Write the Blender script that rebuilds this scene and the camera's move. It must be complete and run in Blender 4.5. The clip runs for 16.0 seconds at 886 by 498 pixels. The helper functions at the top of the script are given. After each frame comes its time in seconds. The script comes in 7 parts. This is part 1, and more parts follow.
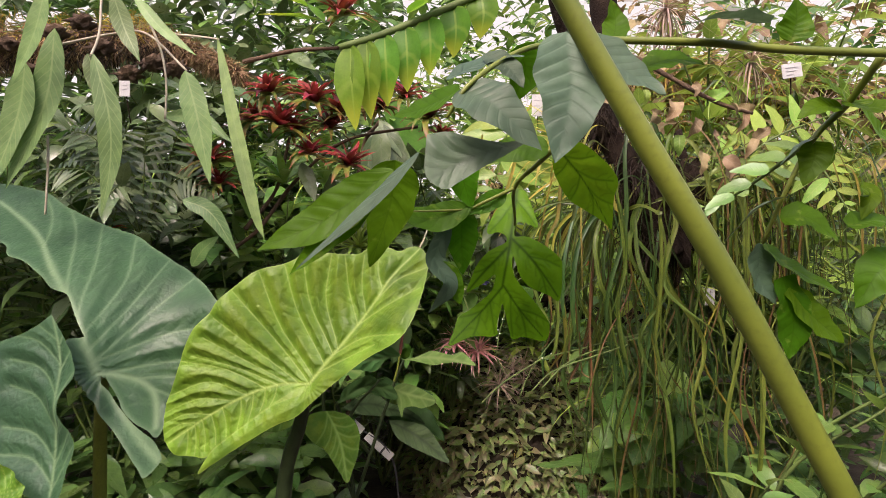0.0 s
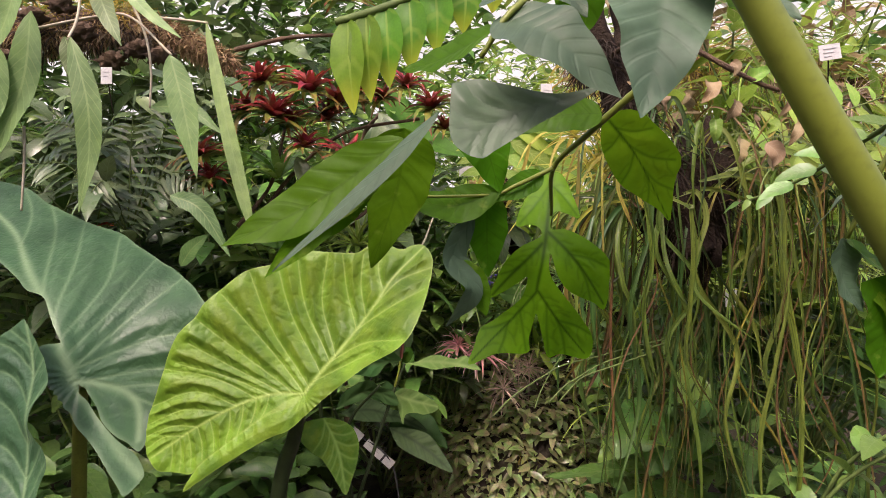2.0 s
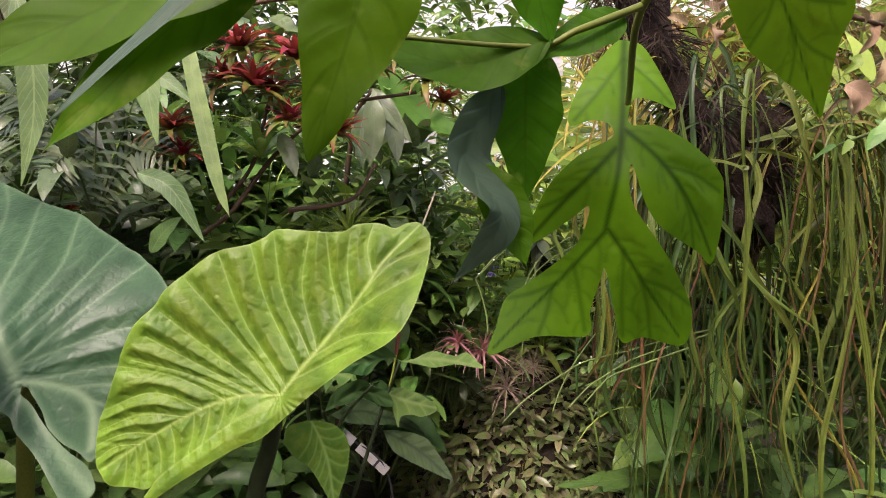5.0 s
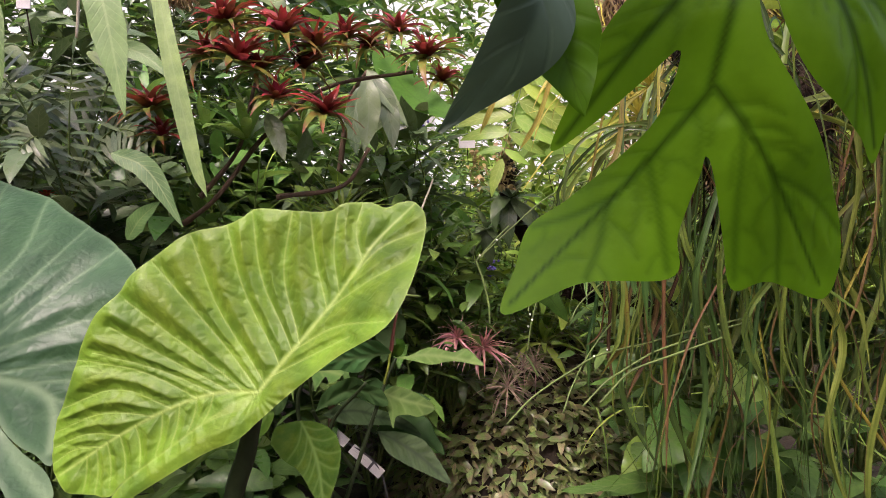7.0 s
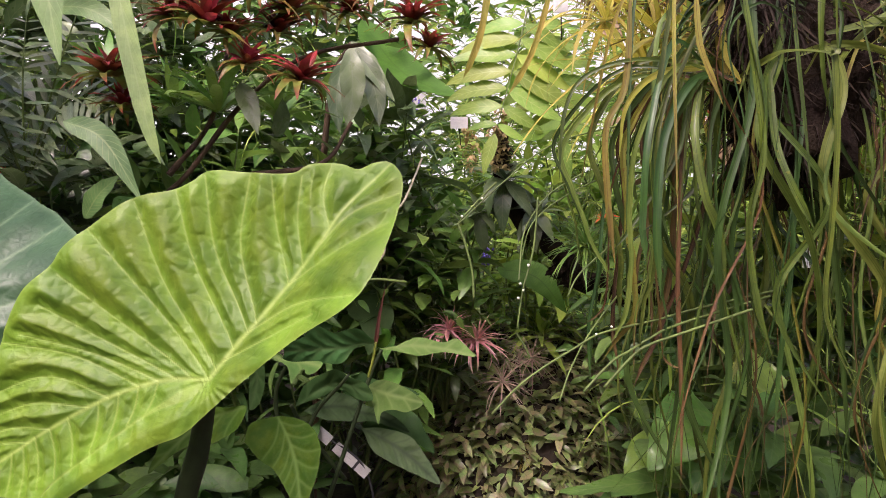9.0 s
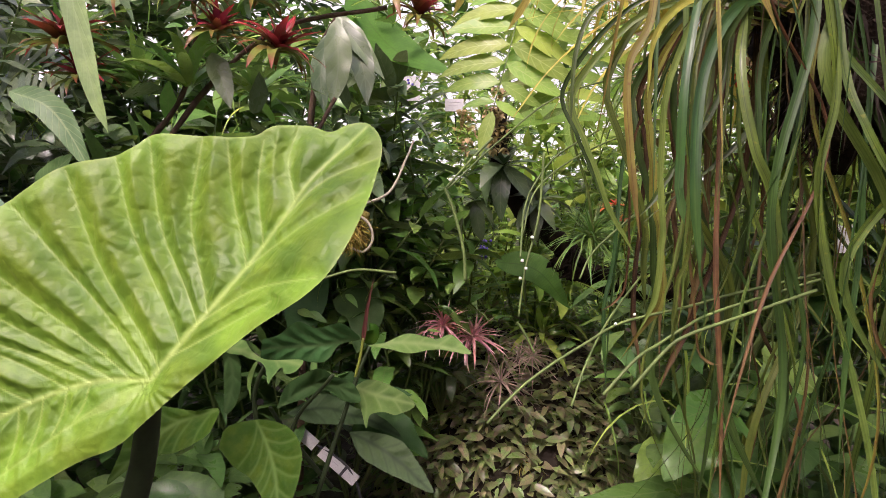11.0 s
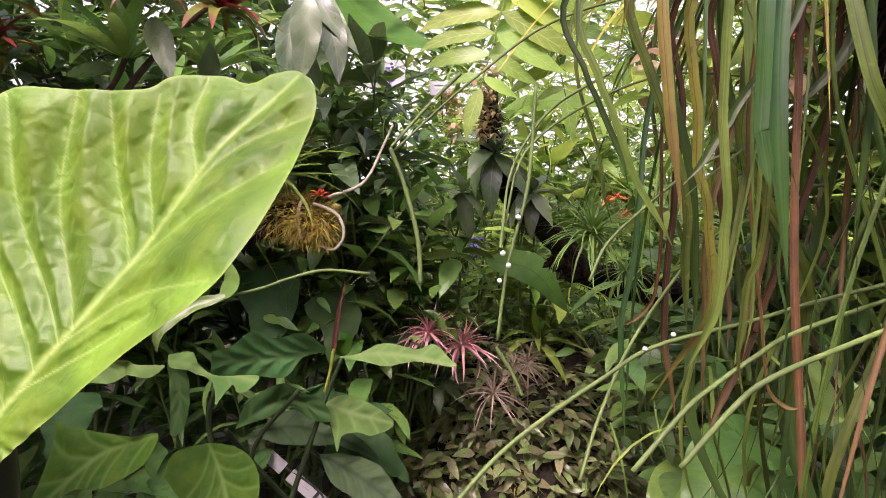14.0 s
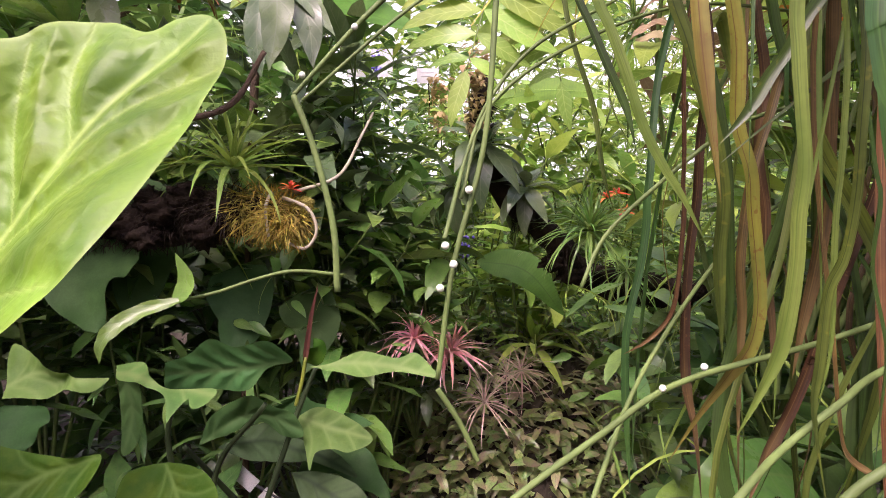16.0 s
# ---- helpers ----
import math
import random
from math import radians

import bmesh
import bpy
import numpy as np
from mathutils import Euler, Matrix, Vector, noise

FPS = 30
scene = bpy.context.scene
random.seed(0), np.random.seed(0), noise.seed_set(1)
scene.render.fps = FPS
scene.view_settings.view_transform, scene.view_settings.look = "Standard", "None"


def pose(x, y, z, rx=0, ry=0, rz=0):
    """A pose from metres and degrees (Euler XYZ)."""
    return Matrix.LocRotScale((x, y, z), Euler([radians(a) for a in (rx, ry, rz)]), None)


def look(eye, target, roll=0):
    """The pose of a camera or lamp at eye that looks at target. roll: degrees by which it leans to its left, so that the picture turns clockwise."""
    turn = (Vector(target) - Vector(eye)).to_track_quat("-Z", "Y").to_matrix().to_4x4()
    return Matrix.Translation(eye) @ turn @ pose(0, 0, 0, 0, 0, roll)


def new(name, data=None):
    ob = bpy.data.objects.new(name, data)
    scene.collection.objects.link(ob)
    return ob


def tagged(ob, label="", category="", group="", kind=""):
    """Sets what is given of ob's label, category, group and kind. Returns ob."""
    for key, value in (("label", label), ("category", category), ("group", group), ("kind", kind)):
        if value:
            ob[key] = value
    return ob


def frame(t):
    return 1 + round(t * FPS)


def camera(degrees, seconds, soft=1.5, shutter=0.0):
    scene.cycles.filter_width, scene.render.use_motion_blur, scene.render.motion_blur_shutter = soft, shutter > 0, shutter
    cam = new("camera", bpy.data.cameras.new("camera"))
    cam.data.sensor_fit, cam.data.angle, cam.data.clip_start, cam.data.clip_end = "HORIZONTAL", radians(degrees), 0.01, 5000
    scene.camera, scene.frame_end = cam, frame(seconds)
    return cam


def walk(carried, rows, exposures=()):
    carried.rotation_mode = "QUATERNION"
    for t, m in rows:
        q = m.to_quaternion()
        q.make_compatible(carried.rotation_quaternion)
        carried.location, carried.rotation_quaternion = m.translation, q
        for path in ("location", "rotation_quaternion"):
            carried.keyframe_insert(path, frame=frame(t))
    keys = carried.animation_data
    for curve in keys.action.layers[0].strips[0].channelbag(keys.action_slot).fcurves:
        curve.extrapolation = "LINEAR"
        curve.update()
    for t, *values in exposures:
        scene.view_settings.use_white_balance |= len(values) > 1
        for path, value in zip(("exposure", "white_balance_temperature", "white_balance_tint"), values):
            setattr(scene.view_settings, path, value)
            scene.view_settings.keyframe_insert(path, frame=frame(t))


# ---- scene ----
cam = camera(73.1, 16.0, 0.2)
METRES, EYE, TILT, LEAN, TURN = 1.0, 1.25, 0.0, 0.0, 0.0
ROWS = [
    (0.0, 0.0, 0.0, 0.0, 0.0, 0.0, -0.0),
    (0.5, -0.0034, 0.0252, -0.0011, -0.01, -0.08, -0.01),
    (1.0, -0.0069, 0.0507, -0.0008, -0.04, -0.12, 0.01),
    (1.5, -0.0115, 0.0771, 0.0002, -0.07, -0.11, 0.03),
    (2.0, -0.0145, 0.1055, -0.0022, -0.1, -0.08, 0.05),
    (2.5, -0.0145, 0.1359, -0.0076, -0.1, -0.09, 0.04),
    (3.0, -0.0138, 0.1684, -0.0164, -0.14, -0.11, 0.06),
    (3.5, -0.014, 0.1974, -0.0208, -0.16, -0.19, 0.08),
    (4.0, -0.0174, 0.226, -0.0264, -0.24, -0.2, 0.08),
    (6.5, -0.0136, 0.3627, -0.0629, -0.28, -0.19, -0.08),
    (7.0, -0.0117, 0.3901, -0.0712, -0.32, -0.19, -0.1),
    (7.5, -0.0058, 0.4183, -0.0831, -0.34, -0.15, -0.08),
    (8.0, 0.0008, 0.4491, -0.0969, -0.39, -0.16, -0.08),
    (8.5, 0.0079, 0.4815, -0.1083, -0.41, -0.18, -0.08),
    (9.0, 0.0165, 0.5155, -0.1196, -0.46, -0.2, -0.07),
    (9.5, 0.0228, 0.5491, -0.1298, -0.49, -0.26, -0.06),
    (10.0, 0.0265, 0.5807, -0.1368, -0.53, -0.3, -0.04),
    (12.5, 0.0418, 0.7481, -0.1557, -0.73, -0.24, 0.13),
    (13.0, 0.0477, 0.7773, -0.1521, -0.81, -0.27, 0.13),
    (13.5, 0.0565, 0.8084, -0.1526, -0.84, -0.26, 0.14),
    (14.0, 0.0688, 0.8398, -0.1574, -0.89, -0.17, 0.16),
    (14.5, 0.0804, 0.8719, -0.1597, -0.91, -0.15, 0.18),
    (15.0, 0.0914, 0.9036, -0.1612, -0.94, -0.13, 0.22),
    (15.5, 0.0996, 0.9331, -0.1617, -0.95, -0.12, 0.22),
    (16.0, 0.1043, 0.962, -0.1618, -0.97, -0.12, 0.18),
]
EXPOSURE = [(0.0, 0.0, 6700, 26), (8.0, 0.18, 6450, 34), (12.0, 0.32, 6300, 38), (16.0, 0.7, 6250, 42)]
walk(cam, [(t, pose(0, 0, EYE, TILT, LEAN, TURN) @ pose(METRES * x, METRES * y, METRES * z, 90 + pitch, roll, yaw)) for t, x, y, z, yaw, pitch, roll in ROWS], EXPOSURE)

# ---- light: a bright overcast sky above the glasshouse ----
SUN_UP, SUN_TURN = 53.0, 200.0
world = bpy.data.worlds.new("sky")
scene.world = world
world.use_nodes = True
wn = world.node_tree
sky = wn.nodes.new("ShaderNodeTexSky")
sky.sky_type, sky.sun_disc = "NISHITA", False
sky.sun_elevation, sky.sun_rotation = radians(SUN_UP), radians(SUN_TURN)
sky.air_density, sky.dust_density, sky.ozone_density = 1.0, 6.0, 0.3
wn.nodes["Background"].inputs["Strength"].default_value = 0.31
wn.links.new(sky.outputs[0], wn.nodes["Background"].inputs["Color"])
sun = new("sun", bpy.data.lights.new("sun", "SUN"))
sun.data.energy, sun.data.angle, sun.data.color = 2.3, radians(20), (1.0, 0.97, 0.9)
a, b = radians(SUN_TURN), radians(SUN_UP)
sun.matrix_world = look((0, 0, 0), (-math.sin(a) * math.cos(b), -math.cos(a) * math.cos(b), -math.sin(b)))
sun.location = (0, 0, 6)


# ---- materials ----
class Graph:
    """Short hand for building node materials."""

    def __init__(self, name):
        self.mat = bpy.data.materials.new(name)
        self.mat.use_nodes = True
        self.t = self.mat.node_tree
        self.t.nodes.clear()
        self.out = self.t.nodes.new("ShaderNodeOutputMaterial")

    def put(self, socket, value):
        if isinstance(value, bpy.types.NodeSocket):
            self.t.links.new(value, socket)
        elif value is not None:
            socket.default_value = value

    def n(self, kind, out=0, props=None, **ins):
        node = self.t.nodes.new("ShaderNode" + kind)
        if props:
            node.attribute_name = props
        for k, v in ins.items():
            key = int(k[1:]) if k[0] == "i" and k[1:].isdigit() else k.replace("_", " ")
            self.put(node.inputs[key], v)
        return node.outputs[out]

    def math(self, op, a, b=None, c=None, clamp=False):
        node = self.t.nodes.new("ShaderNodeMath")
        node.operation, node.use_clamp = op, clamp
        for i, v in enumerate((a, b, c)):
            self.put(node.inputs[i], v)
        return node.outputs[0]

    def mix(self, fac, a, b, how="MIX"):
        node = self.t.nodes.new("ShaderNodeMix")
        node.data_type, node.blend_type = "RGBA", how
        self.put(node.inputs[0], fac)
        self.put(node.inputs[6], col(a))
        self.put(node.inputs[7], col(b))
        return node.outputs[2]

    def ramp(self, fac, lo, hi):
        node = self.t.nodes.new("ShaderNodeMapRange")
        node.interpolation_type = "SMOOTHSTEP"
        self.put(node.inputs[0], fac)
        node.inputs[1].default_value, node.inputs[2].default_value = lo, hi
        return node.outputs[0]

    def noise(self, scale, detail=3.0, where=None):
        return self.n("TexNoise", 0, None, Vector=where or self.n("NewGeometry", 0), Scale=scale, Detail=detail)

    def bump(self, height, strength, distance=0.002):
        return self.n("Bump", 0, None, Height=height, Strength=strength, Distance=distance)

    def glow(self, colour, strength):
        return self.n("Emission", 0, None, Color=col(colour), Strength=strength)

    def done(self, shader):
        self.t.links.new(shader, self.out.inputs[0])
        return self.mat


def col(c):
    return (*c, 1.0) if isinstance(c, tuple) and len(c) == 3 else c


def leaf_mat(name, base, other=None, vein=None, veins=8.0, slope=1.0, rough=0.42, through_light=0.3, rib=0.035,
             vary=0.35, spots=0.0, spot=(0.25, 0.16, 0.04), vein_amount=0.5, tip=None, relief=0.16, attr=False, gloss=0.35, streak=0.0, streak_to=None, spot_size=60.0, rim=0.2, mottle=0.35):
    g = Graph(name)
    uv = g.n("UVMap")
    sep = g.t.nodes.new("ShaderNodeSeparateXYZ")
    g.put(sep.inputs[0], uv)
    u, v = sep.outputs[0], sep.outputs[1]
    off = g.math("ABSOLUTE", g.math("SUBTRACT", u, 0.5))
    geo = g.t.nodes.new("ShaderNodeNewGeometry")
    rnd = g.math("FRACT", g.math("ADD", g.n("ObjectInfo", 5), geo.outputs[8]))
    grain = g.noise(260.0, 2.0)
    blotch = g.noise(28.0, 3.0)
    if attr:
        mask = g.n("Attribute", 2, "vein")
        lines = g.n("Attribute", 2, "fine")
    else:
        mask = g.math("SUBTRACT", 1.0, g.ramp(off, rib * 0.4, rib))
        s = g.math("SUBTRACT", g.math("MULTIPLY", v, veins), g.math("MULTIPLY", off, 2.0 * slope))
        s = g.math("ADD", s, g.math("MULTIPLY", g.noise(45.0, 2.0), 0.3))
        p = g.math("PINGPONG", s, 0.5)
        lines = g.math("SUBTRACT", 1.0, g.ramp(p, 0.02, 0.14))
    c = g.mix(g.ramp(blotch, 0.35, 0.7), base, other or tuple(x * 0.75 for x in base))
    if streak:
        line = g.n("CombineXYZ", 0, None, X=g.math("MULTIPLY", u, 9.0), Y=g.math("MULTIPLY", v, 5.0), Z=g.math("MULTIPLY", rnd, 37.0))
        c = g.mix(g.math("MULTIPLY", g.ramp(g.noise(1.0, 4.0, line), 0.42, 0.66), streak), c, streak_to or tuple(x * 0.45 for x in base))
    bright = g.math("ADD", g.math("MULTIPLY", rnd, vary), 1.0 - vary / 2)
    bright = g.math("MULTIPLY", bright, g.math("ADD", g.math("MULTIPLY", grain, 0.3), 0.85))
    hue = g.t.nodes.new("ShaderNodeHueSaturation")
    g.put(hue.inputs["Hue"], g.math("ADD", g.math("MULTIPLY", g.math("FRACT", g.math("MULTIPLY", rnd, 7.3)), 0.05), 0.475))
    hue.inputs["Saturation"].default_value = 1.0
    g.put(hue.inputs["Value"], bright)
    g.put(hue.inputs["Color"], c)
    c = hue.outputs[0]
    if tip:
        c = g.mix(g.math("MULTIPLY", g.ramp(g.math("ADD", v, g.math("MULTIPLY", blotch, 0.4)), 0.75, 1.2), 0.9), c, tip)
    if spots:
        c = g.mix(g.math("MULTIPLY", g.ramp(g.noise(spot_size, 4.0), 0.6, 0.7), spots), c, spot)
    if attr:
        halo = g.n("Attribute", 2, "halo")
        c = g.mix(g.math("MULTIPLY", g.math("MULTIPLY", halo, g.ramp(g.noise(9.0, 2.0), 0.25, 0.6)), rim), c, tuple(min(1, x * 1.7) for x in base))
        c = g.mix(g.math("MULTIPLY", g.ramp(g.noise(15.0, 4.0), 0.42, 0.68), mottle), c, (base[0] * 0.5, base[1] * 0.62, base[2] * 0.6))
    vc = vein or tuple(min(1, x * 1.6 + 0.03) for x in base)
    c = g.mix(g.math("MULTIPLY", lines, vein_amount), c, vc)
    c = g.mix(g.math("MULTIPLY", mask, min(1.0, vein_amount * 1.6)), c, vc)
    height = g.math("ADD", g.math("MULTIPLY", lines, -0.6), g.math("MULTIPLY", g.noise(90.0, 3.0), 0.9))
    if attr:
        net = g.t.nodes.new("ShaderNodeTexVoronoi")
        net.feature = "DISTANCE_TO_EDGE"
        g.put(net.inputs["Vector"], g.n("NewGeometry", 0))
        net.inputs["Scale"].default_value = 55.0
        height = g.math("ADD", height, g.math("MULTIPLY", g.ramp(net.outputs[0], 0.0, 0.3), 0.5))
    nb = g.bump(height, relief, 0.0015)
    rr = g.math("ADD", g.math("MULTIPLY", blotch, 0.08 if attr else 0.25), rough - (0.04 if attr else 0.12))
    pr = g.n("BsdfPrincipled", 0, None, Base_Color=c, Roughness=rr, Normal=nb, Specular_IOR_Level=gloss)
    lit = g.mix(0.35, c, g.mix(1.0, c, (1.0, 0.95, 0.35), "MULTIPLY"))
    tr = g.n("BsdfTranslucent", 0, None, Color=lit, Normal=nb)
    m = g.t.nodes.new("ShaderNodeMixShader")
    m.inputs[0].default_value = through_light
    g.put(m.inputs[1], pr)
    g.put(m.inputs[2], tr)
    return g.done(m.outputs[0])


def plain_mat(name, a, b, scale=30.0, rough=0.8, relief=0.5, deep=0.004, fine=300.0, gloss=0.3, stretch=None):
    g = Graph(name)
    where = g.n("NewGeometry", 0)
    if stretch:
        mp = g.t.nodes.new("ShaderNodeMapping")
        mp.inputs["Scale"].default_value = stretch
        g.put(mp.inputs[0], g.n("TexCoord", 3))
        where = mp.outputs[0]
    big, small = g.noise(scale, 5.0, where), g.noise(fine, 3.0, where)
    c = g.mix(g.ramp(big, 0.3, 0.7), a, b)
    c = g.mix(g.math("MULTIPLY", g.ramp(small, 0.45, 0.75), 0.4), c, tuple(x * 0.5 for x in a))
    h = g.math("ADD", big, g.math("MULTIPLY", small, 0.4))
    return g.done(g.n("BsdfPrincipled", 0, None, Base_Color=c, Roughness=rough, Specular_IOR_Level=gloss, Normal=g.bump(h, relief, deep)))


M = {
    "ear_light": leaf_mat("ear_light", (0.105, 0.215, 0.016), (0.07, 0.165, 0.012), (0.34, 0.46, 0.12), attr=True, through_light=0.25, gloss=0.35, rim=0.45, mottle=0.6, vary=0.05, vein_amount=0.42, rough=0.48, relief=0.7),
    "ear_dark": leaf_mat("ear_dark", (0.036, 0.09, 0.038), (0.028, 0.072, 0.032), (0.16, 0.25, 0.13), attr=True, through_light=0.12, vary=0.1, vein_amount=0.55, rough=0.42, relief=0.5),
    "lobed": leaf_mat("lobed", (0.078, 0.19, 0.005), (0.058, 0.15, 0.004), (0.03, 0.075, 0.003), veins=7, slope=1.2, through_light=0.5, rough=0.42, vein_amount=0.15, relief=0.12, gloss=0.14, spots=0.25, spot=(0.4, 0.5, 0.1), rib=0.03),
    "lobed_veined": leaf_mat("lobed_veined", (0.095, 0.24, 0.006), (0.075, 0.2, 0.005), (0.022, 0.07, 0.003), attr=True, through_light=0.5, rough=0.42, vein_amount=0.55, relief=0.2, gloss=0.14, vary=0.1),
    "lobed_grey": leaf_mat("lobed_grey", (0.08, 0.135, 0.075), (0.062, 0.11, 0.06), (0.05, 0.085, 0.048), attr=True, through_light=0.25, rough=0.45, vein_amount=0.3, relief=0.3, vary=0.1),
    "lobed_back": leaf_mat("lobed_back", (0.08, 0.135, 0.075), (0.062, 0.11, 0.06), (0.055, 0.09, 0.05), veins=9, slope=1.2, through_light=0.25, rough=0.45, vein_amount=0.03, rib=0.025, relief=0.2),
    "fibre": leaf_mat("fibre", (0.40, 0.30, 0.045), (0.22, 0.19, 0.035), (0.3, 0.25, 0.08), veins=2, slope=0.2, through_light=0.2, rough=0.8, vein_amount=0.1, vary=0.8),
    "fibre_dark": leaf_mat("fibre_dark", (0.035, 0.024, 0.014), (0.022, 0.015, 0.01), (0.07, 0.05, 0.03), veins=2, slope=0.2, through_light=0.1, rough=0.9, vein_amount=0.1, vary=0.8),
    "fibre_brown": leaf_mat("fibre_brown", (0.34, 0.23, 0.12), (0.22, 0.15, 0.075), (0.2, 0.15, 0.08), veins=2, slope=0.2, through_light=0.1, rough=0.9, vein_amount=0.1, vary=0.9),
    "bloom": leaf_mat("bloom", (0.50, 0.40, 0.20), (0.36, 0.26, 0.11), (0.5, 0.4, 0.2), veins=2, slope=0.2, through_light=0.3, rough=0.6, vein_amount=0.1, vary=0.6),
    "petal": leaf_mat("petal", (0.55, 0.04, 0.03), (0.5, 0.16, 0.03), (0.6, 0.2, 0.1), veins=2, slope=0.2, through_light=0.3, rough=0.6, vein_amount=0.1, vary=0.5),
    "pendant": leaf_mat("pendant", (0.16, 0.27, 0.085), (0.115, 0.21, 0.065), (0.27, 0.38, 0.14), veins=14, slope=2.0, through_light=0.3, rough=0.4, vein_amount=0.3, rib=0.05, relief=0.25, vary=0.8),
    "strap": leaf_mat("strap", spot_size=180.0, streak=0.7, base=(0.10, 0.155, 0.022), other=(0.065, 0.105, 0.018), vein=(0.03, 0.05, 0.01), veins=1, slope=0.1, through_light=0.35, rough=0.4, vein_amount=0.5, vary=0.8, rib=0.05, spots=0.3, spot=(0.30, 0.27, 0.03)),
    "strap_light": leaf_mat("strap_light", streak=0.5, base=(0.20, 0.265, 0.05), other=(0.125, 0.185, 0.03), vein=(0.09, 0.15, 0.02), veins=1, slope=0.1, through_light=0.4, rough=0.42, vein_amount=0.35, vary=0.3, rib=0.05),
    "strap_dark": leaf_mat("strap_dark", streak=0.7, base=(0.045, 0.10, 0.02), other=(0.032, 0.07, 0.018), vein=(0.06, 0.12, 0.025), veins=1, slope=0.1, through_light=0.25, rough=0.35, vein_amount=0.4, vary=0.6, rib=0.05),
    "strap_rust": leaf_mat("strap_rust", spot_size=240.0, streak=0.35, streak_to=(0.16, 0.07, 0.018), base=(0.26, 0.23, 0.035), other=(0.19, 0.19, 0.03), vein=(0.10, 0.05, 0.015), veins=1, slope=0.1, through_light=0.3, rough=0.55, vein_amount=0.5, vary=0.5, rib=0.05, spots=0.6, spot=(0.15, 0.05, 0.015)),
    "strap_brown": leaf_mat("strap_brown", spot_size=400.0, streak=0.7, streak_to=(0.03, 0.018, 0.009), base=(0.125, 0.07, 0.018), other=(0.075, 0.042, 0.012), vein=(0.20, 0.14, 0.05), veins=1, slope=0.1, through_light=0.15, rough=0.6, vein_amount=0.35, vary=0.9, rib=0.03, spots=0.5, spot=(0.15, 0.08, 0.025)),
    "strap_yellow": leaf_mat("strap_yellow", streak=0.6, streak_to=(0.3, 0.3, 0.05), base=(0.55, 0.47, 0.09), other=(0.40, 0.42, 0.07), vein=(0.7, 0.6, 0.2), veins=3, slope=0.3, through_light=0.45, rough=0.45, vein_amount=0.2, vary=0.4, rib=0.06),
    "pinnate": leaf_mat("pinnate", (0.15, 0.32, 0.025), (0.11, 0.26, 0.02), (0.35, 0.5, 0.08), veins=2, slope=0.4, through_light=0.55, rough=0.4, vein_amount=0.3, tip=(0.55, 0.60, 0.06), rib=0.05),
    "brom": leaf_mat("brom", (0.22, 0.028, 0.025), (0.12, 0.04, 0.02), (0.3, 0.06, 0.04), veins=2, slope=0.2, through_light=0.3, rough=0.35, vein_amount=0.1, vary=0.7, tip=(0.45, 0.05, 0.05)),
    "brom_green": leaf_mat("brom_green", (0.15, 0.22, 0.04), (0.20, 0.15, 0.03), (0.2, 0.25, 0.06), veins=2, slope=0.2, through_light=0.3, rough=0.35, vein_amount=0.1, vary=0.5, tip=(0.22, 0.04, 0.03)),
    "pink": leaf_mat("pink", (0.90, 0.42, 0.46), (0.78, 0.42, 0.38), (0.7, 0.35, 0.35), veins=2, slope=0.2, through_light=0.3, rough=0.5, vein_amount=0.2, vary=0.5, tip=(0.92, 0.70, 0.66)),
    "spider": leaf_mat("spider", (0.42, 0.34, 0.24), (0.46, 0.31, 0.27), (0.3, 0.25, 0.2), veins=2, slope=0.2, through_light=0.2, rough=0.5, vein_amount=0.2, vary=0.5),
    "deep": leaf_mat("deep", (0.118, 0.23, 0.058), (0.078, 0.165, 0.044), (0.12, 0.20, 0.07), veins=7, slope=1.2, through_light=0.38, rough=0.3, gloss=0.5, vein_amount=0.3, vary=0.7),
    "mid": leaf_mat("mid", (0.16, 0.30, 0.06), (0.12, 0.24, 0.05), (0.2, 0.3, 0.1), veins=7, slope=1.2, through_light=0.38, rough=0.3, gloss=0.5, vein_amount=0.3, vary=0.7),
    "bright": leaf_mat("bright", (0.28, 0.42, 0.08), (0.22, 0.36, 0.06), (0.4, 0.5, 0.15), veins=7, slope=1.2, through_light=0.45, rough=0.3, gloss=0.28, vein_amount=0.3, vary=0.6),
    "greyish": leaf_mat("greyish", (0.115, 0.175, 0.075), (0.085, 0.14, 0.055), (0.17, 0.21, 0.12), veins=6, slope=1.2, through_light=0.2, rough=0.3, gloss=0.5, vein_amount=0.3, vary=0.6),
    "mound": leaf_mat("mound", (0.21, 0.33, 0.09), (0.27, 0.215, 0.125), (0.12, 0.14, 0.08), veins=6, slope=1.2, through_light=0.2, rough=0.3, gloss=0.5, vein_amount=0.3, vary=0.9),
    "dead": leaf_mat("dead", (0.30, 0.23, 0.125), (0.19, 0.125, 0.06), (0.4, 0.3, 0.2), veins=6, slope=1.2, through_light=0.2, rough=0.7, vein_amount=0.3, vary=0.6),
    "phil": leaf_mat("phil", gloss=0.1, base=(0.045, 0.105, 0.03), other=(0.034, 0.085, 0.024), vein=(0.07, 0.13, 0.045), attr=True, through_light=0.15, rough=0.5, vein_amount=0.5, vary=0.3),
    "phil_light": leaf_mat("phil_light", gloss=0.07, base=(0.034, 0.085, 0.008), other=(0.062, 0.11, 0.009), vein=(0.10, 0.17, 0.04), attr=True, through_light=0.25, rough=0.6, vein_amount=0.5, vary=0.3),
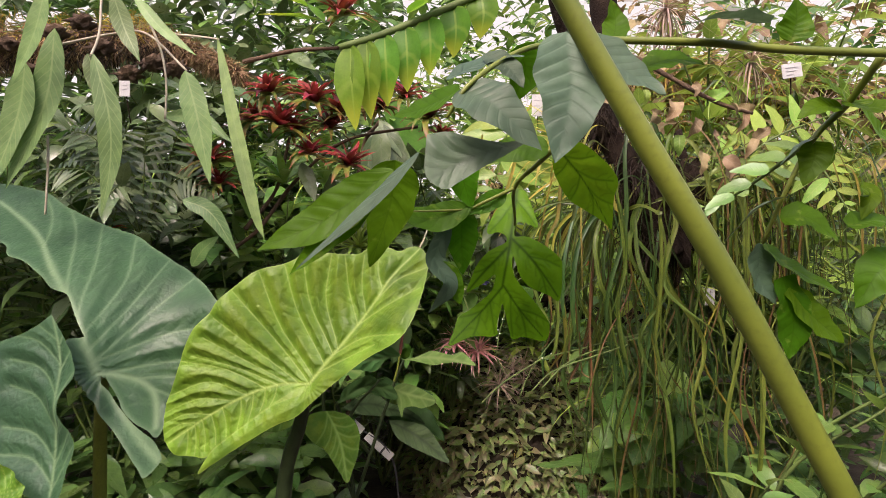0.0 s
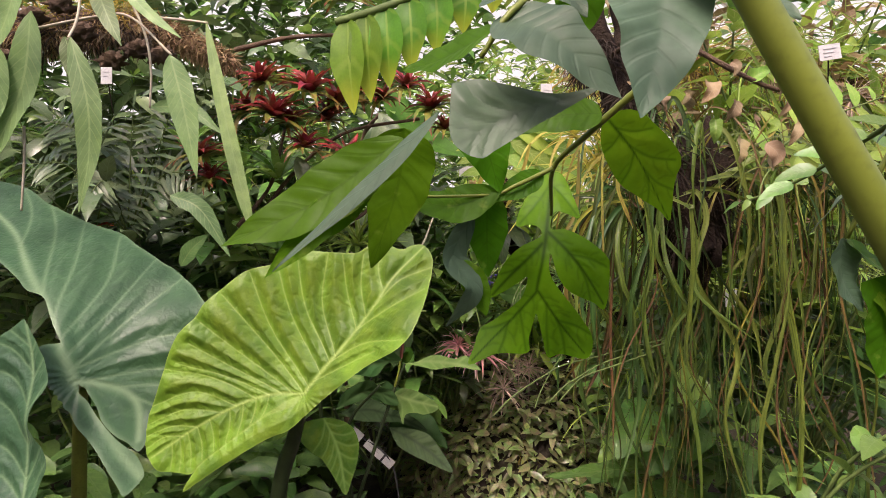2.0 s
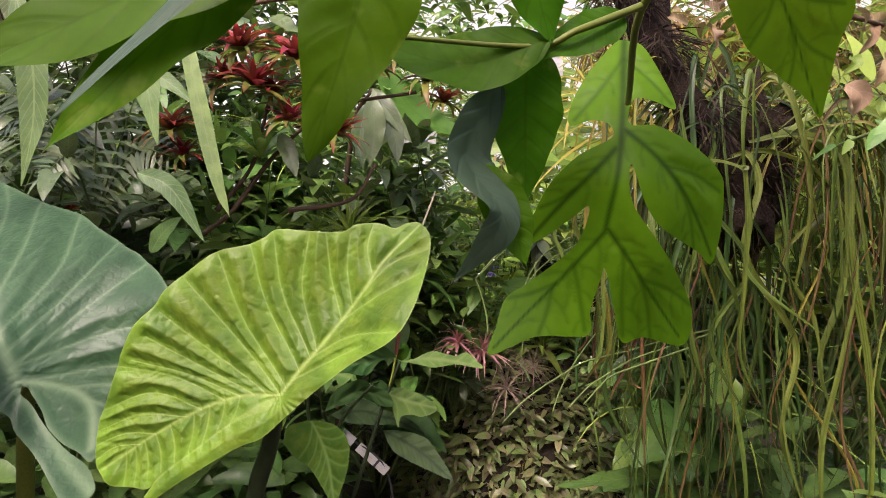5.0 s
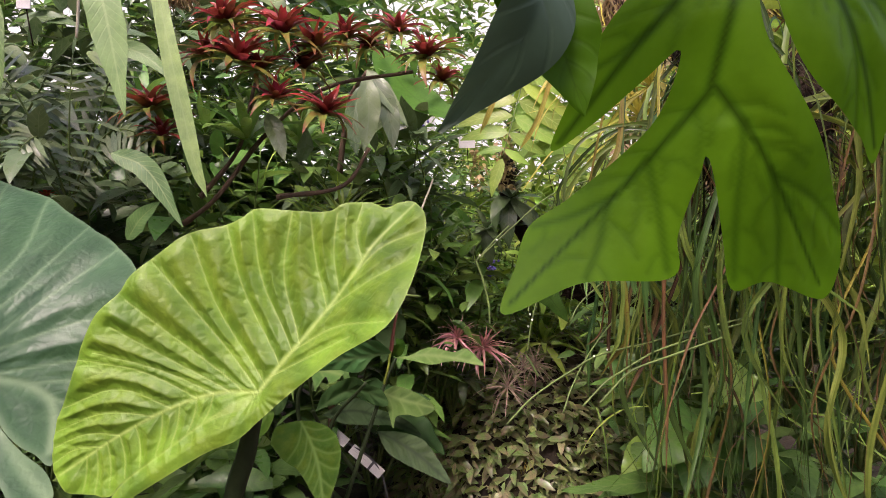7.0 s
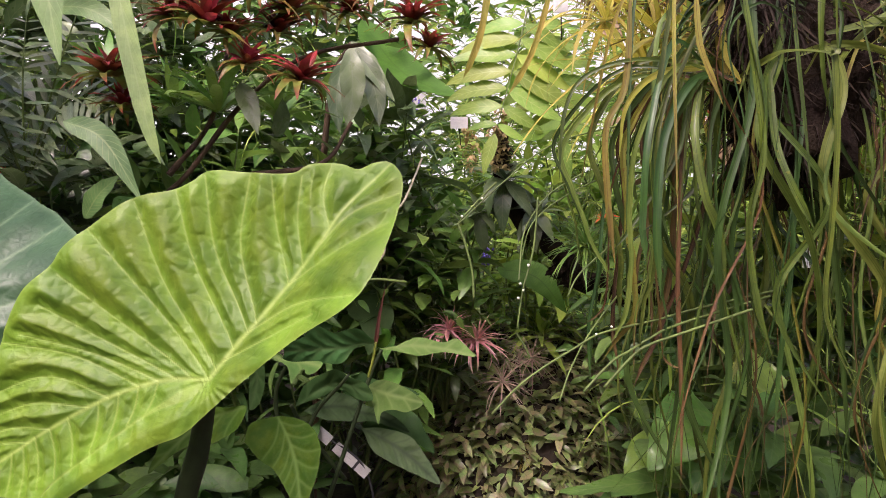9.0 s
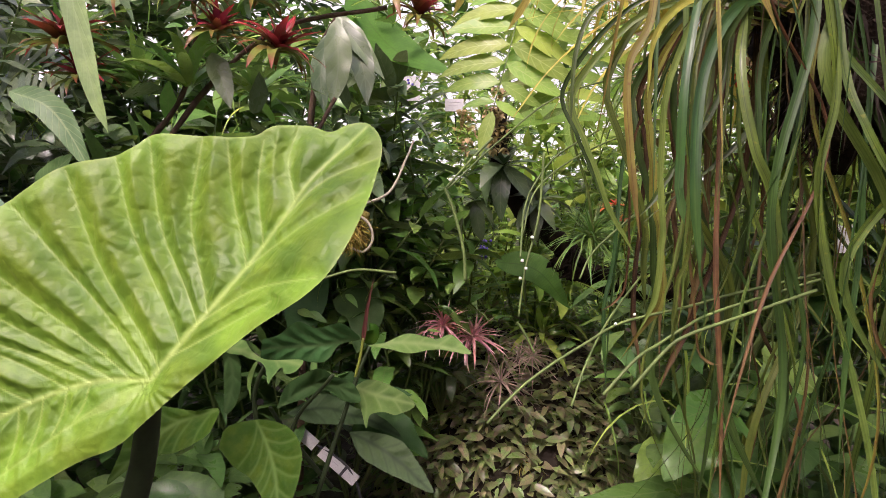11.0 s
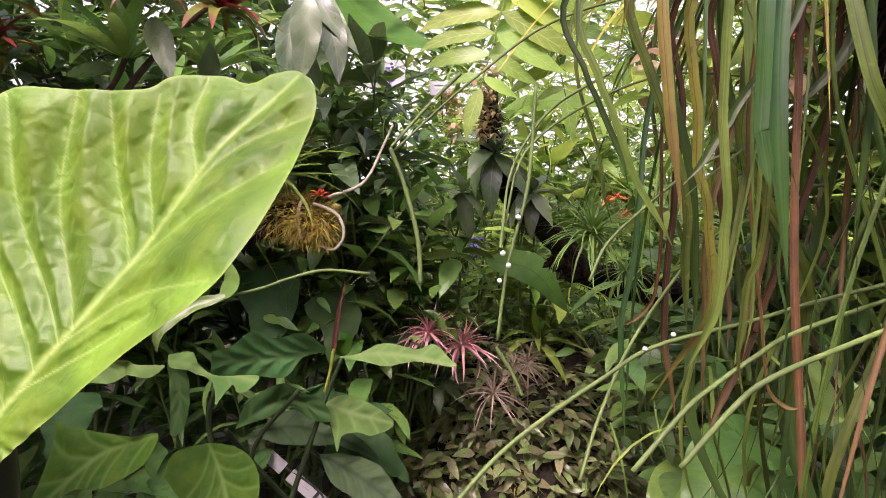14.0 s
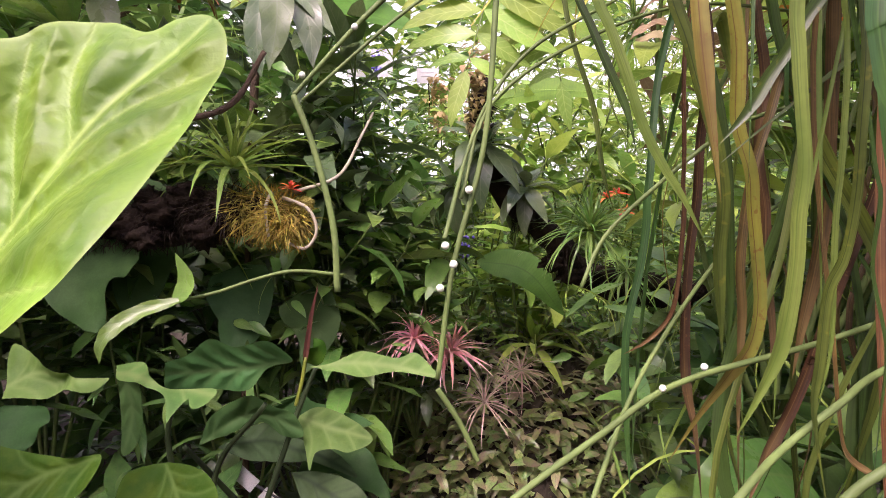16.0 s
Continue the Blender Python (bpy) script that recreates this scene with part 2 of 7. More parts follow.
    "phil_pale": leaf_mat("phil_pale", gloss=0.12, base=(0.088, 0.168, 0.036), other=(0.066, 0.135, 0.028), vein=(0.16, 0.24, 0.075), attr=True, through_light=0.3, rough=0.55, vein_amount=0.5, vary=0.2),
    "phil_grey": leaf_mat("phil_grey", gloss=0.1, base=(0.042, 0.08, 0.03), other=(0.032, 0.062, 0.024), vein=(0.015, 0.03, 0.012), attr=True, through_light=0.2, rough=0.55, vein_amount=0.5, vary=0.2),
    "banana": leaf_mat("banana", (0.09, 0.22, 0.025), (0.07, 0.18, 0.02), (0.06, 0.14, 0.02), veins=40, slope=0.2, through_light=0.4, rough=0.5, vein_amount=0.35, vary=0.3, rib=0.03, gloss=0.25),
    "petiole": plain_mat("petiole", (0.17, 0.21, 0.025), (0.12, 0.16, 0.02), 14.0, 0.45, 0.15, 0.001, 200.0, 0.5),
    "stem_dark": plain_mat("stem_dark", (0.03, 0.05, 0.018), (0.02, 0.035, 0.012), 20.0, 0.5, 0.2, 0.001, 200.0, 0.3),
    "twig": plain_mat("twig", (0.12, 0.18, 0.045), (0.075, 0.11, 0.03), 30.0, 0.6, 0.3, 0.001),
    "wood": plain_mat("wood", (0.13, 0.085, 0.05), (0.07, 0.045, 0.03), 18.0, 0.9, 0.9, 0.01),
    "bark": plain_mat("bark", (0.016, 0.011, 0.009), (0.036, 0.026, 0.018), 25.0, 0.9, 1.0, 0.01, 300.0, 0.06),
    "moss": plain_mat("moss", (0.14, 0.15, 0.03), (0.26, 0.22, 0.05), 40.0, 0.95, 1.0, 0.01),
    "soil": plain_mat("soil", (0.035, 0.026, 0.02), (0.06, 0.05, 0.03), 8.0, 0.95, 1.0, 0.02, 60.0),
    "gravel": plain_mat("gravel", (0.42, 0.37, 0.31), (0.30, 0.26, 0.22), 60.0, 0.9, 0.8, 0.006, 200.0),
    "paper": plain_mat("paper", (0.52, 0.52, 0.50), (0.47, 0.47, 0.46), 20.0, 0.5, 0.05, 0.001),
    "print": plain_mat("print", (0.42, 0.42, 0.42), (0.35, 0.35, 0.35), 20.0, 0.6, 0.05, 0.001),
    "ink": plain_mat("ink", (0.03, 0.03, 0.035), (0.05, 0.05, 0.05), 20.0, 0.5, 0.05, 0.001),
    "wall": plain_mat("wall", (0.06, 0.075, 0.04), (0.03, 0.045, 0.02), 1.5, 0.95, 0.3, 0.01, 20.0),
    "berry": plain_mat("berry", (0.72, 0.76, 0.62), (0.6, 0.66, 0.5), 60.0, 0.35, 0.05, 0.001),
    "blue": plain_mat("blue", (0.12, 0.10, 0.42), (0.20, 0.16, 0.5), 60.0, 0.6, 0.05, 0.001),
    "spike": plain_mat("spike", (0.08, 0.028, 0.018), (0.05, 0.018, 0.013), 40.0, 0.5, 0.2, 0.001),
    "cane": plain_mat("cane", (0.20, 0.07, 0.05), (0.13, 0.06, 0.04), 30.0, 0.6, 0.3, 0.001),
    "root": plain_mat("root", (0.42, 0.38, 0.28), (0.30, 0.26, 0.18), 30.0, 0.8, 0.3, 0.001),
}


glazing = Graph("glazing")
M["glazing"] = glazing.done(glazing.glow(glazing.mix(glazing.ramp(glazing.noise(0.8), 0.3, 0.7), (1.0, 0.99, 0.95), (0.85, 0.88, 0.86)), 1.0))


# ---- building helpers ----
from mathutils import geometry

rng = random.Random(7)


def mesh_of(name, verts, faces, uvs=None, mat=None, attrs=None, smooth=True):
    me = bpy.data.meshes.new(name)
    me.from_pydata([tuple(v) for v in verts], [], [tuple(f) for f in faces])
    if uvs is not None:
        layer = me.uv_layers.new(name="UVMap")
        idx = np.empty(len(me.loops), dtype=np.int32)
        me.loops.foreach_get("vertex_index", idx)
        layer.data.foreach_set("uv", np.asarray(uvs, dtype=np.float32)[idx].ravel())
    for k, values in (attrs or {}).items():
        me.attributes.new(k, "FLOAT", "POINT").data.foreach_set("value", np.asarray(values, dtype=np.float32))
    if smooth:
        me.polygons.foreach_set("use_smooth", [True] * len(me.polygons))
    if mat:
        me.materials.append(M[mat])
    me.update()
    return me


def thing(name, at, label, category, group="", kind=""):
    ob = new(name)
    ob.location = at
    ob.empty_display_size = 0.05
    return tagged(ob, label, category, group, kind)


def part(name, me, parent, label="", m=None):
    """A mesh, given in world coordinates or placed by m, as a part of a thing or of one of its parts."""
    ob = new(name, me)
    ob.parent = parent
    base, up = Vector((0, 0, 0)), parent
    while up:
        base += up.location
        up = up.parent
    ob.matrix_basis = Matrix.Translation(-base) @ (m or Matrix())
    return tagged(ob, label)


def smooth_line(pts, n):
    """A Catmull-Rom curve through pts, with n points."""
    p = np.array(pts, dtype=float)
    if len(p) == 2:
        return p[0] + (p[1] - p[0]) * np.linspace(0, 1, n)[:, None]
    p = np.vstack([2 * p[0] - p[1], p, 2 * p[-1] - p[-2]])
    s = np.linspace(0, len(p) - 3 - 1e-9, n)
    i = s.astype(int)
    f = (s - i)[:, None]
    a, b, c, d = p[i], p[i + 1], p[i + 2], p[i + 3]
    return 0.5 * (2 * b + (c - a) * f + (2 * a - 5 * b + 4 * c - d) * f ** 2 + (3 * b - a - 3 * c + d) * f ** 3)


def unit(v):
    v = np.asarray(v, dtype=float)
    return v / np.maximum(np.linalg.norm(v, axis=-1, keepdims=True), 1e-9)


PROFILES = {
    "lance": lambda v: np.sin(np.pi * np.clip(v, 0, 1) ** 0.75) ** 0.9,
    "ovate": lambda v: np.sin(np.pi * np.clip(v, 0, 1) ** 0.6) ** 0.8,
    "strap": lambda v: np.minimum(1, np.minimum(0.35 + v * 5, (1 - v) * 6)),
    "taper": lambda v: np.minimum(1, 0.6 + v * 3) * (1 - v) ** 0.7,
    "heart": lambda v: np.sin(np.pi * np.clip(v, 0, 1) ** 0.45) ** 0.7,
    "lobe": lambda v: np.minimum(1.0, 0.45 + 0.9 * v) * np.clip(1 - v ** 2.2, 0, 1) ** 0.8,
}


def blade_arrays(spine, width, profile, normal, nv=14, nu=4, fold=0.15, wave=0.0, waves=3.0, twist=0.0, seed=0, pucker=0.0, ribs=7.0):
    """A leaf blade along a spine: points, faces and uv. normal: the way its upper side faces."""
    c = smooth_line(spine, nv)
    tan = unit(np.gradient(c, axis=0))
    side = unit(np.cross(tan, np.asarray(normal, dtype=float)[None]))
    up = unit(np.cross(side, tan))
    v = np.linspace(0, 1, nv)
    ang = twist * v
    side, up = side * np.cos(ang)[:, None] + up * np.sin(ang)[:, None], up * np.cos(ang)[:, None] - side * np.sin(ang)[:, None]
    w = width / 2 * np.maximum(PROFILES[profile](v), 0.02) * (1 + 0.035 * np.sin(v * 15 + seed) + (0.02 if nv > 12 else 0.0) * np.sin(v * 31 + 2 * seed))
    rows = []
    for j in range(nu + 1):
        u = j / nu * 2 - 1
        rip = wave * width * np.sin(v * waves * 6.28 + seed + (1.7 if u > 0 else 0)) * u * u
        rip = rip + pucker * w * (np.abs(np.sin(np.pi * (v * ribs - abs(u) * 1.15 + (0.3 if u > 0 else 0.0) + 0.08 * np.sin(9 * v + seed)))) ** 0.7 - 0.5) * min(1.0, abs(u) * 4) * (1 - u ** 4) * np.minimum(1, 6 * (1 - v))
        rows.append(c + side * (u * w)[:, None] + up * (fold * abs(u) * w + rip)[:, None])
    pts = np.stack(rows, 1).reshape(-1, 3)
    uv = np.array([(j / nu, t) for t in v for j in range(nu + 1)])
    k = nu + 1
    faces = [(i * k + j, i * k + j + 1, (i + 1) * k + j + 1, (i + 1) * k + j) for i in range(nv - 1) for j in range(nu)]
    return pts, faces, uv


def blade(name, parent, spine, width, profile, normal, mat, label="", **kw):
    p, f, uv = blade_arrays(spine, width, profile, normal, **kw)
    return part(name, mesh_of(name, p, f, uv, mat), parent, label)


def tube_arrays(pts, r0, r1, n=24, seg=8, knot=0.0):
    c = smooth_line(pts, n)
    tan = unit(np.gradient(c, axis=0))
    ref = np.array([0.31, 0.2, 0.93]) if abs(tan[0][2]) < 0.9 else np.array([1.0, 0.1, 0.0])
    a = unit(np.cross(tan, ref))
    b = np.cross(tan, a)
    r = np.linspace(r0, r1, n)
    if knot:
        r = r * (1 + knot * np.array([noise.noise(Vector(p) * (0.5 / max(r0, 0.002))) for p in c]))
    ang = np.arange(seg) / seg * 2 * np.pi
    verts = (c[:, None] + r[:, None, None] * (np.cos(ang)[None, :, None] * a[:, None] + np.sin(ang)[None, :, None] * b[:, None])).reshape(-1, 3)
    faces = [(i * seg + j, i * seg + (j + 1) % seg, (i + 1) * seg + (j + 1) % seg, (i + 1) * seg + j) for i in range(n - 1) for j in range(seg)]
    faces += [tuple(range(seg))[::-1], tuple(range((n - 1) * seg, n * seg))]
    return verts, faces


def tube(name, parent, pts, r0, r1, mat, label="", **kw):
    p, f = tube_arrays(pts, r0, r1, **kw)
    return part(name, mesh_of(name, p, f, None, mat), parent, label)


def blob(name, parent, at, size, mat, rough=0.25, freq=6.0, sub=3, label=""):
    """A lumpy clod: an ico sphere pushed in and out by noise."""
    bm = bmesh.new()
    bmesh.ops.create_icosphere(bm, subdivisions=sub, radius=1.0)
    for v in bm.verts:
        d = v.co.copy()
        v.co = Vector((d.x * size[0], d.y * size[1], d.z * size[2])) * (1 + rough * noise.fractal(d * freq * 0.3 + Vector(at), 0.8, 2.0, 4))
        v.co += Vector(at)
    me = bpy.data.meshes.new(name)
    bm.to_mesh(me)
    bm.free()
    me.polygons.foreach_set("use_smooth", [True] * len(me.polygons))
    me.materials.append(M[mat])
    return part(name, me, parent, label)


class Pool:
    """A few leaf shapes of one kind, a metre long along +y with the upper side to +z, to be shared by many leaves."""

    def __init__(self, name, mat, ratio, profile, droops=(0.2, 0.5, 0.9), fold=0.25, wave=0.03, nv=8, nu=2, waves=2.0):
        self.name, self.arrays, self.meshes = name, [], []
        for k, d in enumerate(droops):
            spine = [(0.06 * math.sin(k + 3 * s) * s, math.sin(d * s) / max(d, 1e-3), -(1 - math.cos(d * s)) / max(d, 1e-3)) for s in (0, 0.25, 0.5, 0.75, 1.0)]
            p, f, uv = blade_arrays(spine, ratio, profile, (0, 0, 1), nv, nu, fold, wave, waves, seed=k * 2.1)
            self.arrays.append((p, f, uv))
            self.meshes.append(mesh_of(name, p, f, uv, mat))
        self.mat = mat


def aim(at, way, up, size, roll=0.0):
    """A pose with +y along way and +z as near to up as can be."""
    y = Vector(way).normalized()
    x = y.cross(Vector(up))
    if x.length < 1e-3:
        x = y.cross(Vector((0.3, 1, 0.1)))
    x.normalize()
    m = Matrix((x, y, x.cross(y))).transposed().to_4x4()
    return Matrix.Translation(at) @ m @ Matrix.Rotation(roll, 4, "Y") @ Matrix.Scale(size, 4)


def leaf(pool, parent, at, way, up, size, roll=0.0, name="leaf"):
    return part(name, rng.choice(pool.meshes), parent, "", aim(at, way, up, size, roll))


class Heap:
    """Many leaves joined into one mesh."""

    def __init__(self):
        self.v, self.f, self.uv, self.n = [], [], [], 0

    def add(self, arrays, m):
        p, f, uv = arrays
        q = np.array(m)
        self.v.append(p @ q[:3, :3].T + q[:3, 3])
        self.f += [tuple(i + self.n for i in face) for face in f]
        self.uv.append(uv)
        self.n += len(p)

    def out(self, name, mat, label, category, kind="stuff"):
        ob = new(name, mesh_of(name, np.vstack(self.v), self.f, np.vstack(self.uv), mat))
        return tagged(ob, label, category, kind=kind)


def rosette(name, at, pool, count, size, label, category, group="", tilt=(0.0, 0.0), spread=(15, 80), inner=None):
    """Leaves arching out of one heart."""
    root = thing(name, at, label, category, group)
    axis = Vector((tilt[0], tilt[1], 1)).normalized()
    q = Vector((0, 0, 1)).rotation_difference(axis)
    for i in range(count):
        f = i / max(1, count - 1)
        a = i * 2.39996 + rng.uniform(-0.2, 0.2)
        up_ang = radians(spread[0] + (spread[1] - spread[0]) * f + rng.uniform(-8, 8))
        d = q @ Vector((math.cos(a) * math.sin(up_ang), math.sin(a) * math.sin(up_ang), math.cos(up_ang)))
        src = inner if inner and f < 0.65 else pool
        leaf(src, root, Vector(at) + d * size * 0.03, d, axis + Vector((0, 0, 0.01)), size * rng.uniform(0.75, 1.1) * (0.7 + 0.4 * f), rng.uniform(-0.2, 0.2))
    return root


def shrub(name, base, tips, pool, per, size, label, category, group="", stem="twig", r=0.006, lift=0.3, hang=0.5, start=0.25, bow=0.15):
    """Stems from a base to the tips, with leaves all along them."""
    root = thing(name, base, label, category, group)
    for t in tips:
        b, e = Vector(base), Vector(t)
        mid = (b + e) / 2 + Vector((rng.uniform(-1, 1), rng.uniform(-1, 1), rng.uniform(0.2, 1))) * bow * (e - b).length
        line = smooth_line([b, mid, e], 24)
        p, f = tube_arrays([b, mid, e], r, r * 0.4, n=12, seg=5)
        part("stem", mesh_of("stem", p, f, None, stem), root)
        way = Vector(line[-1]) - Vector(line[-4])
        for k in range(per):
            s = start + (1 - start) * (k + 0.5) / per
            i = min(22, int(s * 23))
            at = Vector(line[i]) * (1 - (s * 23 - i)) + Vector(line[i + 1]) * (s * 23 - i)
            ax = (Vector(line[min(23, i + 1)]) - Vector(line[i])).normalized()
            a = k * 2.4 + rng.uniform(-0.5, 0.5)
            o = Vector((math.cos(a), math.sin(a), lift))
            o = (o - ax * o.dot(ax) * 0.6 + ax * 0.5).normalized() - Vector((0, 0, hang * rng.random()))
            leaf(pool, root, at, o, (0, 0, 1), size * rng.uniform(0.65, 1.15), rng.uniform(-0.5, 0.5))
        leaf(pool, root, Vector(line[-1]), way, (0, 0, 1), size * 0.8)
    return root


def scatter(name, pool, boxes, size, label, category, mat=None, hang=0.5, seed=1, face=None):
    """A mass of leaves that nobody could count, in boxes (x0, x1, y0, y1, z0, z1, count)."""
    h, r = Heap(), random.Random(seed)
    for x0, x1, y0, y1, z0, z1, n in boxes:
        for _ in range(n):
            at = Vector((r.uniform(x0, x1), r.uniform(y0, y1), r.uniform(z0, z1)))
            a = r.uniform(0, 6.283)
            d = Vector((math.cos(a), math.sin(a) - 0.35, r.uniform(-hang, 0.45)))
            h.add(r.choice(pool.arrays), aim(at, d, (r.uniform(-0.4, 0.4), r.uniform(-0.7, 0.1), 1), size * r.uniform(0.5, 1.2), r.uniform(-0.5, 0.5)))
    return h.out(name, mat or pool.mat, label, category)


def frond(name, parent, spine, pool, pairs, size, up, mat="twig", r=0.003, sweep=0.35, label="", both=True, profile=None, droop=0.0):
    """A feathered frond: a rachis with leaflets on both sides."""
    rach = tube(name, parent, spine, r, r * 0.4, mat, label, n=20, seg=6)
    line = smooth_line(spine, pairs * 2 + 2)
    tan = unit(np.gradient(line, axis=0))
    for k in range(pairs):
        s = (k + 0.7) / pairs
        i = 1 + int(s * (len(line) - 2))
        t = Vector(tan[i])
        side = t.cross(Vector(up)).normalized()
        length = size * (math.sin(math.pi * min(1, 0.12 + 0.84 * s)) ** 0.6)
        for sg in (1, -1):
            leaf(pool, rach, Vector(line[i]), side * sg + t * sweep - Vector((0, 0, droop)), up, length * rng.uniform(0.9, 1.08), rng.uniform(-0.15, 0.15), "leaflet")
    leaf(pool, rach, Vector(line[-1]), Vector(tan[-1]), up, size * 0.6, 0, "leaflet")
    return rach


def ear_leaf(name, parent, origin, tilt, yaw, radii, tip, ribs, mat, cup=0.0, roll_edges=(), quilt=0.006, label="", wavy=0.008, res=(520, 200), lump=0.6):
    """An elephant-ear blade in polar form about the place where its stalk joins: margin radii by angle, main ribs and side veins."""
    ya, ti = radians(yaw), radians(tilt)
    e1 = np.array([math.cos(ya), math.sin(ya), 0])
    bk = np.array([-math.sin(ya), math.cos(ya), 0])
    e2 = np.array([0, 0, 1]) * math.cos(ti) + bk * math.sin(ti)
    nrm = np.cross(e1, e2)
    ang = np.array([r[0] for r in radii])
    rad = np.array([r[1] for r in radii])
    na, nr = res
    pts = smooth_line(np.array(radii), 3000)
    edge = np.stack([pts[:, 1] * np.cos(np.radians(pts[:, 0])), pts[:, 1] * np.sin(np.radians(pts[:, 0]))], 1)
    run = np.concatenate([[0], np.cumsum(np.linalg.norm(np.diff(edge, axis=0), axis=1) + 2e-5)])
    th = np.interp(np.linspace(0, run[-1], na), run, np.maximum.accumulate(pts[:, 0]))
    margin = np.interp(th, pts[:, 0], pts[:, 1])
    margin = margin * (1 + 0.005 * np.sin(np.radians(th) * 23) + 0.003 * np.sin(np.radians(th) * 41 + 1))
    f = np.linspace(0.0, 1, nr) ** 0.8
    R, T = f[:, None] * margin[None], np.radians(th)[None] + f[:, None] * 0
    P = np.stack([R * np.cos(T), R * np.sin(T)], -1).reshape(-1, 2)
    size = rad.max()

    def limit(q):
        t = math.degrees(math.atan2(q[1], q[0])) % 360
        t = t + 360 if t < ang[0] - 1e-6 else t
        return np.interp(t, th, margin) if ang[0] <= t <= ang[-1] else 0.0

    mains, sides = [], []
    for rib in (tip, *ribs):
        t = radians(rib)
        length = limit((math.cos(t), math.sin(t)))
        d = np.array([math.cos(t), math.sin(t)])
        mains.append([d * 0, d * length])
        count = 11 if rib == tip else 6
        for k in range(count):
            for sg in (1, -1):
                q = d * length * (0.02 + 0.93 * ((k + (0.3 if sg > 0 else 0.0)) / count) ** (1.35 if rib == tip else 1.0))
                line, turn = [q], radians((112 - 62 * k / count if sg > 0 else 50 - 12 * k / count) if rib == tip else 42) * sg
                for step in range(40):
                    w = np.array([math.cos(t + turn), math.sin(t + turn)])
                    q = q + w * size * 0.03
                    turn -= sg * radians(0.9)
                    if np.linalg.norm(q) > limit(q) * 0.985:
                        break
                    line.append(q)
                if len(line) > 3:
                    sides.append(line)

    def dist(lines):
        best = np.full(len(P), 9.0)
        for line in lines:
            for a, b in zip(line[:-1], line[1:]):
                a, b = np.asarray(a), np.asarray(b)
                d = b - a
                k = np.clip(((P - a) @ d) / max(d @ d, 1e-9), 0, 1)
                best = np.minimum(best, np.linalg.norm(P - a - k[:, None] * d, axis=1))
        return best

    dm, ds = dist(mains), dist([l[::2] + [l[-1]] for l in sides])
    rr = np.linalg.norm(P, axis=1) / size
    bend = np.array([noise.noise(Vector((p[0] * 22, p[1] * 22, 5.5))) for p in P])
    soft = np.abs(ds * (1 + 0.7 * bend))
    rel = (f[:, None] + 0 * margin[None]).reshape(-1)
    deg = (th[None] + 0 * f[:, None]).reshape(-1)
    h = quilt * (0.6 * (1 - np.exp(-(soft / (0.016 * size)) ** 2)) + 0.6 * (1 - np.exp(-(soft / (0.05 * size)) ** 2))) * np.minimum(1, rr * 2.5) * np.clip(1.25 - rel, 0.3, 1) * (1 - np.exp(-(dm / (0.06 * size)) ** 2)) + quilt * 0.7 * (1 - np.exp(-(dm / (0.05 * size)) ** 2))
    h += lump * np.array([0.003 * noise.noise(Vector((p[0] * 45, p[1] * 45, 7.1))) + 0.009 * noise.noise(Vector((p[0] * 14, p[1] * 14, 3.1))) + 0.012 * noise.noise(Vector((p[0] * 5, p[1] * 5, 1.7))) for p in P])
    # the lift of the margin fades smoothly to nothing at the main ribs
    top, bottom = np.zeros(len(P)), np.zeros(len(P))
    for a, r, up in radii[:-1]:
        w = 1 / (np.hypot(P[:, 0] - r * math.cos(radians(a)), P[:, 1] - r * math.sin(radians(a))) ** 2 + (0.03 * size) ** 2)
        top, bottom = top + w * up, bottom + w
    for line in mains:
        for k in np.linspace(0, 0.9, 8):
            q = np.asarray(line[1]) * k
            bottom = bottom + 1 / (np.hypot(P[:, 0] - q[0], P[:, 1] - q[1]) ** 2 + (0.05 * size) ** 2)
    h += 1.15 * top / bottom
    h += cup * size * rr ** 2
    crumple = np.array([noise.noise(Vector((p[0] * 30 + 9, p[1] * 30, 2.2))) for p in P])
    h += 0.011 * quilt / 0.015 * np.abs(crumple) * np.minimum(1, ds / (0.05 * size)) * np.minimum(1, dm / (0.05 * size))
    h += wavy * np.sin(np.radians(deg) * 17) * rel ** 6
    for lo, hi, amount, power in roll_edges:
        k = np.clip((deg - lo) / (hi - lo), 0, 1)
        h += amount * size * (k * k * (3 - 2 * k) if power > 0 else (1 - k) ** 2 * (1 + 2 * k)) * rel ** abs(power) * rr
    V = np.array(origin) + P[:, :1] * e1 + P[:, 1:] * e2 + h[:, None] * nrm
    faces = [(i * na + j, i * na + j + 1, (i + 1) * na + j + 1, (i + 1) * na + j) for i in range(nr - 1) for j in range(na - 1)]
    wm = np.clip(1.15 - rr, 0.25, 1.1) * 0.0031 * size / 0.4
    vein = np.exp(-(dm / wm) ** 2)
    fine = np.exp(-(ds / (0.0018 * size / 0.4)) ** 2) + 0.8 * np.exp(-(np.minimum(abs(rel - 1), 1) / 0.012) ** 2)
    halo = np.exp(-(ds / (0.03 * size)) ** 2) + np.exp(-((1 - rel) / 0.08) ** 2)
    uv = np.stack([P[:, 0] / size * 0.5 + 0.5, P[:, 1] / size * 0.5 + 0.5], 1)
    return part(name, mesh_of(name, V, faces, uv, mat, {"vein": vein, "fine": fine, "halo": halo}), parent, label)


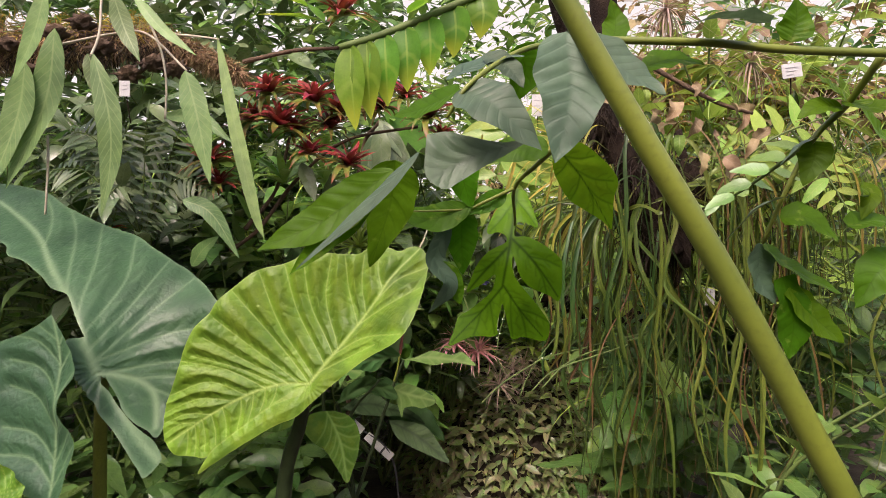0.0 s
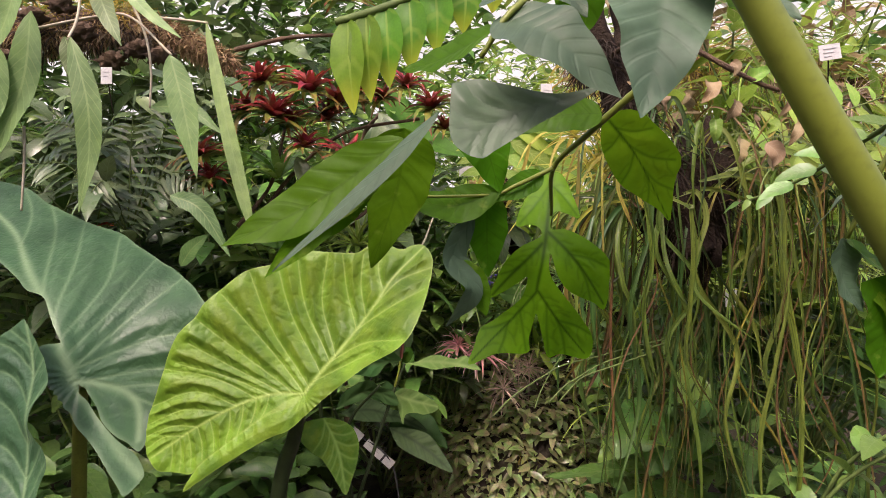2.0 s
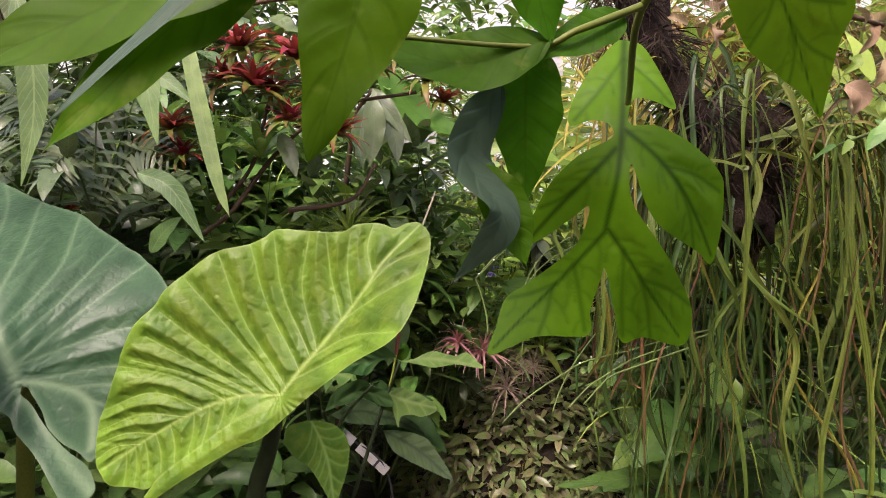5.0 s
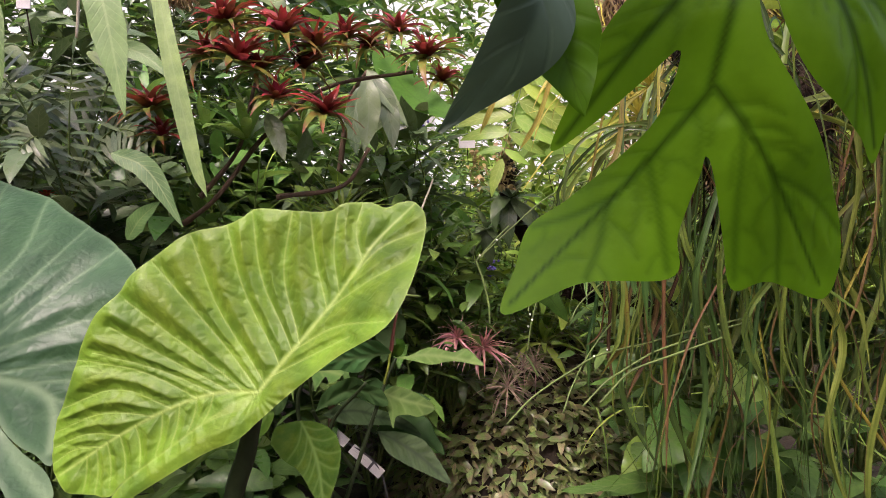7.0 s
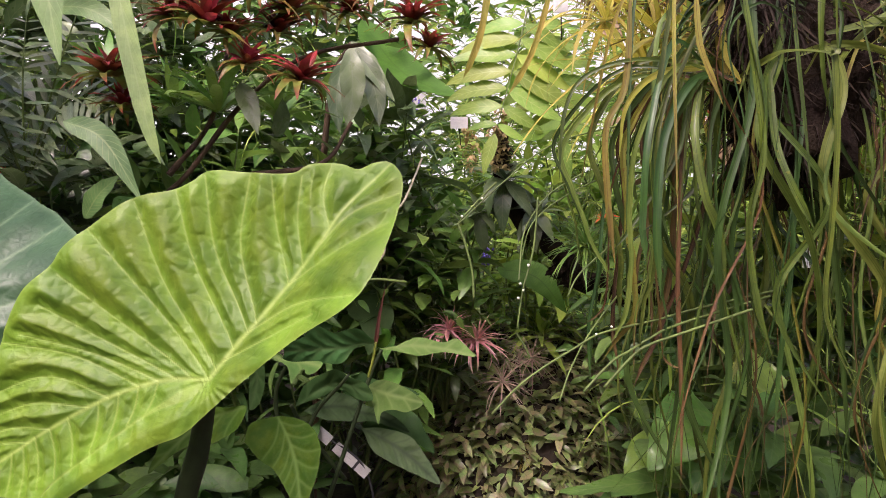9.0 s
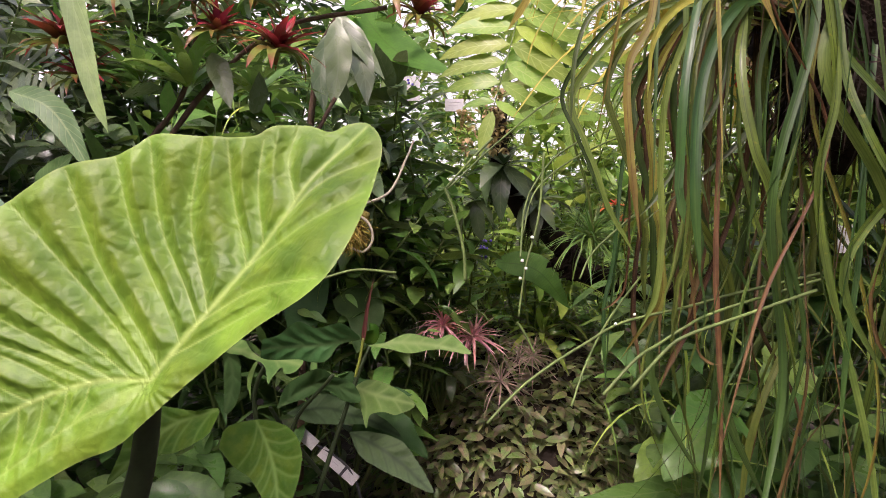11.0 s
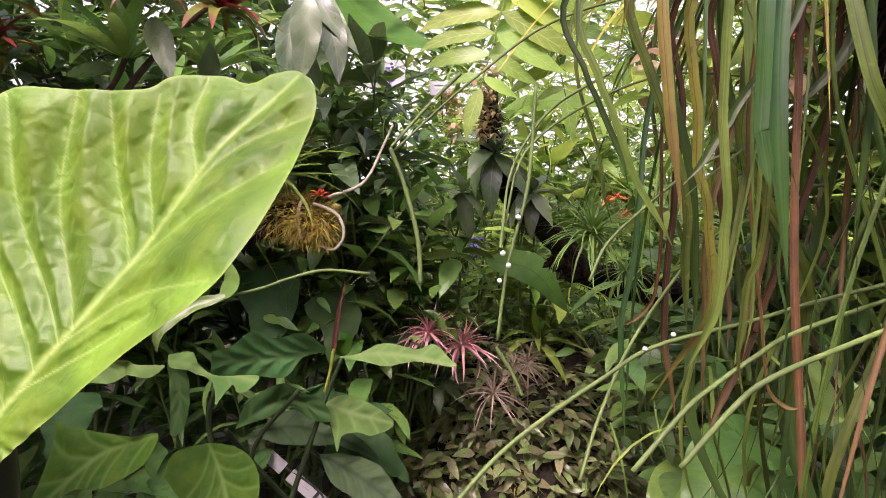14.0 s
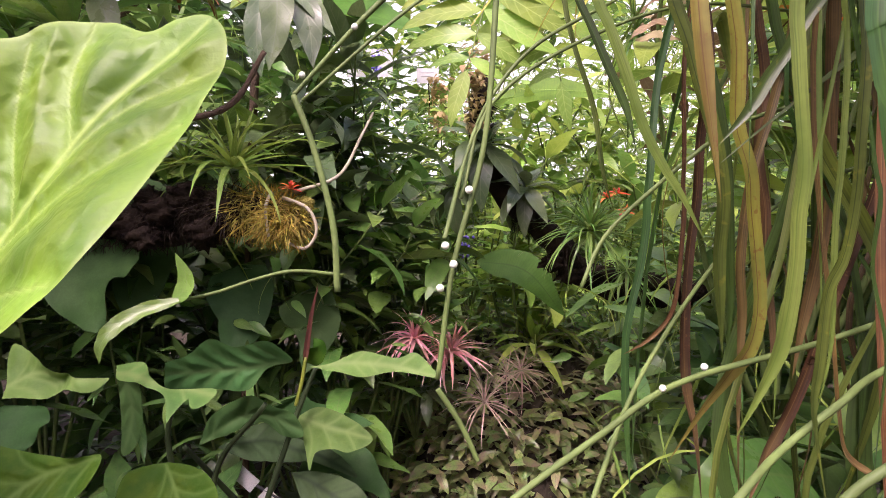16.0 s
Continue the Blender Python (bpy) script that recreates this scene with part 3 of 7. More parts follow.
def warp(spots):
    """A smooth height over the plane through a few spots (u, v, height): a thin plate."""
    c = np.array(spots, dtype=float)
    n = len(c)

    def bend(d2):
        return 0.5 * d2 * np.log(d2 + 1e-12)

    k = np.zeros((n + 3, n + 3))
    k[:n, :n] = bend(((c[:, None, :2] - c[None, :, :2]) ** 2).sum(-1)) + 1e-6 * np.eye(n)
    k[:n, n], k[n, :n], k[:n, n + 1:], k[n + 1:, :n] = 1, 1, c[:, :2], c[:, :2].T
    w = np.linalg.solve(k, np.concatenate([c[:, 2], [0, 0, 0]]))
    return lambda p: bend(((p[:, None] - c[None, :, :2]) ** 2).sum(-1)) @ w[:n] + w[n] + p @ w[n + 1:]


def far_from(p, lines):
    """How far each point lies from the nearest of some lines."""
    best = np.full(len(p), 9.0)
    for line in lines:
        for a, b in zip(line[:-1], line[1:]):
            d = b - a
            k = np.clip(((p - a) @ d) / max(d @ d, 1e-12), 0, 1)
            best = np.minimum(best, np.hypot(*(p - a - k[:, None] * d).T))
    return best


def veined_leaf(name, parent, origin, margin, mains, sides, spots, mat, step=0.003, quilt=0.005, rib=0.0022, fine=0.0011, net=0.02, turn=52, label="", lump=1.0, wavy=0.0, seed=0.0, pale_edge=0.8, facing=-1, net_show=0.22):
    """A broad blade: a margin curve, main ribs, side veins (rib, place along it, end u, end v, bow) and a net of veinlets between
    them, all in its own plane (u across, v up); spots bend the whole blade out of that plane."""
    o = np.array(origin)
    rnd = random.Random(int(seed * 10) + 3)
    ring = smooth_line(np.array(list(margin) + [margin[0]], dtype=float), 12 * len(margin) + 1)
    run = np.concatenate([[0], np.cumsum(np.hypot(*np.diff(ring, axis=0).T))])
    count = int(run[-1] / step)
    at = np.linspace(0, run[-1], count, endpoint=False)
    edge = np.stack([np.interp(at, run, ring[:, 0]), np.interp(at, run, ring[:, 1])], 1)
    u0, v0 = edge.min(0)
    u1, v1 = edge.max(0)
    hexa = [(u0 + (i + 0.5 * (j % 2)) * step, v0 + j * step * 0.866) for j in range(int((v1 - v0) / step / 0.866) + 1) for i in range(int((u1 - u0) / step) + 1)]
    q = np.array(hexa)
    q = q[far_from(q, [np.vstack([edge[::2], edge[:1]])]) > step * 0.55]
    inside = np.zeros(len(q), dtype=bool)
    for a, b in zip(edge, np.roll(edge, -1, 0)):
        cross = (a[1] > q[:, 1]) != (b[1] > q[:, 1])
        with np.errstate(divide="ignore", invalid="ignore"):
            inside ^= cross & (q[:, 0] < a[0] + (q[:, 1] - a[1]) * (b[0] - a[0]) / (b[1] - a[1] + 1e-15))
    q = q[inside]
    pts = [Vector((float(a), float(b))) for a, b in np.vstack([edge, q])]
    flat, _, tris, *_ = geometry.delaunay_2d_cdt(pts, [(i, (i + 1) % count) for i in range(count)], [], 1, 1e-7)
    P = np.array([(a.x, a.y) for a in flat])
    ribs = [smooth_line(m, 30) for m in mains]
    veins = []
    for k, s, u, v, bow in sides:
        a, b = ribs[k][min(29, int(s * 29))], np.array((u, v))
        d = b - a
        veins.append(smooth_line([a, (a + b) / 2 + np.array((-d[1], d[0])) * bow, b], 12))
    nets = []
    for line in veins + ribs[1:]:
        length = np.hypot(*np.diff(line, axis=0).T).sum()
        n = int(length / net)
        for k in range(n):
            i = min(10, int((k + rnd.uniform(0.2, 0.8)) / max(n, 1) * (len(line) - 1)))
            d = line[i + 1] - line[i]
            d = d / max(np.hypot(*d), 1e-9)
            for sg in (1, -1):
                if rnd.random() < 0.8:
                    a = radians(turn + rnd.uniform(-14, 14)) * sg
                    w = np.array((d[0] * math.cos(a) - d[1] * math.sin(a), d[0] * math.sin(a) + d[1] * math.cos(a)))
                    reach = net * rnd.uniform(0.7, 1.5)
                    nets.append(np.array([line[i], line[i] + w * reach * 0.5, line[i] + w * reach * 0.85 + d * reach * 0.3]))
    dm, ds, dn, de = far_from(P, ribs), far_from(P, veins), far_from(P, nets), far_from(P, [np.vstack([edge, edge[:1]])[::2]])
    both = np.minimum(dm, ds)
    rough = np.array([noise.noise(Vector((p[0] / net * 0.45, p[1] / net * 0.45, seed))) for p in P])
    small = np.array([noise.noise(Vector((p[0] / net * 1.3, p[1] / net * 1.3, seed + 4))) for p in P])
    calm = np.minimum(1, de / (net * 0.8))
    h = quilt * (0.9 * (1 - np.exp(-(both / (net * 0.6)) ** 2)) - 0.13 * np.exp(-(dn / (net * 0.2)) ** 2) * np.minimum(1, both / (net * 0.25)) * calm + lump * (0.24 * rough + 0.05 * small) * np.minimum(1, both / (net * 0.4))) * (0.35 + 0.65 * calm)
    h += wavy * np.sin(np.arctan2(P[:, 1], P[:, 0]) * 19 + seed) * np.exp(-de / (net * 0.6))
    h += warp(spots)(P)
    V = o + np.stack([P[:, 0], h * facing, P[:, 1]], 1)
    size = np.ptp(P, axis=0).max()
    vein = np.exp(-(dm / (rib * np.clip(1.25 - np.hypot(*P.T) / size, 0.35, 1.2))) ** 2)
    lines = np.maximum(np.exp(-(ds / fine) ** 2), np.maximum(pale_edge * np.exp(-(de / (fine * 1.4)) ** 2), net_show * np.exp(-(dn / (fine * 0.8)) ** 2)))
    halo = np.exp(-(both / (net * 0.5)) ** 2) + np.exp(-(de / net) ** 2)
    uv = (P - P.min(0)) / size
    return part(name, mesh_of(name, V, [t if facing < 0 else t[::-1] for t in map(tuple, tris)], uv, mat, {"vein": vein, "fine": lines, "halo": halo}), parent, label)


def plate(name, parent, origin, margin, rib, lean, mat, pairs=5, net=0.02, step=0.0032, small=1.0):
    """A broad leathery leaf leaning out of its plane, with paired side veins and a slightly folded, drooping blade."""
    line = smooth_line(rib, 30)
    size = np.ptp(np.array(margin), axis=0).max()
    sides = []
    for k in range(pairs):
        s = (k + 0.4) / (pairs + 0.3)
        i = int(s * 29)
        d = unit(line[min(29, i + 1)] - line[max(0, i - 1)])
        for sg in (1, -1):
            a = radians(55 * sg)
            w = np.array((d[0] * math.cos(a) - d[1] * math.sin(a), d[0] * math.sin(a) + d[1] * math.cos(a)))
            e = line[i] + w * size * 0.45
            sides.append((0, s + (0.03 if sg > 0 else 0), float(e[0]), float(e[1]), -0.12 * sg))
    spots = [(u, v, lean[0] * u + lean[1] * v + small * rng.uniform(-0.006, 0.006)) for u, v in list(margin)[::2]]
    spots += [(p[0], p[1], lean[0] * p[0] + lean[1] * p[1] - 0.05 * size) for p in line[4:28:8]]
    return veined_leaf(name, parent, origin, margin, [rib], sides, spots, mat, step=step, quilt=0.008 * small, rib=0.0042 * small, fine=0.0028 * small, net=net, seed=rng.uniform(0, 60), pale_edge=0.35)


# ---- pools of leaf shapes ----
POOL = {
    "deep": Pool("leaf", "deep", 0.34, "lance"),
    "deep_slim": Pool("leaf", "deep", 0.17, "lance", (0.3, 0.8, 1.2)),
    "mid": Pool("leaf", "mid", 0.36, "lance"),
    "mid_slim": Pool("leaf", "mid", 0.15, "lance", (0.3, 0.8, 1.3)),
    "bright": Pool("leaf", "bright", 0.34, "ovate"),
    "bright_slim": Pool("leaf", "bright", 0.15, "lance", (0.4, 0.8, 1.3)),
    "greyish": Pool("leaf", "greyish", 0.33, "lance", (0.4, 0.8, 1.2), nv=9),
    "mound": Pool("leaf", "mound", 0.36, "lance", (0.2, 0.6), nv=6),
    "dead": Pool("leaf", "dead", 0.34, "lance", (0.6, 1.3), wave=0.12),
    "brom": Pool("leaf", "brom", 0.34, "taper", (0.5, 1.0, 1.4), fold=0.4, nv=7),
    "brom_green": Pool("leaf", "brom_green", 0.26, "taper", (0.6, 1.1, 1.5), fold=0.4, nv=7),
    "pink": Pool("leaf", "pink", 0.10, "taper", (0.6, 1.2, 1.7), fold=0.4, nv=8),
    "spider": Pool("leaf", "spider", 0.035, "taper", (0.4, 1.0, 1.5), fold=0.4, nv=8),
    "needle": Pool("leaf", "mid", 0.05, "taper", (0.3, 0.9, 1.4), fold=0.4, nv=7),
    "thin_blade": Pool("blade", "bright", 0.035, "taper", (0.3, 0.9, 1.3), fold=0.4, nv=7),
    "needle_bright": Pool("leaf", "bright", 0.09, "taper", (0.3, 0.9, 1.3), fold=0.4, nv=7),
    "pinnate": Pool("leaflet", "pinnate", 0.24, "lance", (0.1, 0.4), fold=0.2, nv=9),
    "pinnate_dark": Pool("leaflet", "mid", 0.45, "ovate", (0.1, 0.4), fold=0.2, nv=8),
    "yfern": Pool("leaflet", "bright", 0.30, "lance", (0.2, 0.5), fold=0.15, nv=9),
    "fern": Pool("leaflet", "greyish", 0.14, "lance", (0.2, 0.6), fold=0.15, nv=6),
    "fern_deep": Pool("leaflet", "mid", 0.15, "lance", (0.2, 0.6), fold=0.15, nv=6),
}

# ---- ground, mound and enclosing walls ----
def ground_sheet():
    n = 90
    xs = np.concatenate([np.linspace(-400, -6, 8), np.linspace(-5.5, 5.5, n), np.linspace(6, 400, 8)])
    ys = np.concatenate([np.linspace(-400, -3.5, 8), np.linspace(-3, 8, n), np.linspace(8.5, 400, 8)])
    verts = [(x, y, 0.02 * noise.noise(Vector((x * 3, y * 3, 0))) if abs(x) < 6 and -3 < y < 8 else 0.0) for y in ys for x in xs]
    k = len(xs)
    faces = [(j * k + i, j * k + i + 1, (j + 1) * k + i + 1, (j + 1) * k + i) for j in range(len(ys) - 1) for i in range(k - 1)]
    return tagged(new("ground", mesh_of("ground", verts, faces, None, "soil")), "dark damp planting soil of the glasshouse bed", "ground", kind="structure")


ground_sheet()


def slab(name, x0, x1, y0, y1, z0, z1, mat, label, category):
    v = [(x, y, z) for z in (z0, z1) for y in (y0, y1) for x in (x0, x1)]
    f = [(0, 2, 3, 1), (4, 5, 7, 6), (0, 1, 5, 4), (2, 6, 7, 3), (0, 4, 6, 2), (1, 3, 7, 5)]
    return tagged(new(name, mesh_of(name, v, f, None, mat, smooth=False)), label, category, kind="structure")


slab("path", 0.1, 0.8, 2.6, 3.05, 0.0, 0.03, "gravel", "pale trodden gravel path between the beds", "path")
slab("wall_south", -5, 5, -2.6, -2.4, 0, 2.4, "wall", "dark overgrown wall closing the glasshouse behind", "wall")
slab("wall_west", -4.2, -4.0, -2.4, 9.0, 0, 2.6, "wall", "dark overgrown side wall of the glasshouse", "wall")
slab("wall_east", 4.0, 4.2, -2.4, 9.0, 0, 2.2, "wall", "dark overgrown side wall of the glasshouse", "wall")
slab("wall_north", -4.0, 4.0, 8.75, 8.95, 0, 1.996, "wall", "dark overgrown end wall of the glasshouse", "wall")

slab("backdrop", -12, 12, 8.75, 8.8, 2.0, 9.0, "glazing", "bright milky glazing at the end of the glasshouse", "backdrop")

# ---- elephant ear plants ----
ear = thing("elephant_ear_plant", (-0.399, 1.46, -0.077), "elephant ear plant with one huge bright yellow-green heart-shaped leaf", "plant", "elephant ears")
EAR_SIDES = [(0, 0.55, 0.119, 0.288, 0.06), (0, 0.45, 0.074, 0.293, 0.04), (0, 0.34, 0.043, 0.292, 0.11), (0, 0.28, -0.027, 0.294, 0.08), (0, 0.21, -0.072, 0.278, 0.06), (0, 0.1, -0.127, 0.25, 0.06), (0, 0.0, -0.186, 0.207, 0.0), (1, 0.07, -0.223, 0.145, 0.01), (0, 0.72, 0.161, 0.308, 0.11)]
EAR_SIDES += [(1, 0.14, -0.244, 0.101, 0.01), (1, 0.24, -0.27, 0.06, -0.03), (0, 0.28, 0.211, 0.123, 0.08), (0, 0.45, 0.252, 0.217, 0.03), (0, 0.14, 0.153, 0.095, 0.0), (0, 0.59, 0.265, 0.26, 0.1), (1, 0.41, -0.318, -0.03, -0.17), (1, 0.48, -0.328, -0.068, -0.11), (1, 0.59, -0.331, -0.093, -0.1), (1, 0.31, -0.297, 0.049, -0.06), (1, 0.72, -0.33, -0.118, -0.12)]
EAR_SIDES += [(1, 0.22 + 0.075 * k, -0.085 - 0.024 * k, -0.050 - 0.0165 * k, 0.05) for k in range(9)]
veined_leaf("leaf_blade", ear, (-0.303, 1.344, 0.947),
            [(-0.031, -0.015), (-0.083, -0.048), (-0.15, -0.097), (-0.207, -0.141), (-0.226, -0.161), (-0.258, -0.16), (-0.298, -0.156), (-0.327, -0.126), (-0.329, -0.081), (-0.322, -0.038), (-0.304, 0.014), (-0.286, 0.076), (-0.266, 0.12), (-0.233, 0.156), (-0.216, 0.184), (-0.176, 0.22), (-0.132, 0.253), (-0.076, 0.267), (-0.045, 0.279), (-0.019, 0.296), (0.04, 0.293), (0.102, 0.291), (0.13, 0.305), (0.172, 0.307), (0.201, 0.298), (0.225, 0.307), (0.251, 0.306), (0.269, 0.276), (0.26, 0.214), (0.236, 0.148), (0.204, 0.108), (0.134, 0.063), (0.056, 0.001), (0.011, -0.039), (-0.024, -0.069), (-0.077, -0.092), (-0.161, -0.143), (-0.21, -0.176), (-0.239, -0.193), (-0.209, -0.1435), (-0.152, -0.099), (-0.085, -0.0505), (-0.05, -0.034), (-0.02, -0.023), (-0.001, -0.004)],
            [[(0.003, 0), (0.034, 0.04), (0.095, 0.112), (0.149, 0.184), (0.185, 0.239), (0.248, 0.303)], [(0.003, 0), (-0.069, -0.004), (-0.148, -0.031), (-0.225, -0.073), (-0.274, -0.106), (-0.315, -0.134)]],
            EAR_SIDES, [(0, 0, 0), (0.253, 0.306, -0.045), (0.27, 0.279, -0.028), (0.202, 0.301, -0.06), (0.101, 0.292, -0.051), (-0.022, 0.297, -0.063), (0.209, 0.11, 0.085), (-0.25, 0.12, -0.02), (-0.24, -0.12, 0.0), (0.13, 0.145, -0.012), (-0.16, -0.143, 0.02), (0.011, -0.039, 0.02)],
            "ear_light", step=0.0022, quilt=0.0145, rib=0.0029, fine=0.0015, net=0.026, seed=1.0, wavy=0.0015)
tube("petiole", ear, [(-0.303, 1.352, 0.942), (-0.335, 1.40, 0.84), (-0.389, 1.45, 0.621), (-0.399, 1.46, -0.077)], 0.013, 0.022, "stem_dark")

ear2 = thing("elephant_ear_plant", (-0.875, 1.52, -0.013), "elephant ear plant with a huge dark bluish-green heart-shaped leaf", "plant", "elephant ears")
veined_leaf("leaf_blade", ear2, (-0.816, 1.43, 0.965),
            [(0.003, -0.017), (0.025, -0.043), (0.043, -0.07), (0.058, -0.097), (0.086, -0.126), (0.11, -0.143), (0.138, -0.162), (0.146, -0.133), (0.178, -0.075), (0.227, -0.007), (0.264, 0.046), (0.269, 0.106), (0.228, 0.156), (0.141, 0.212), (0.038, 0.263), (-0.077, 0.324), (-0.203, 0.361), (-0.345, 0.413), (-0.461, 0.468), (-0.616, 0.497), (-0.867, 0.505), (-0.831, 0.407), (-0.622, 0.343), (-0.486, 0.317), (-0.398, 0.298), (-0.354, 0.269), (-0.285, 0.251), (-0.202, 0.217), (-0.154, 0.188), (-0.114, 0.171), (-0.079, 0.132), (-0.045, 0.083), (-0.044, 0.074), (-0.063, 0.073), (-0.069, 0.05), (-0.058, 0.018), (-0.039, -0.009), (-0.009, -0.053), (0.034, -0.111), (0.072, -0.153), (0.13, -0.207), (0.151, -0.225), (0.166, -0.206), (0.163, -0.195), (0.137, -0.169), (0.091, -0.133), (0.043, -0.081), (0.005, -0.03)],
            [[(-0.007, -0.009), (-0.029, 0.043), (-0.067, 0.116), (-0.14, 0.192), (-0.272, 0.283), (-0.442, 0.377), (-0.636, 0.458), (-0.871, 0.466)], [(-0.007, -0.009), (0.048, -0.089), (0.107, -0.157), (0.16, -0.201)], [(-0.007, -0.009), (0.058, -0.032), (0.103, -0.069), (0.127, -0.143)]],
            [(0, 0.07, 0.25, 0.09, 0.06), (0, 0.1, 0.143, 0.207, 0.03), (0, 0.14, 0.05, 0.257, -0.04), (0, 0.21, -0.073, 0.319, -0.15), (0, 0.31, -0.195, 0.358, -0.07), (0, 0.41, -0.334, 0.407, -0.05), (0, 0.59, -0.458, 0.464, -0.04), (2, 0.07, 0.236, 0.01, 0.01), (2, 0.35, 0.2, -0.045, 0.03), (2, 0.6, 0.165, -0.1, 0.03)],
            [(0, 0, 0), (0.1, 0.3, -0.32), (-0.3, 0.35, -0.33), (0.28, 0.15, -0.1), (0.15, -0.13, -0.03), (0.1, -0.2, 0.1), (-0.1, 0.08, 0.06), (-0.25, 0.2, -0.05)],
            "ear_dark", step=0.0042, quilt=0.011, rib=0.0055, fine=0.003, net=0.045, seed=2.0, lump=0.8, wavy=0.004)
tube("petiole", ear2, [(-0.827, 1.46, 0.937), (-0.86, 1.5, 0.798), (-0.875, 1.52, -0.013)], 0.013, 0.02, "petiole")

ear3 = thing("elephant_ear_plant", (-0.918, 1.36, -0.003), "elephant ear plant with a glossy dark green folded leaf", "plant", "elephant ears")
plate("leaf_blade", ear3, (-0.893, 1.3, 0.901), [(0.001, 0.2), (0.043, 0.149), (0.094, 0.082), (0.067, 0.034), (0.072, -0.005), (0.115, -0.039), (0.127, -0.07), (0.113, -0.108), (0.114, -0.155), (0.087, -0.168), (0.033, -0.165), (-0.052, -0.144), (-0.184, -0.104), (-0.258, 0.008), (-0.233, 0.097), (-0.136, 0.134), (-0.072, 0.156), (-0.028, 0.18)],
      [(0.085, -0.159), (0.066, -0.098), (0.052, 0.01), (0.037, 0.101), (0.005, 0.196)], (0.35, -0.3), "ear_dark", 6, net=0.03)
tube("petiole", ear3, [(-0.875, 1.31, 0.766), (-0.898, 1.34, 0.668), (-0.918, 1.36, -0.003)], 0.012, 0.018, "petiole")

ear4 = thing("elephant_ear_plant", (-0.946, 1.2, -0.003), "young elephant ear plant with a low yellow-green leaf", "plant", "elephant ears")
ear_leaf("leaf_blade", ear4, (-0.918, 1.15, 0.718), 20, 0,
         [(302.8, 0.069, 0), (342.8, 0.099, 0), (385.6, 0.117, 0), (425.3, 0.118, 0), (465.2, 0.139, 0), (506.1, 0.165, 0), (539.9, 0.13, 0), (662.8, 0.069, 0)],
         410, (340,), "ear_light", quilt=0.006, res=(160, 60))
tube("petiole", ear4, [(-0.926, 1.16, 0.708), (-0.946, 1.2, -0.003)], 0.01, 0.015, "petiole")

# ---- the near climber with lobed leaves ----
climber = thing("lobed_climber", (0.626, 0.313, 0.001), "climbing plant with thick olive stalk and deeply lobed green leaves", "plant")
tube("stalk", climber, [(0.043, 0.29, 1.401), (0.06, 0.295, 1.373), (0.098, 0.3, 1.31), (0.146, 0.305, 1.233), (0.207, 0.31, 1.124), (0.255, 0.315, 1.039), (0.302, 0.317, 0.951), (0.351, 0.316, 0.814), (0.422, 0.315, 0.577), (0.626, 0.313, 0.001)], 0.0050, 0.0098, "petiole", "thick smooth olive-green stalk", seg=14, n=60)


def lobe(spine, width, facing=(0, -0.6, 0.8), profile="lobe", **kw):
    kw.setdefault("fold", 0.12)
    kw.setdefault("wave", 0.03)
    return blade("leaf_lobe", climber, spine, width, profile, facing, kw.pop("mat", "lobed"), nv=64, nu=16, pucker=0.05, ribs=9.0, seed=rng.uniform(0, 6), **kw)


tube("leaf_stalk", climber, [(0.112, 0.44, 1.35), (0.094, 0.46, 1.335), (0.077, 0.48, 1.319), (0.061, 0.51, 1.302), (0.065, 0.54, 1.274), (0.065, 0.56, 1.232)], 0.0026, 0.0010, "petiole")
tube("leaf_stalk", climber, [(0.061, 0.51, 1.302), (0.034, 0.5, 1.289), (0.017, 0.5, 1.283), (-0.038, 0.48, 1.28)], 0.0016, 0.0008, "petiole")
tube("leaf_stalk", climber, [(0.115, 0.44, 1.402), (0.059, 0.4, 1.385), (0.019, 0.36, 1.352), (0.002, 0.36, 1.329)], 0.0022, 0.0012, "petiole")
CAM = (0.05, -1, 0.15)
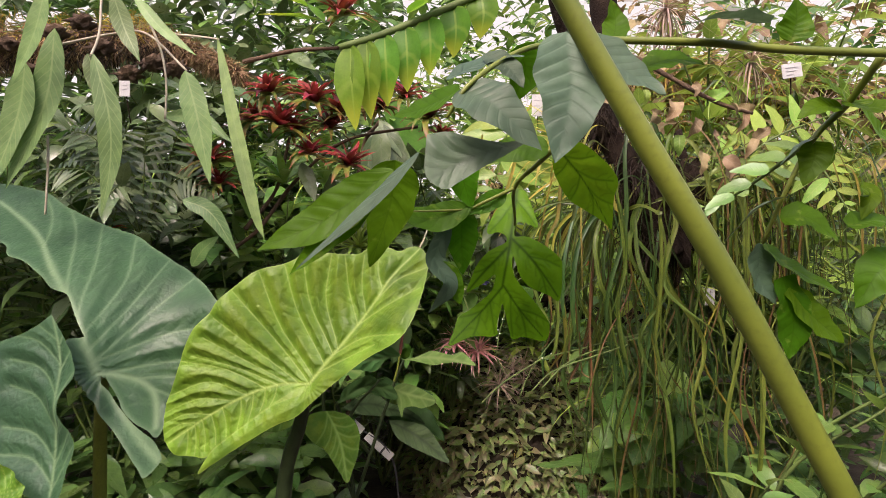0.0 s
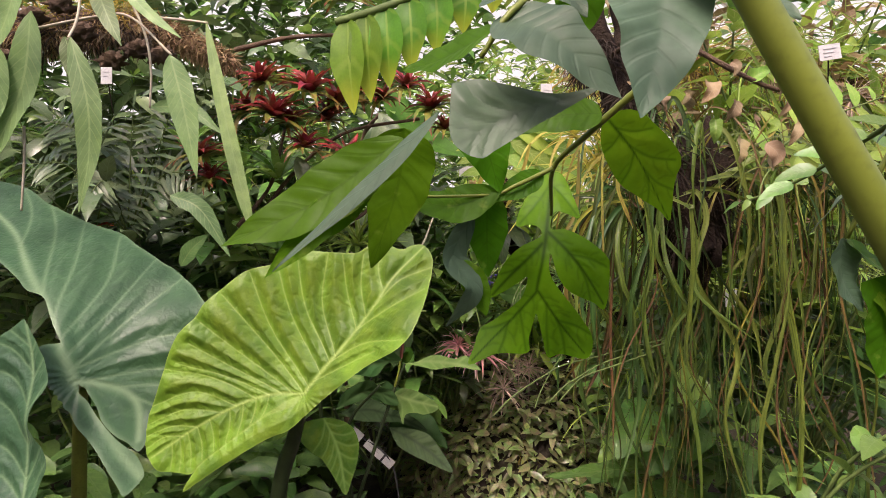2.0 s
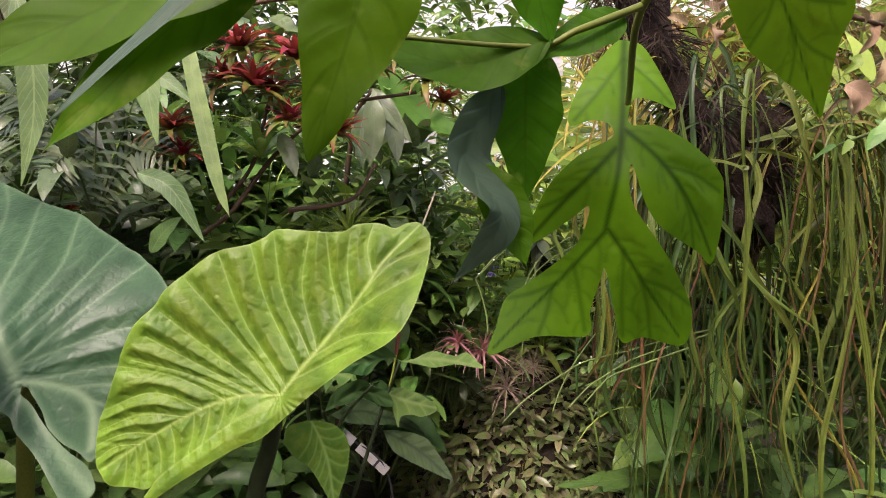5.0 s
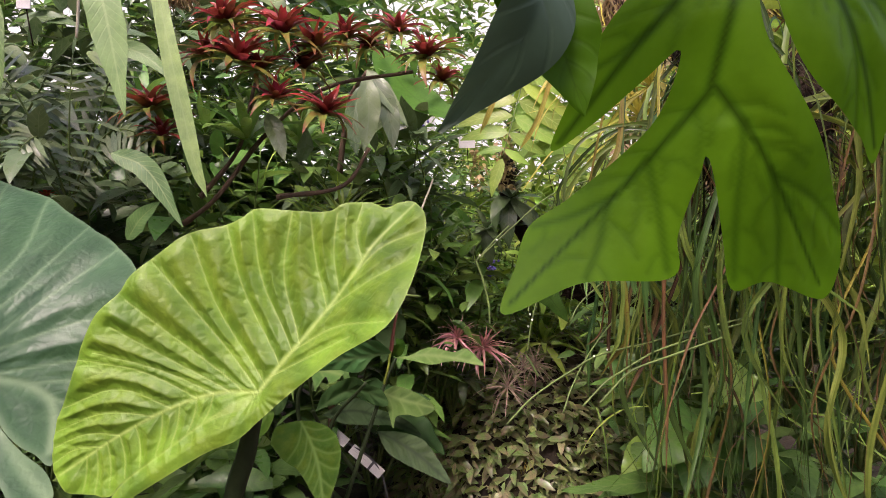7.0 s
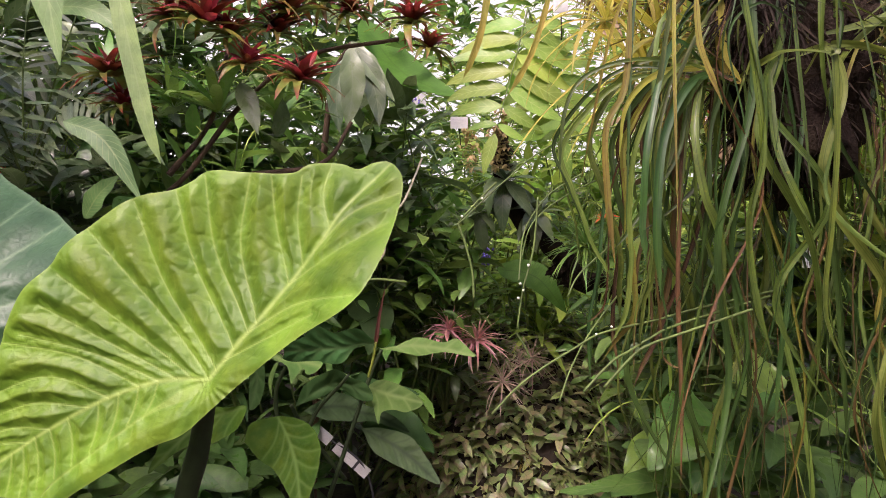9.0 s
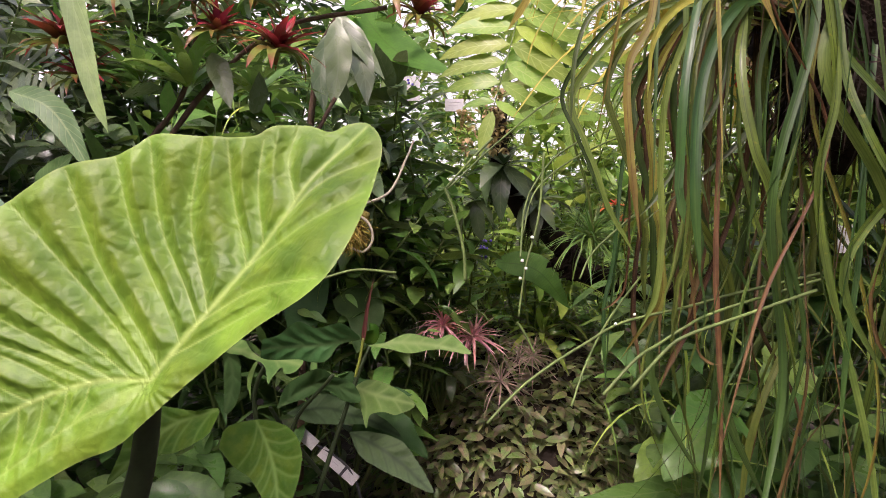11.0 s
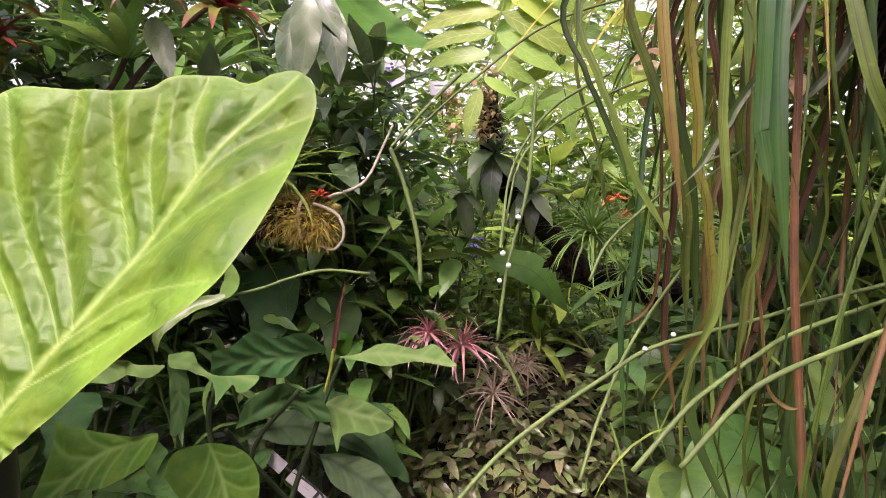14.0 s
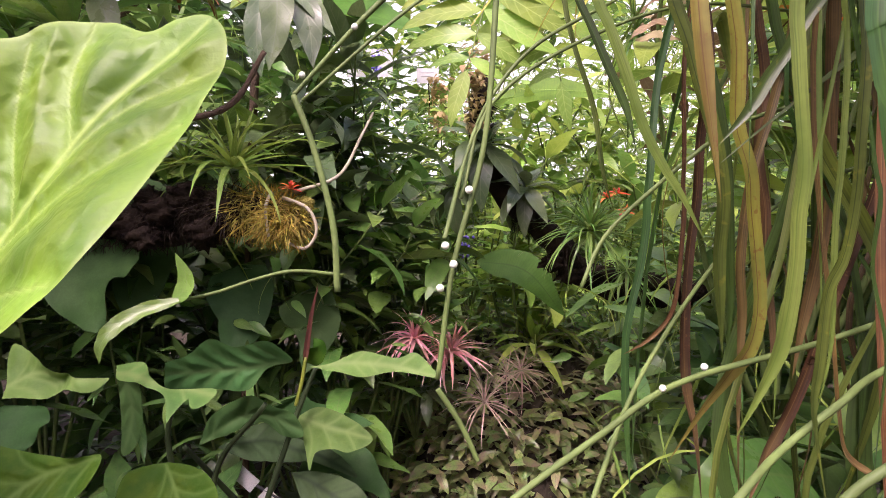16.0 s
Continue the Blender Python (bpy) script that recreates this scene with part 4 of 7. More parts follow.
# the leaf hanging lowest: side lobes in pairs and a forked end
veined_leaf("lobed_leaf", climber, (0.066, 0.556, 1.306),
            [(0.004, 0.001), (0.011, -0.003), (0.016, -0.017), (0.02, -0.036), (0.01, -0.033), (0.002, -0.032), (-0.002, -0.044), (0.009, -0.045), (0.024, -0.052), (0.04, -0.064), (0.043, -0.074), (0.042, -0.103), (0.03, -0.098), (0.01, -0.089), (0.001, -0.078), (-0.004, -0.062), (-0.003, -0.08), (0.02, -0.108), (0.032, -0.125), (0.029, -0.141), (0.007, -0.136), (-0.003, -0.138), (-0.007, -0.126), (-0.011, -0.111), (-0.013, -0.105), (-0.014, -0.11), (-0.017, -0.124), (-0.018, -0.135), (-0.039, -0.137), (-0.06, -0.146), (-0.056, -0.133), (-0.051, -0.121), (-0.04, -0.113), (-0.027, -0.101), (-0.021, -0.092), (-0.019, -0.079), (-0.025, -0.084), (-0.034, -0.092), (-0.043, -0.097), (-0.039, -0.083), (-0.033, -0.068), (-0.023, -0.057), (-0.01, -0.05), (-0.01, -0.044), (-0.016, -0.041), (-0.025, -0.042), (-0.023, -0.031), (-0.014, -0.016), (-0.001, -0.001)],
            [[(0.004, 0.001), (-0.006, -0.049), (-0.011, -0.075), (-0.013, -0.09)], [(-0.013, -0.09), (-0.032, -0.116), (-0.058, -0.143)], [(-0.012, -0.089), (0.003, -0.111), (0.026, -0.137)], [(-0.005, -0.046), (0.016, -0.069), (0.04, -0.1)], [(-0.009, -0.055), (-0.026, -0.074), (-0.041, -0.095)]],
            [(0, 0.1, 0.018, -0.034, 0.03), (0, 0.1, -0.023, -0.04, 0.01), (1, 0.28, -0.019, -0.133, 0.0), (2, 0.24, -0.003, -0.135, -0.02), (1, 0.5, -0.038, -0.136, 0.04), (1, 0.45, -0.05, -0.121, 0.05), (2, 0.45, 0.01, -0.136, 0.04), (2, 0.5, 0.031, -0.123, 0.05), (3, 0.4, 0.04, -0.072, 0.05), (3, 0.5, 0.028, -0.097, 0.05), (4, 0.45, -0.036, -0.078, 0.05)],
            [(0, 0, -0.006), (0.045, -0.104, 0.0), (-0.042, -0.097, -0.02), (-0.011, -0.107, 0.022), (-0.015, -0.07, 0.026), (-0.057, -0.144, 0.0), (0.031, -0.14, 0.0)],
            "lobed_veined", step=0.001, quilt=0.002, rib=0.0016, fine=0.0011, net=0.009, turn=58, seed=3.0, pale_edge=0.0, net_show=0.5)
veined_leaf("leaflet", climber, (0.1, 0.5, 1.36),
            [(-0.005, -0.021), (0.016, -0.019), (0.035, -0.03), (0.051, -0.044), (0.055, -0.053), (0.053, -0.063), (0.055, -0.084), (0.055, -0.092), (0.045, -0.084), (0.03, -0.076), (0.013, -0.066), (0.001, -0.051), (-0.005, -0.037)],
            [[(-0.005, -0.021), (0.023, -0.049), (0.055, -0.092)]],
            [(0, 0.2, 0.03, -0.03, -0.08), (0, 0.4, 0.05, -0.05, -0.08), (0, 0.25, -0.002, -0.046, 0.08), (0, 0.45, 0.014, -0.066, 0.08), (0, 0.6, 0.053, -0.07, -0.08), (0, 0.65, 0.036, -0.08, 0.08)],
            [(0.056, -0.09, -0.05), (0, 0, 0), (0.05, 0, 0.0), (0, -0.06, -0.03)],
            "lobed_veined", step=0.001, quilt=0.002, rib=0.0011, fine=0.0009, net=0.009, turn=58, seed=4.0, pale_edge=0.0, net_show=0.5)
# leaflets along its stalk
lobe([(0.083, 0.47, 1.33), (0.055, 0.47, 1.328), (0.027, 0.47, 1.318)], 0.026, (0.1, -0.9, 0.4), "ovate")
lobe([(0.005, 0.49, 1.342), (0.014, 0.495, 1.316), (0.024, 0.5, 1.284)], 0.038, CAM, "ovate")
lobe([(0.024, 0.5, 1.286), (-0.009, 0.495, 1.275), (-0.042, 0.49, 1.282)], 0.026, (0.1, -0.9, 0.4), "lance")
lobe([(0.054, 0.51, 1.299), (0.038, 0.505, 1.289), (0.017, 0.5, 1.278)], 0.018, (0.1, -0.9, 0.4), "lance")
lobe([(0.016, 0.505, 1.284), (0.016, 0.51, 1.255), (0.017, 0.515, 1.228)], 0.028, CAM, "ovate")
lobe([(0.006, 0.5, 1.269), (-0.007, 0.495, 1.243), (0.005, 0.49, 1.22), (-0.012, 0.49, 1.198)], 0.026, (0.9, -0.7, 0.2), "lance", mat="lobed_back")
lobe([(0.0, 0.5, 1.24), (0.009, 0.5, 1.22), (0.015, 0.5, 1.203)], 0.018, CAM, "lance")
lobe([(-0.036, 0.45, 1.317), (-0.041, 0.46, 1.283), (-0.057, 0.465, 1.236)], 0.040, CAM, "ovate")
lobe([(-0.035, 0.42, 1.306), (-0.081, 0.42, 1.272), (-0.131, 0.42, 1.249)], 0.034, (0.25, -0.9, 0.5), "lance")
lobe([(-0.05, 0.42, 1.283), (-0.075, 0.42, 1.264), (-0.108, 0.42, 1.232)], 0.022, (0.4, -0.8, 0.5), "lance")
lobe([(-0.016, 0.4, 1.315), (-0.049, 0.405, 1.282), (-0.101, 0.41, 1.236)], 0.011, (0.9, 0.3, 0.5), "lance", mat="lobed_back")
# upper leaflets: greyish sky shine and grey undersides both put into the leaf colour
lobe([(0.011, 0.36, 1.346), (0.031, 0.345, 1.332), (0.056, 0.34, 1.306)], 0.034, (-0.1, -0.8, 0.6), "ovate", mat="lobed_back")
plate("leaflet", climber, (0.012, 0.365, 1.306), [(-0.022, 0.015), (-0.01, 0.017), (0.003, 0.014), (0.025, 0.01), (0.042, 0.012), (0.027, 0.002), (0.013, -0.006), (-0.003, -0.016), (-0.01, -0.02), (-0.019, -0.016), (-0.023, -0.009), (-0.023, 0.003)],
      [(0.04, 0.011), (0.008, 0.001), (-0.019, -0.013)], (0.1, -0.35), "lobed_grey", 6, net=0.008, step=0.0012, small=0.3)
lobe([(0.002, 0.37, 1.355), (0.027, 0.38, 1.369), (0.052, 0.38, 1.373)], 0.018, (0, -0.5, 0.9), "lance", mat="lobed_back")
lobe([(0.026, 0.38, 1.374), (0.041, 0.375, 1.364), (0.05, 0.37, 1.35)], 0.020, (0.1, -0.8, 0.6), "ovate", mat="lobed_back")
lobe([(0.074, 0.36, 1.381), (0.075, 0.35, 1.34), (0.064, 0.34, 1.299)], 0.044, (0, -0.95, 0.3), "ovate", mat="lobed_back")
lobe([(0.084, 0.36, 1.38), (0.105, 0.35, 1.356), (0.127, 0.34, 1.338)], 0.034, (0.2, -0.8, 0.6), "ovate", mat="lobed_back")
lobe([(0.012, 0.42, 1.362), (-0.014, 0.44, 1.354), (-0.037, 0.45, 1.35)], 0.026, (0, -0.8, 0.6), "ovate")
lobe([(0.052, 0.42, 1.393), (0.059, 0.43, 1.378), (0.05, 0.44, 1.357)], 0.03, CAM, "ovate")

vine = thing("lobed_climber", (0.356, 0.44, 1.384), "climbing plant with thin arching stems and grey-backed green leaves", "plant")
tube("stem", vine, [(0.115, 0.44, 1.404), (0.194, 0.44, 1.402), (0.262, 0.45, 1.4), (0.372, 0.46, 1.4)], 0.0028, 0.0035, "petiole")
tube("stem", vine, [(0.367, 0.5, 1.411), (0.372, 0.55, 1.383), (0.354, 0.57, 1.356), (0.335, 0.58, 1.311), (0.321, 0.6, 1.256)], 0.0035, 0.002, "petiole")


def vleaf(spine, width, facing=(0, -0.7, 0.7), profile="ovate", **kw):
    return blade("leaf", vine, spine, width, profile, facing, kw.pop("mat", "lobed"), nv=56, nu=14, pucker=0.05, ribs=8.0, wave=0.03, seed=rng.uniform(0, 6), **kw)


vleaf([(0.23, 0.42, 1.409), (0.201, 0.42, 1.413), (0.167, 0.42, 1.407)], 0.035, (0, -0.2, 1), mat="lobed_back")
vleaf([(0.262, 0.45, 1.406), (0.266, 0.45, 1.421), (0.266, 0.45, 1.44)], 0.026)
vleaf([(0.151, 0.45, 1.387), (0.173, 0.45, 1.393), (0.197, 0.45, 1.389)], 0.026)
vleaf([(0.125, 0.44, 1.402), (0.13, 0.45, 1.421), (0.126, 0.45, 1.438)], 0.02)
vleaf([(0.356, 0.57, 1.356), (0.334, 0.56, 1.346), (0.307, 0.55, 1.323)], 0.016, (0.5, 0.3, 0.8), mat="lobed_back")
vleaf([(0.33, 0.58, 1.3), (0.3, 0.57, 1.288), (0.265, 0.56, 1.258)], 0.02, (0.5, 0.3, 0.8), mat="lobed_back")
vleaf([(0.327, 0.58, 1.281), (0.348, 0.57, 1.28), (0.37, 0.56, 1.258)], 0.035)
vleaf([(0.321, 0.6, 1.253), (0.355, 0.6, 1.228), (0.401, 0.6, 1.205)], 0.04, (0, -0.5, 0.8), "lobe")
vleaf([(0.318, 0.6, 1.256), (0.318, 0.6, 1.222), (0.335, 0.6, 1.195)], 0.045, (0.5, -0.8, 0.2), mat="lobed_back")
vleaf([(0.341, 0.6, 1.222), (0.352, 0.6, 1.182), (0.347, 0.6, 1.14)], 0.05, (0, -0.8, 0.5), "lobe")
vleaf([(0.347, 0.6, 1.211), (0.372, 0.6, 1.182), (0.403, 0.6, 1.156)], 0.045, (0, -0.8, 0.5), "lobe")
vleaf([(0.372, 0.55, 1.386), (0.354, 0.55, 1.401), (0.341, 0.55, 1.412)], 0.03, (0, -0.5, 0.8))
vleaf([(0.367, 0.55, 1.381), (0.346, 0.55, 1.381), (0.326, 0.55, 1.37)], 0.025)
vleaf([(0.372, 0.55, 1.386), (0.379, 0.53, 1.376), (0.401, 0.52, 1.378)], 0.03)
vleaf([(0.369, 0.56, 1.372), (0.369, 0.56, 1.351), (0.363, 0.56, 1.33)], 0.022, (0.8, -0.5, 0))
vleaf([(0.354, 0.57, 1.353), (0.354, 0.57, 1.337), (0.343, 0.57, 1.31)], 0.035)
vleaf([(0.418, 0.6, 1.313), (0.429, 0.6, 1.304), (0.42, 0.6, 1.279)], 0.025)
vleaf([(0.406, 0.6, 1.273), (0.435, 0.6, 1.279), (0.474, 0.6, 1.268)], 0.035, (0, -0.4, 0.8))
vleaf([(0.474, 0.6, 1.234), (0.44, 0.6, 1.228), (0.415, 0.6, 1.191)], 0.05)
vleaf([(0.474, 0.6, 1.358), (0.44, 0.6, 1.364), (0.418, 0.6, 1.404)], 0.04, (0, -0.5, 0.8))

# ---- the feathered palm frond overhead ----
palm = thing("palm_seedling", (0.115, 1.05, 1.747), "arching frond with translucent yellow-green pleated leaflets", "plant")
tube("rachis", palm, [(-0.179, 1.03, 1.597), (-0.101, 1.03, 1.621), (-0.004, 1.03, 1.66), (0.115, 1.05, 1.718), (0.19, 1.1, 1.75), (0.25, 1.24, 1.78)], 0.006, 0.008, "twig")
PALM_LINE = smooth_line([(-0.174, 1.03, 1.6), (-0.101, 1.03, 1.621), (-0.004, 1.03, 1.66), (0.115, 1.05, 1.718)], 16)
for i, at in enumerate(PALM_LINE[1:15:2]):
    drop = 0.15 - 0.012 * i
    a = Vector(at)
    blade("leaflet", palm, [a, a + Vector((0.004, -0.008, -drop * 0.5)), a + Vector((0.01 - 0.002 * i, 0.0, -drop))], 0.056, "lance", (-0.25, -0.9, 0.25), "pinnate", nv=14, nu=4, fold=0.35, wave=0.01)
for spine in ([(-0.204, 1.03, 1.641), (-0.247, 1.03, 1.65), (-0.311, 1.0, 1.643)], [(-0.204, 1.03, 1.641), (-0.238, 1.03, 1.67), (-0.287, 1.0, 1.675)], [(-0.218, 1.03, 1.679), (-0.155, 1.0, 1.686), (-0.098, 1.0, 1.705)], [(-0.062, 1.03, 1.655), (-0.023, 1.0, 1.667), (0.015, 1.0, 1.695)]):
    blade("leaflet", palm, spine, 0.04, "lance", (0, -0.3, 0.9), "pinnate", nv=12, nu=4, fold=0.25)

# ---- mossy log with pendant strap leaves ----
log = thing("mossy_log", (-1.297, 1.75, 1.798), "rotting brown log covered in moss and small ferns", "log")
tube("log_wood", log, [(-1.823, 1.7, 1.814), (-1.413, 1.73, 1.824), (-1.105, 1.76, 1.842), (-0.899, 1.78, 1.866), (-0.747, 1.8, 1.839), (-0.62, 1.8, 1.779)], 0.075, 0.012, "wood", n=80, seg=24, knot=0.6)
for k in range(14):
    q = (-1.297, 1.75, 1.823)
    blob("moss_patch", log, (q[0] - 0.35 + 0.07 * k, q[1] - 0.09 + rng.uniform(-0.02, 0.02), q[2] + rng.uniform(-0.09, 0.1)), (0.03, 0.02, 0.02), "wood", 0.9, 12.0, 3)
FIBRE = Pool("fibre", "fibre", 0.08, "taper", (0.3, 1.2, 2.0), nv=5)
FIBRE_DARK = Pool("fibre", "fibre_dark", 0.06, "taper", (0.3, 1.2, 2.0), nv=5)


def fuzz(name, parent, pool, spots, count, size, seed, label, down=0.3):
    """Short fibres standing out of mossy spots (x, y, z, spread), joined."""
    h, r = Heap(), random.Random(seed)
    for x, y, z, w in spots:
        for _ in range(count):
            d = Vector((r.gauss(0, 1), r.gauss(0, 1), r.gauss(0, 1))).normalized()
            at = Vector((x, y, z)) + d * w * r.uniform(0.6, 1.0)
            h.add(r.choice(pool.arrays), aim(at, d + Vector((r.uniform(-0.6, 0.6), -0.2, -down)), (r.uniform(-1, 1), r.uniform(-1, 1), 1), size * r.uniform(0.5, 1.3), r.uniform(-1, 1)))
    ob = part(name, mesh_of(name, np.vstack(h.v), h.f, np.vstack(h.uv), pool.mat), parent, label)
    return tagged(ob, kind="stuff")


LOGQ = (-1.297, 1.75, 1.823)
LOG_LINE = smooth_line([(-1.823, 1.7, 1.814), (-1.413, 1.73, 1.824), (-1.105, 1.76, 1.842), (-0.899, 1.78, 1.866), (-0.747, 1.8, 1.839), (-0.62, 1.8, 1.779)], 30)
LOG_SPOTS = [(float(a[0]), float(a[1]), float(a[2]), 0.105 - 0.09 * (k / 29) ** 0.7) for k, a in enumerate(LOG_LINE)]
FIBRE_BROWN = Pool("fibre", "fibre_brown", 0.09, "taper", (0.3, 1.2, 2.0), nv=5)
fuzz("moss_mass", log, FIBRE, [(x, y - 0.02, z + 0.03, w) for x, y, z, w in LOG_SPOTS[:20]], 150, 0.032, 3, "yellowish green moss")
fuzz("bark_mass", log, FIBRE_BROWN, LOG_SPOTS, 420, 0.04, 31, "shaggy brown fibrous bark", 0.6)
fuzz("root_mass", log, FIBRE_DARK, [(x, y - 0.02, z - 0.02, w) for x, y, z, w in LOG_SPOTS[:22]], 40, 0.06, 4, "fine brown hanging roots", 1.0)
pend = thing("pendant_plant", (-0.812, 1.55, 1.867), "epiphyte with long hanging grey-green strap leaves", "plant")
for spine, w in (
    ([(-0.849, 1.45, 1.724), (-0.806, 1.44, 1.578), (-0.802, 1.44, 1.456), (-0.819, 1.43, 1.327)], 0.060),
    ([(-0.868, 1.46, 1.728), (-0.848, 1.46, 1.666), (-0.827, 1.46, 1.583)], 0.045),
    ([(-1.026, 1.58, 1.834), (-1.045, 1.57, 1.637), (-1.134, 1.55, 1.405)], 0.078),
    ([(-1.083, 1.55, 1.735), (-1.105, 1.55, 1.589), (-1.17, 1.53, 1.382)], 0.075),
    ([(-0.621, 1.44, 1.68), (-0.587, 1.43, 1.562), (-0.553, 1.42, 1.403)], 0.062),
    ([(-0.604, 1.6, 1.819), (-0.551, 1.58, 1.58), (-0.493, 1.56, 1.355), (-0.466, 1.56, 1.274)], 0.036),
    ([(-0.828, 1.5, 1.89), (-0.8, 1.5, 1.805), (-0.75, 1.48, 1.713)], 0.048),
    ([(-0.779, 1.5, 1.89), (-0.698, 1.48, 1.797), (-0.602, 1.46, 1.722)], 0.03),
    ([(-0.999, 1.5, 1.904), (-1.027, 1.5, 1.79), (-1.084, 1.5, 1.663)], 0.05),
    ([(-0.785, 1.8, 1.399), (-0.694, 1.79, 1.356), (-0.607, 1.78, 1.223)], 0.055),
    ([(-0.864, 1.85, 1.662), (-0.748, 1.84, 1.651), (-0.645, 1.83, 1.576)], 0.05),
    ([(-0.799, 1.9, 1.195), (-0.755, 1.88, 1.248), (-0.695, 1.86, 1.291)], 0.05),
):
    blade("leaf", pend, spine, w, "lance", (0.15, -1, 0.3), "pendant", nv=20, nu=6, fold=0.18, wave=0.03, seed=rng.uniform(0, 6))
for spine in ([(-0.8, 1.6, 1.887), (-0.755, 1.6, 1.781), (-0.741, 1.6, 1.69), (-0.744, 1.6, 1.599)], [(-1.035, 1.6, 1.796), (-0.884, 1.6, 1.826), (-0.783, 1.58, 1.819), (-0.622, 1.45, 1.683)], [(-0.914, 1.6, 1.932), (-0.875, 1.52, 1.798), (-0.861, 1.46, 1.721)], [(-0.757, 1.62, 1.834), (-0.665, 1.62, 1.826), (-0.599, 1.6, 1.811)], [(-1.058, 1.6, 1.554), (-1.058, 1.6, 1.463), (-1.065, 1.6, 1.342)]):
    tube("stalk", pend, spine, 0.0035, 0.0028, "root", seg=6)

# ---- hanging strap fern ----
strap = thing("strap_fern", (0.447, 1.22, 1.323), "hanging strap fern with long twisted green and brown fronds", "plant")
blob("root_ball", strap, (0.48, 1.24, 1.329), (0.05, 0.06, 0.12), "bark", 0.6, 8.0, 4)
blob("root_ball", strap, (0.424, 1.24, 1.335), (0.05, 0.06, 0.11), "bark", 0.6, 8.0, 4)
tube("trunk", strap, [(0.235, 1.25, 1.84), (0.281, 1.24, 1.642), (0.322, 1.22, 1.512), (0.37, 1.2, 1.414), (0.43, 1.2, 1.313), (0.454, 1.2, 1.239)], 0.032, 0.026, "bark", n=40, seg=12, knot=0.5)
tube("trunk", strap, [(0.372, 1.4, 1.93), (0.37, 1.36, 1.628), (0.359, 1.3, 1.464)], 0.03, 0.02, "bark", n=30, seg=10, knot=0.5)
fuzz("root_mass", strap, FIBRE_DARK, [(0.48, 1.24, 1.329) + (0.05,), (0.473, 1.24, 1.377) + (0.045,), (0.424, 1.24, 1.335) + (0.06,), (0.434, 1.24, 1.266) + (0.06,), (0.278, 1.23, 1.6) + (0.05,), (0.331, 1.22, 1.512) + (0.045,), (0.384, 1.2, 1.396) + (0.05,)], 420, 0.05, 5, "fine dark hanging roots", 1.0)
r2 = random.Random(11)
CORE = Vector((0.412, 1.2, 1.369))
for k in range(150):
    drop = r2.uniform(0.3, 0.85)
    sway = r2.uniform(-0.06, 0.08)
    if k % 2:
        a = CORE + Vector((r2.uniform(-0.05, 0.08) + r2.choice((0, 0, 0.2)), r2.uniform(-0.05, 0.1), r2.uniform(-0.06, 0.08)))
        turn = r2.uniform(0, 6.283)
        reach = r2.uniform(0.05, 0.26)
        out = Vector((math.cos(turn) * reach, math.sin(turn) * reach * 0.55 - 0.02, 0))
        rise = r2.uniform(0.0, 0.09)
    else:
        a = Vector((CORE.x + r2.uniform(-0.1, 0.5), r2.uniform(1.24, 1.55), CORE.z + r2.choice((r2.uniform(-0.09, 0.03), r2.uniform(-0.09, 0.03), r2.uniform(-0.09, 0.03), r2.uniform(0.05, 0.3)))))
        out = Vector((r2.uniform(-0.08, 0.10), r2.uniform(-0.05, 0.06), 0))
        rise = r2.uniform(0.0, 0.03)
    if a.x + out.x < CORE.x - 0.15:
        out.x *= 0.4
    out.y = max(out.y, 1.15 - a.y)
    side = r2.uniform(-0.07, 0.07)
    curl = r2.uniform(-0.035, 0.035)
    pts = [a, a + out * 0.45 + Vector((0, 0, rise)), a + out * 0.9 + Vector((0, 0, rise * 0.4 - 0.03)), a + out + Vector((sway * 0.2 + curl, 0, -drop * 0.22)), a + out + Vector((sway * 0.4 - curl, 0, -drop * 0.45)), a + out + Vector((sway * 0.6 + side, r2.uniform(-0.03, 0.03), -drop * 0.7)), a + out + Vector((sway + r2.uniform(-0.09, 0.09), r2.uniform(-0.03, 0.03), -drop))]
    kind = r2.choices(("strap", "strap_dark", "strap_rust", "strap_yellow", "strap_brown", "strap_light"), (3, 8, 2, 0, 7, 4))[0]
    blade("frond", strap, pts, r2.choice((0.0025, 0.003, 0.004, 0.006, 0.008, 0.010, 0.013)) * (0.45 if kind in ("strap_brown", "strap_rust") else 1.0), "strap", (r2.uniform(-1, 1), -1, 0.2), kind, nv=44, nu=4, fold=0.35, twist=r2.uniform(-4, 4), wave=0.03, waves=6.0, seed=r2.uniform(0, 6))
CROWNS = [Vector((0.347, 1.2, 1.322)), Vector((0.467, 1.22, 1.323)), Vector((0.416, 1.22, 1.362))]


def hang(spine):
    """Lead a frond that starts low up and over to the nearest crown."""
    p0 = Vector(spine[0])
    c = min(CROWNS, key=lambda k: (k - p0).length) + Vector((r2.uniform(-0.02, 0.02), r2.uniform(-0.02, 0.03), r2.uniform(-0.01, 0.02)))
    d = c - p0
    if d.length < 0.07 or d.z < 0.0:
        return spine
    run = (p0 - Vector(spine[1])).normalized()
    a = p0 + run * d.z * 0.5
    return [c, Vector((c.x + (a.x - c.x) * 0.55, (a.y + c.y) / 2, c.z + 0.015)), a + Vector((d.x * 0.06, 0, 0))] + list(spine)


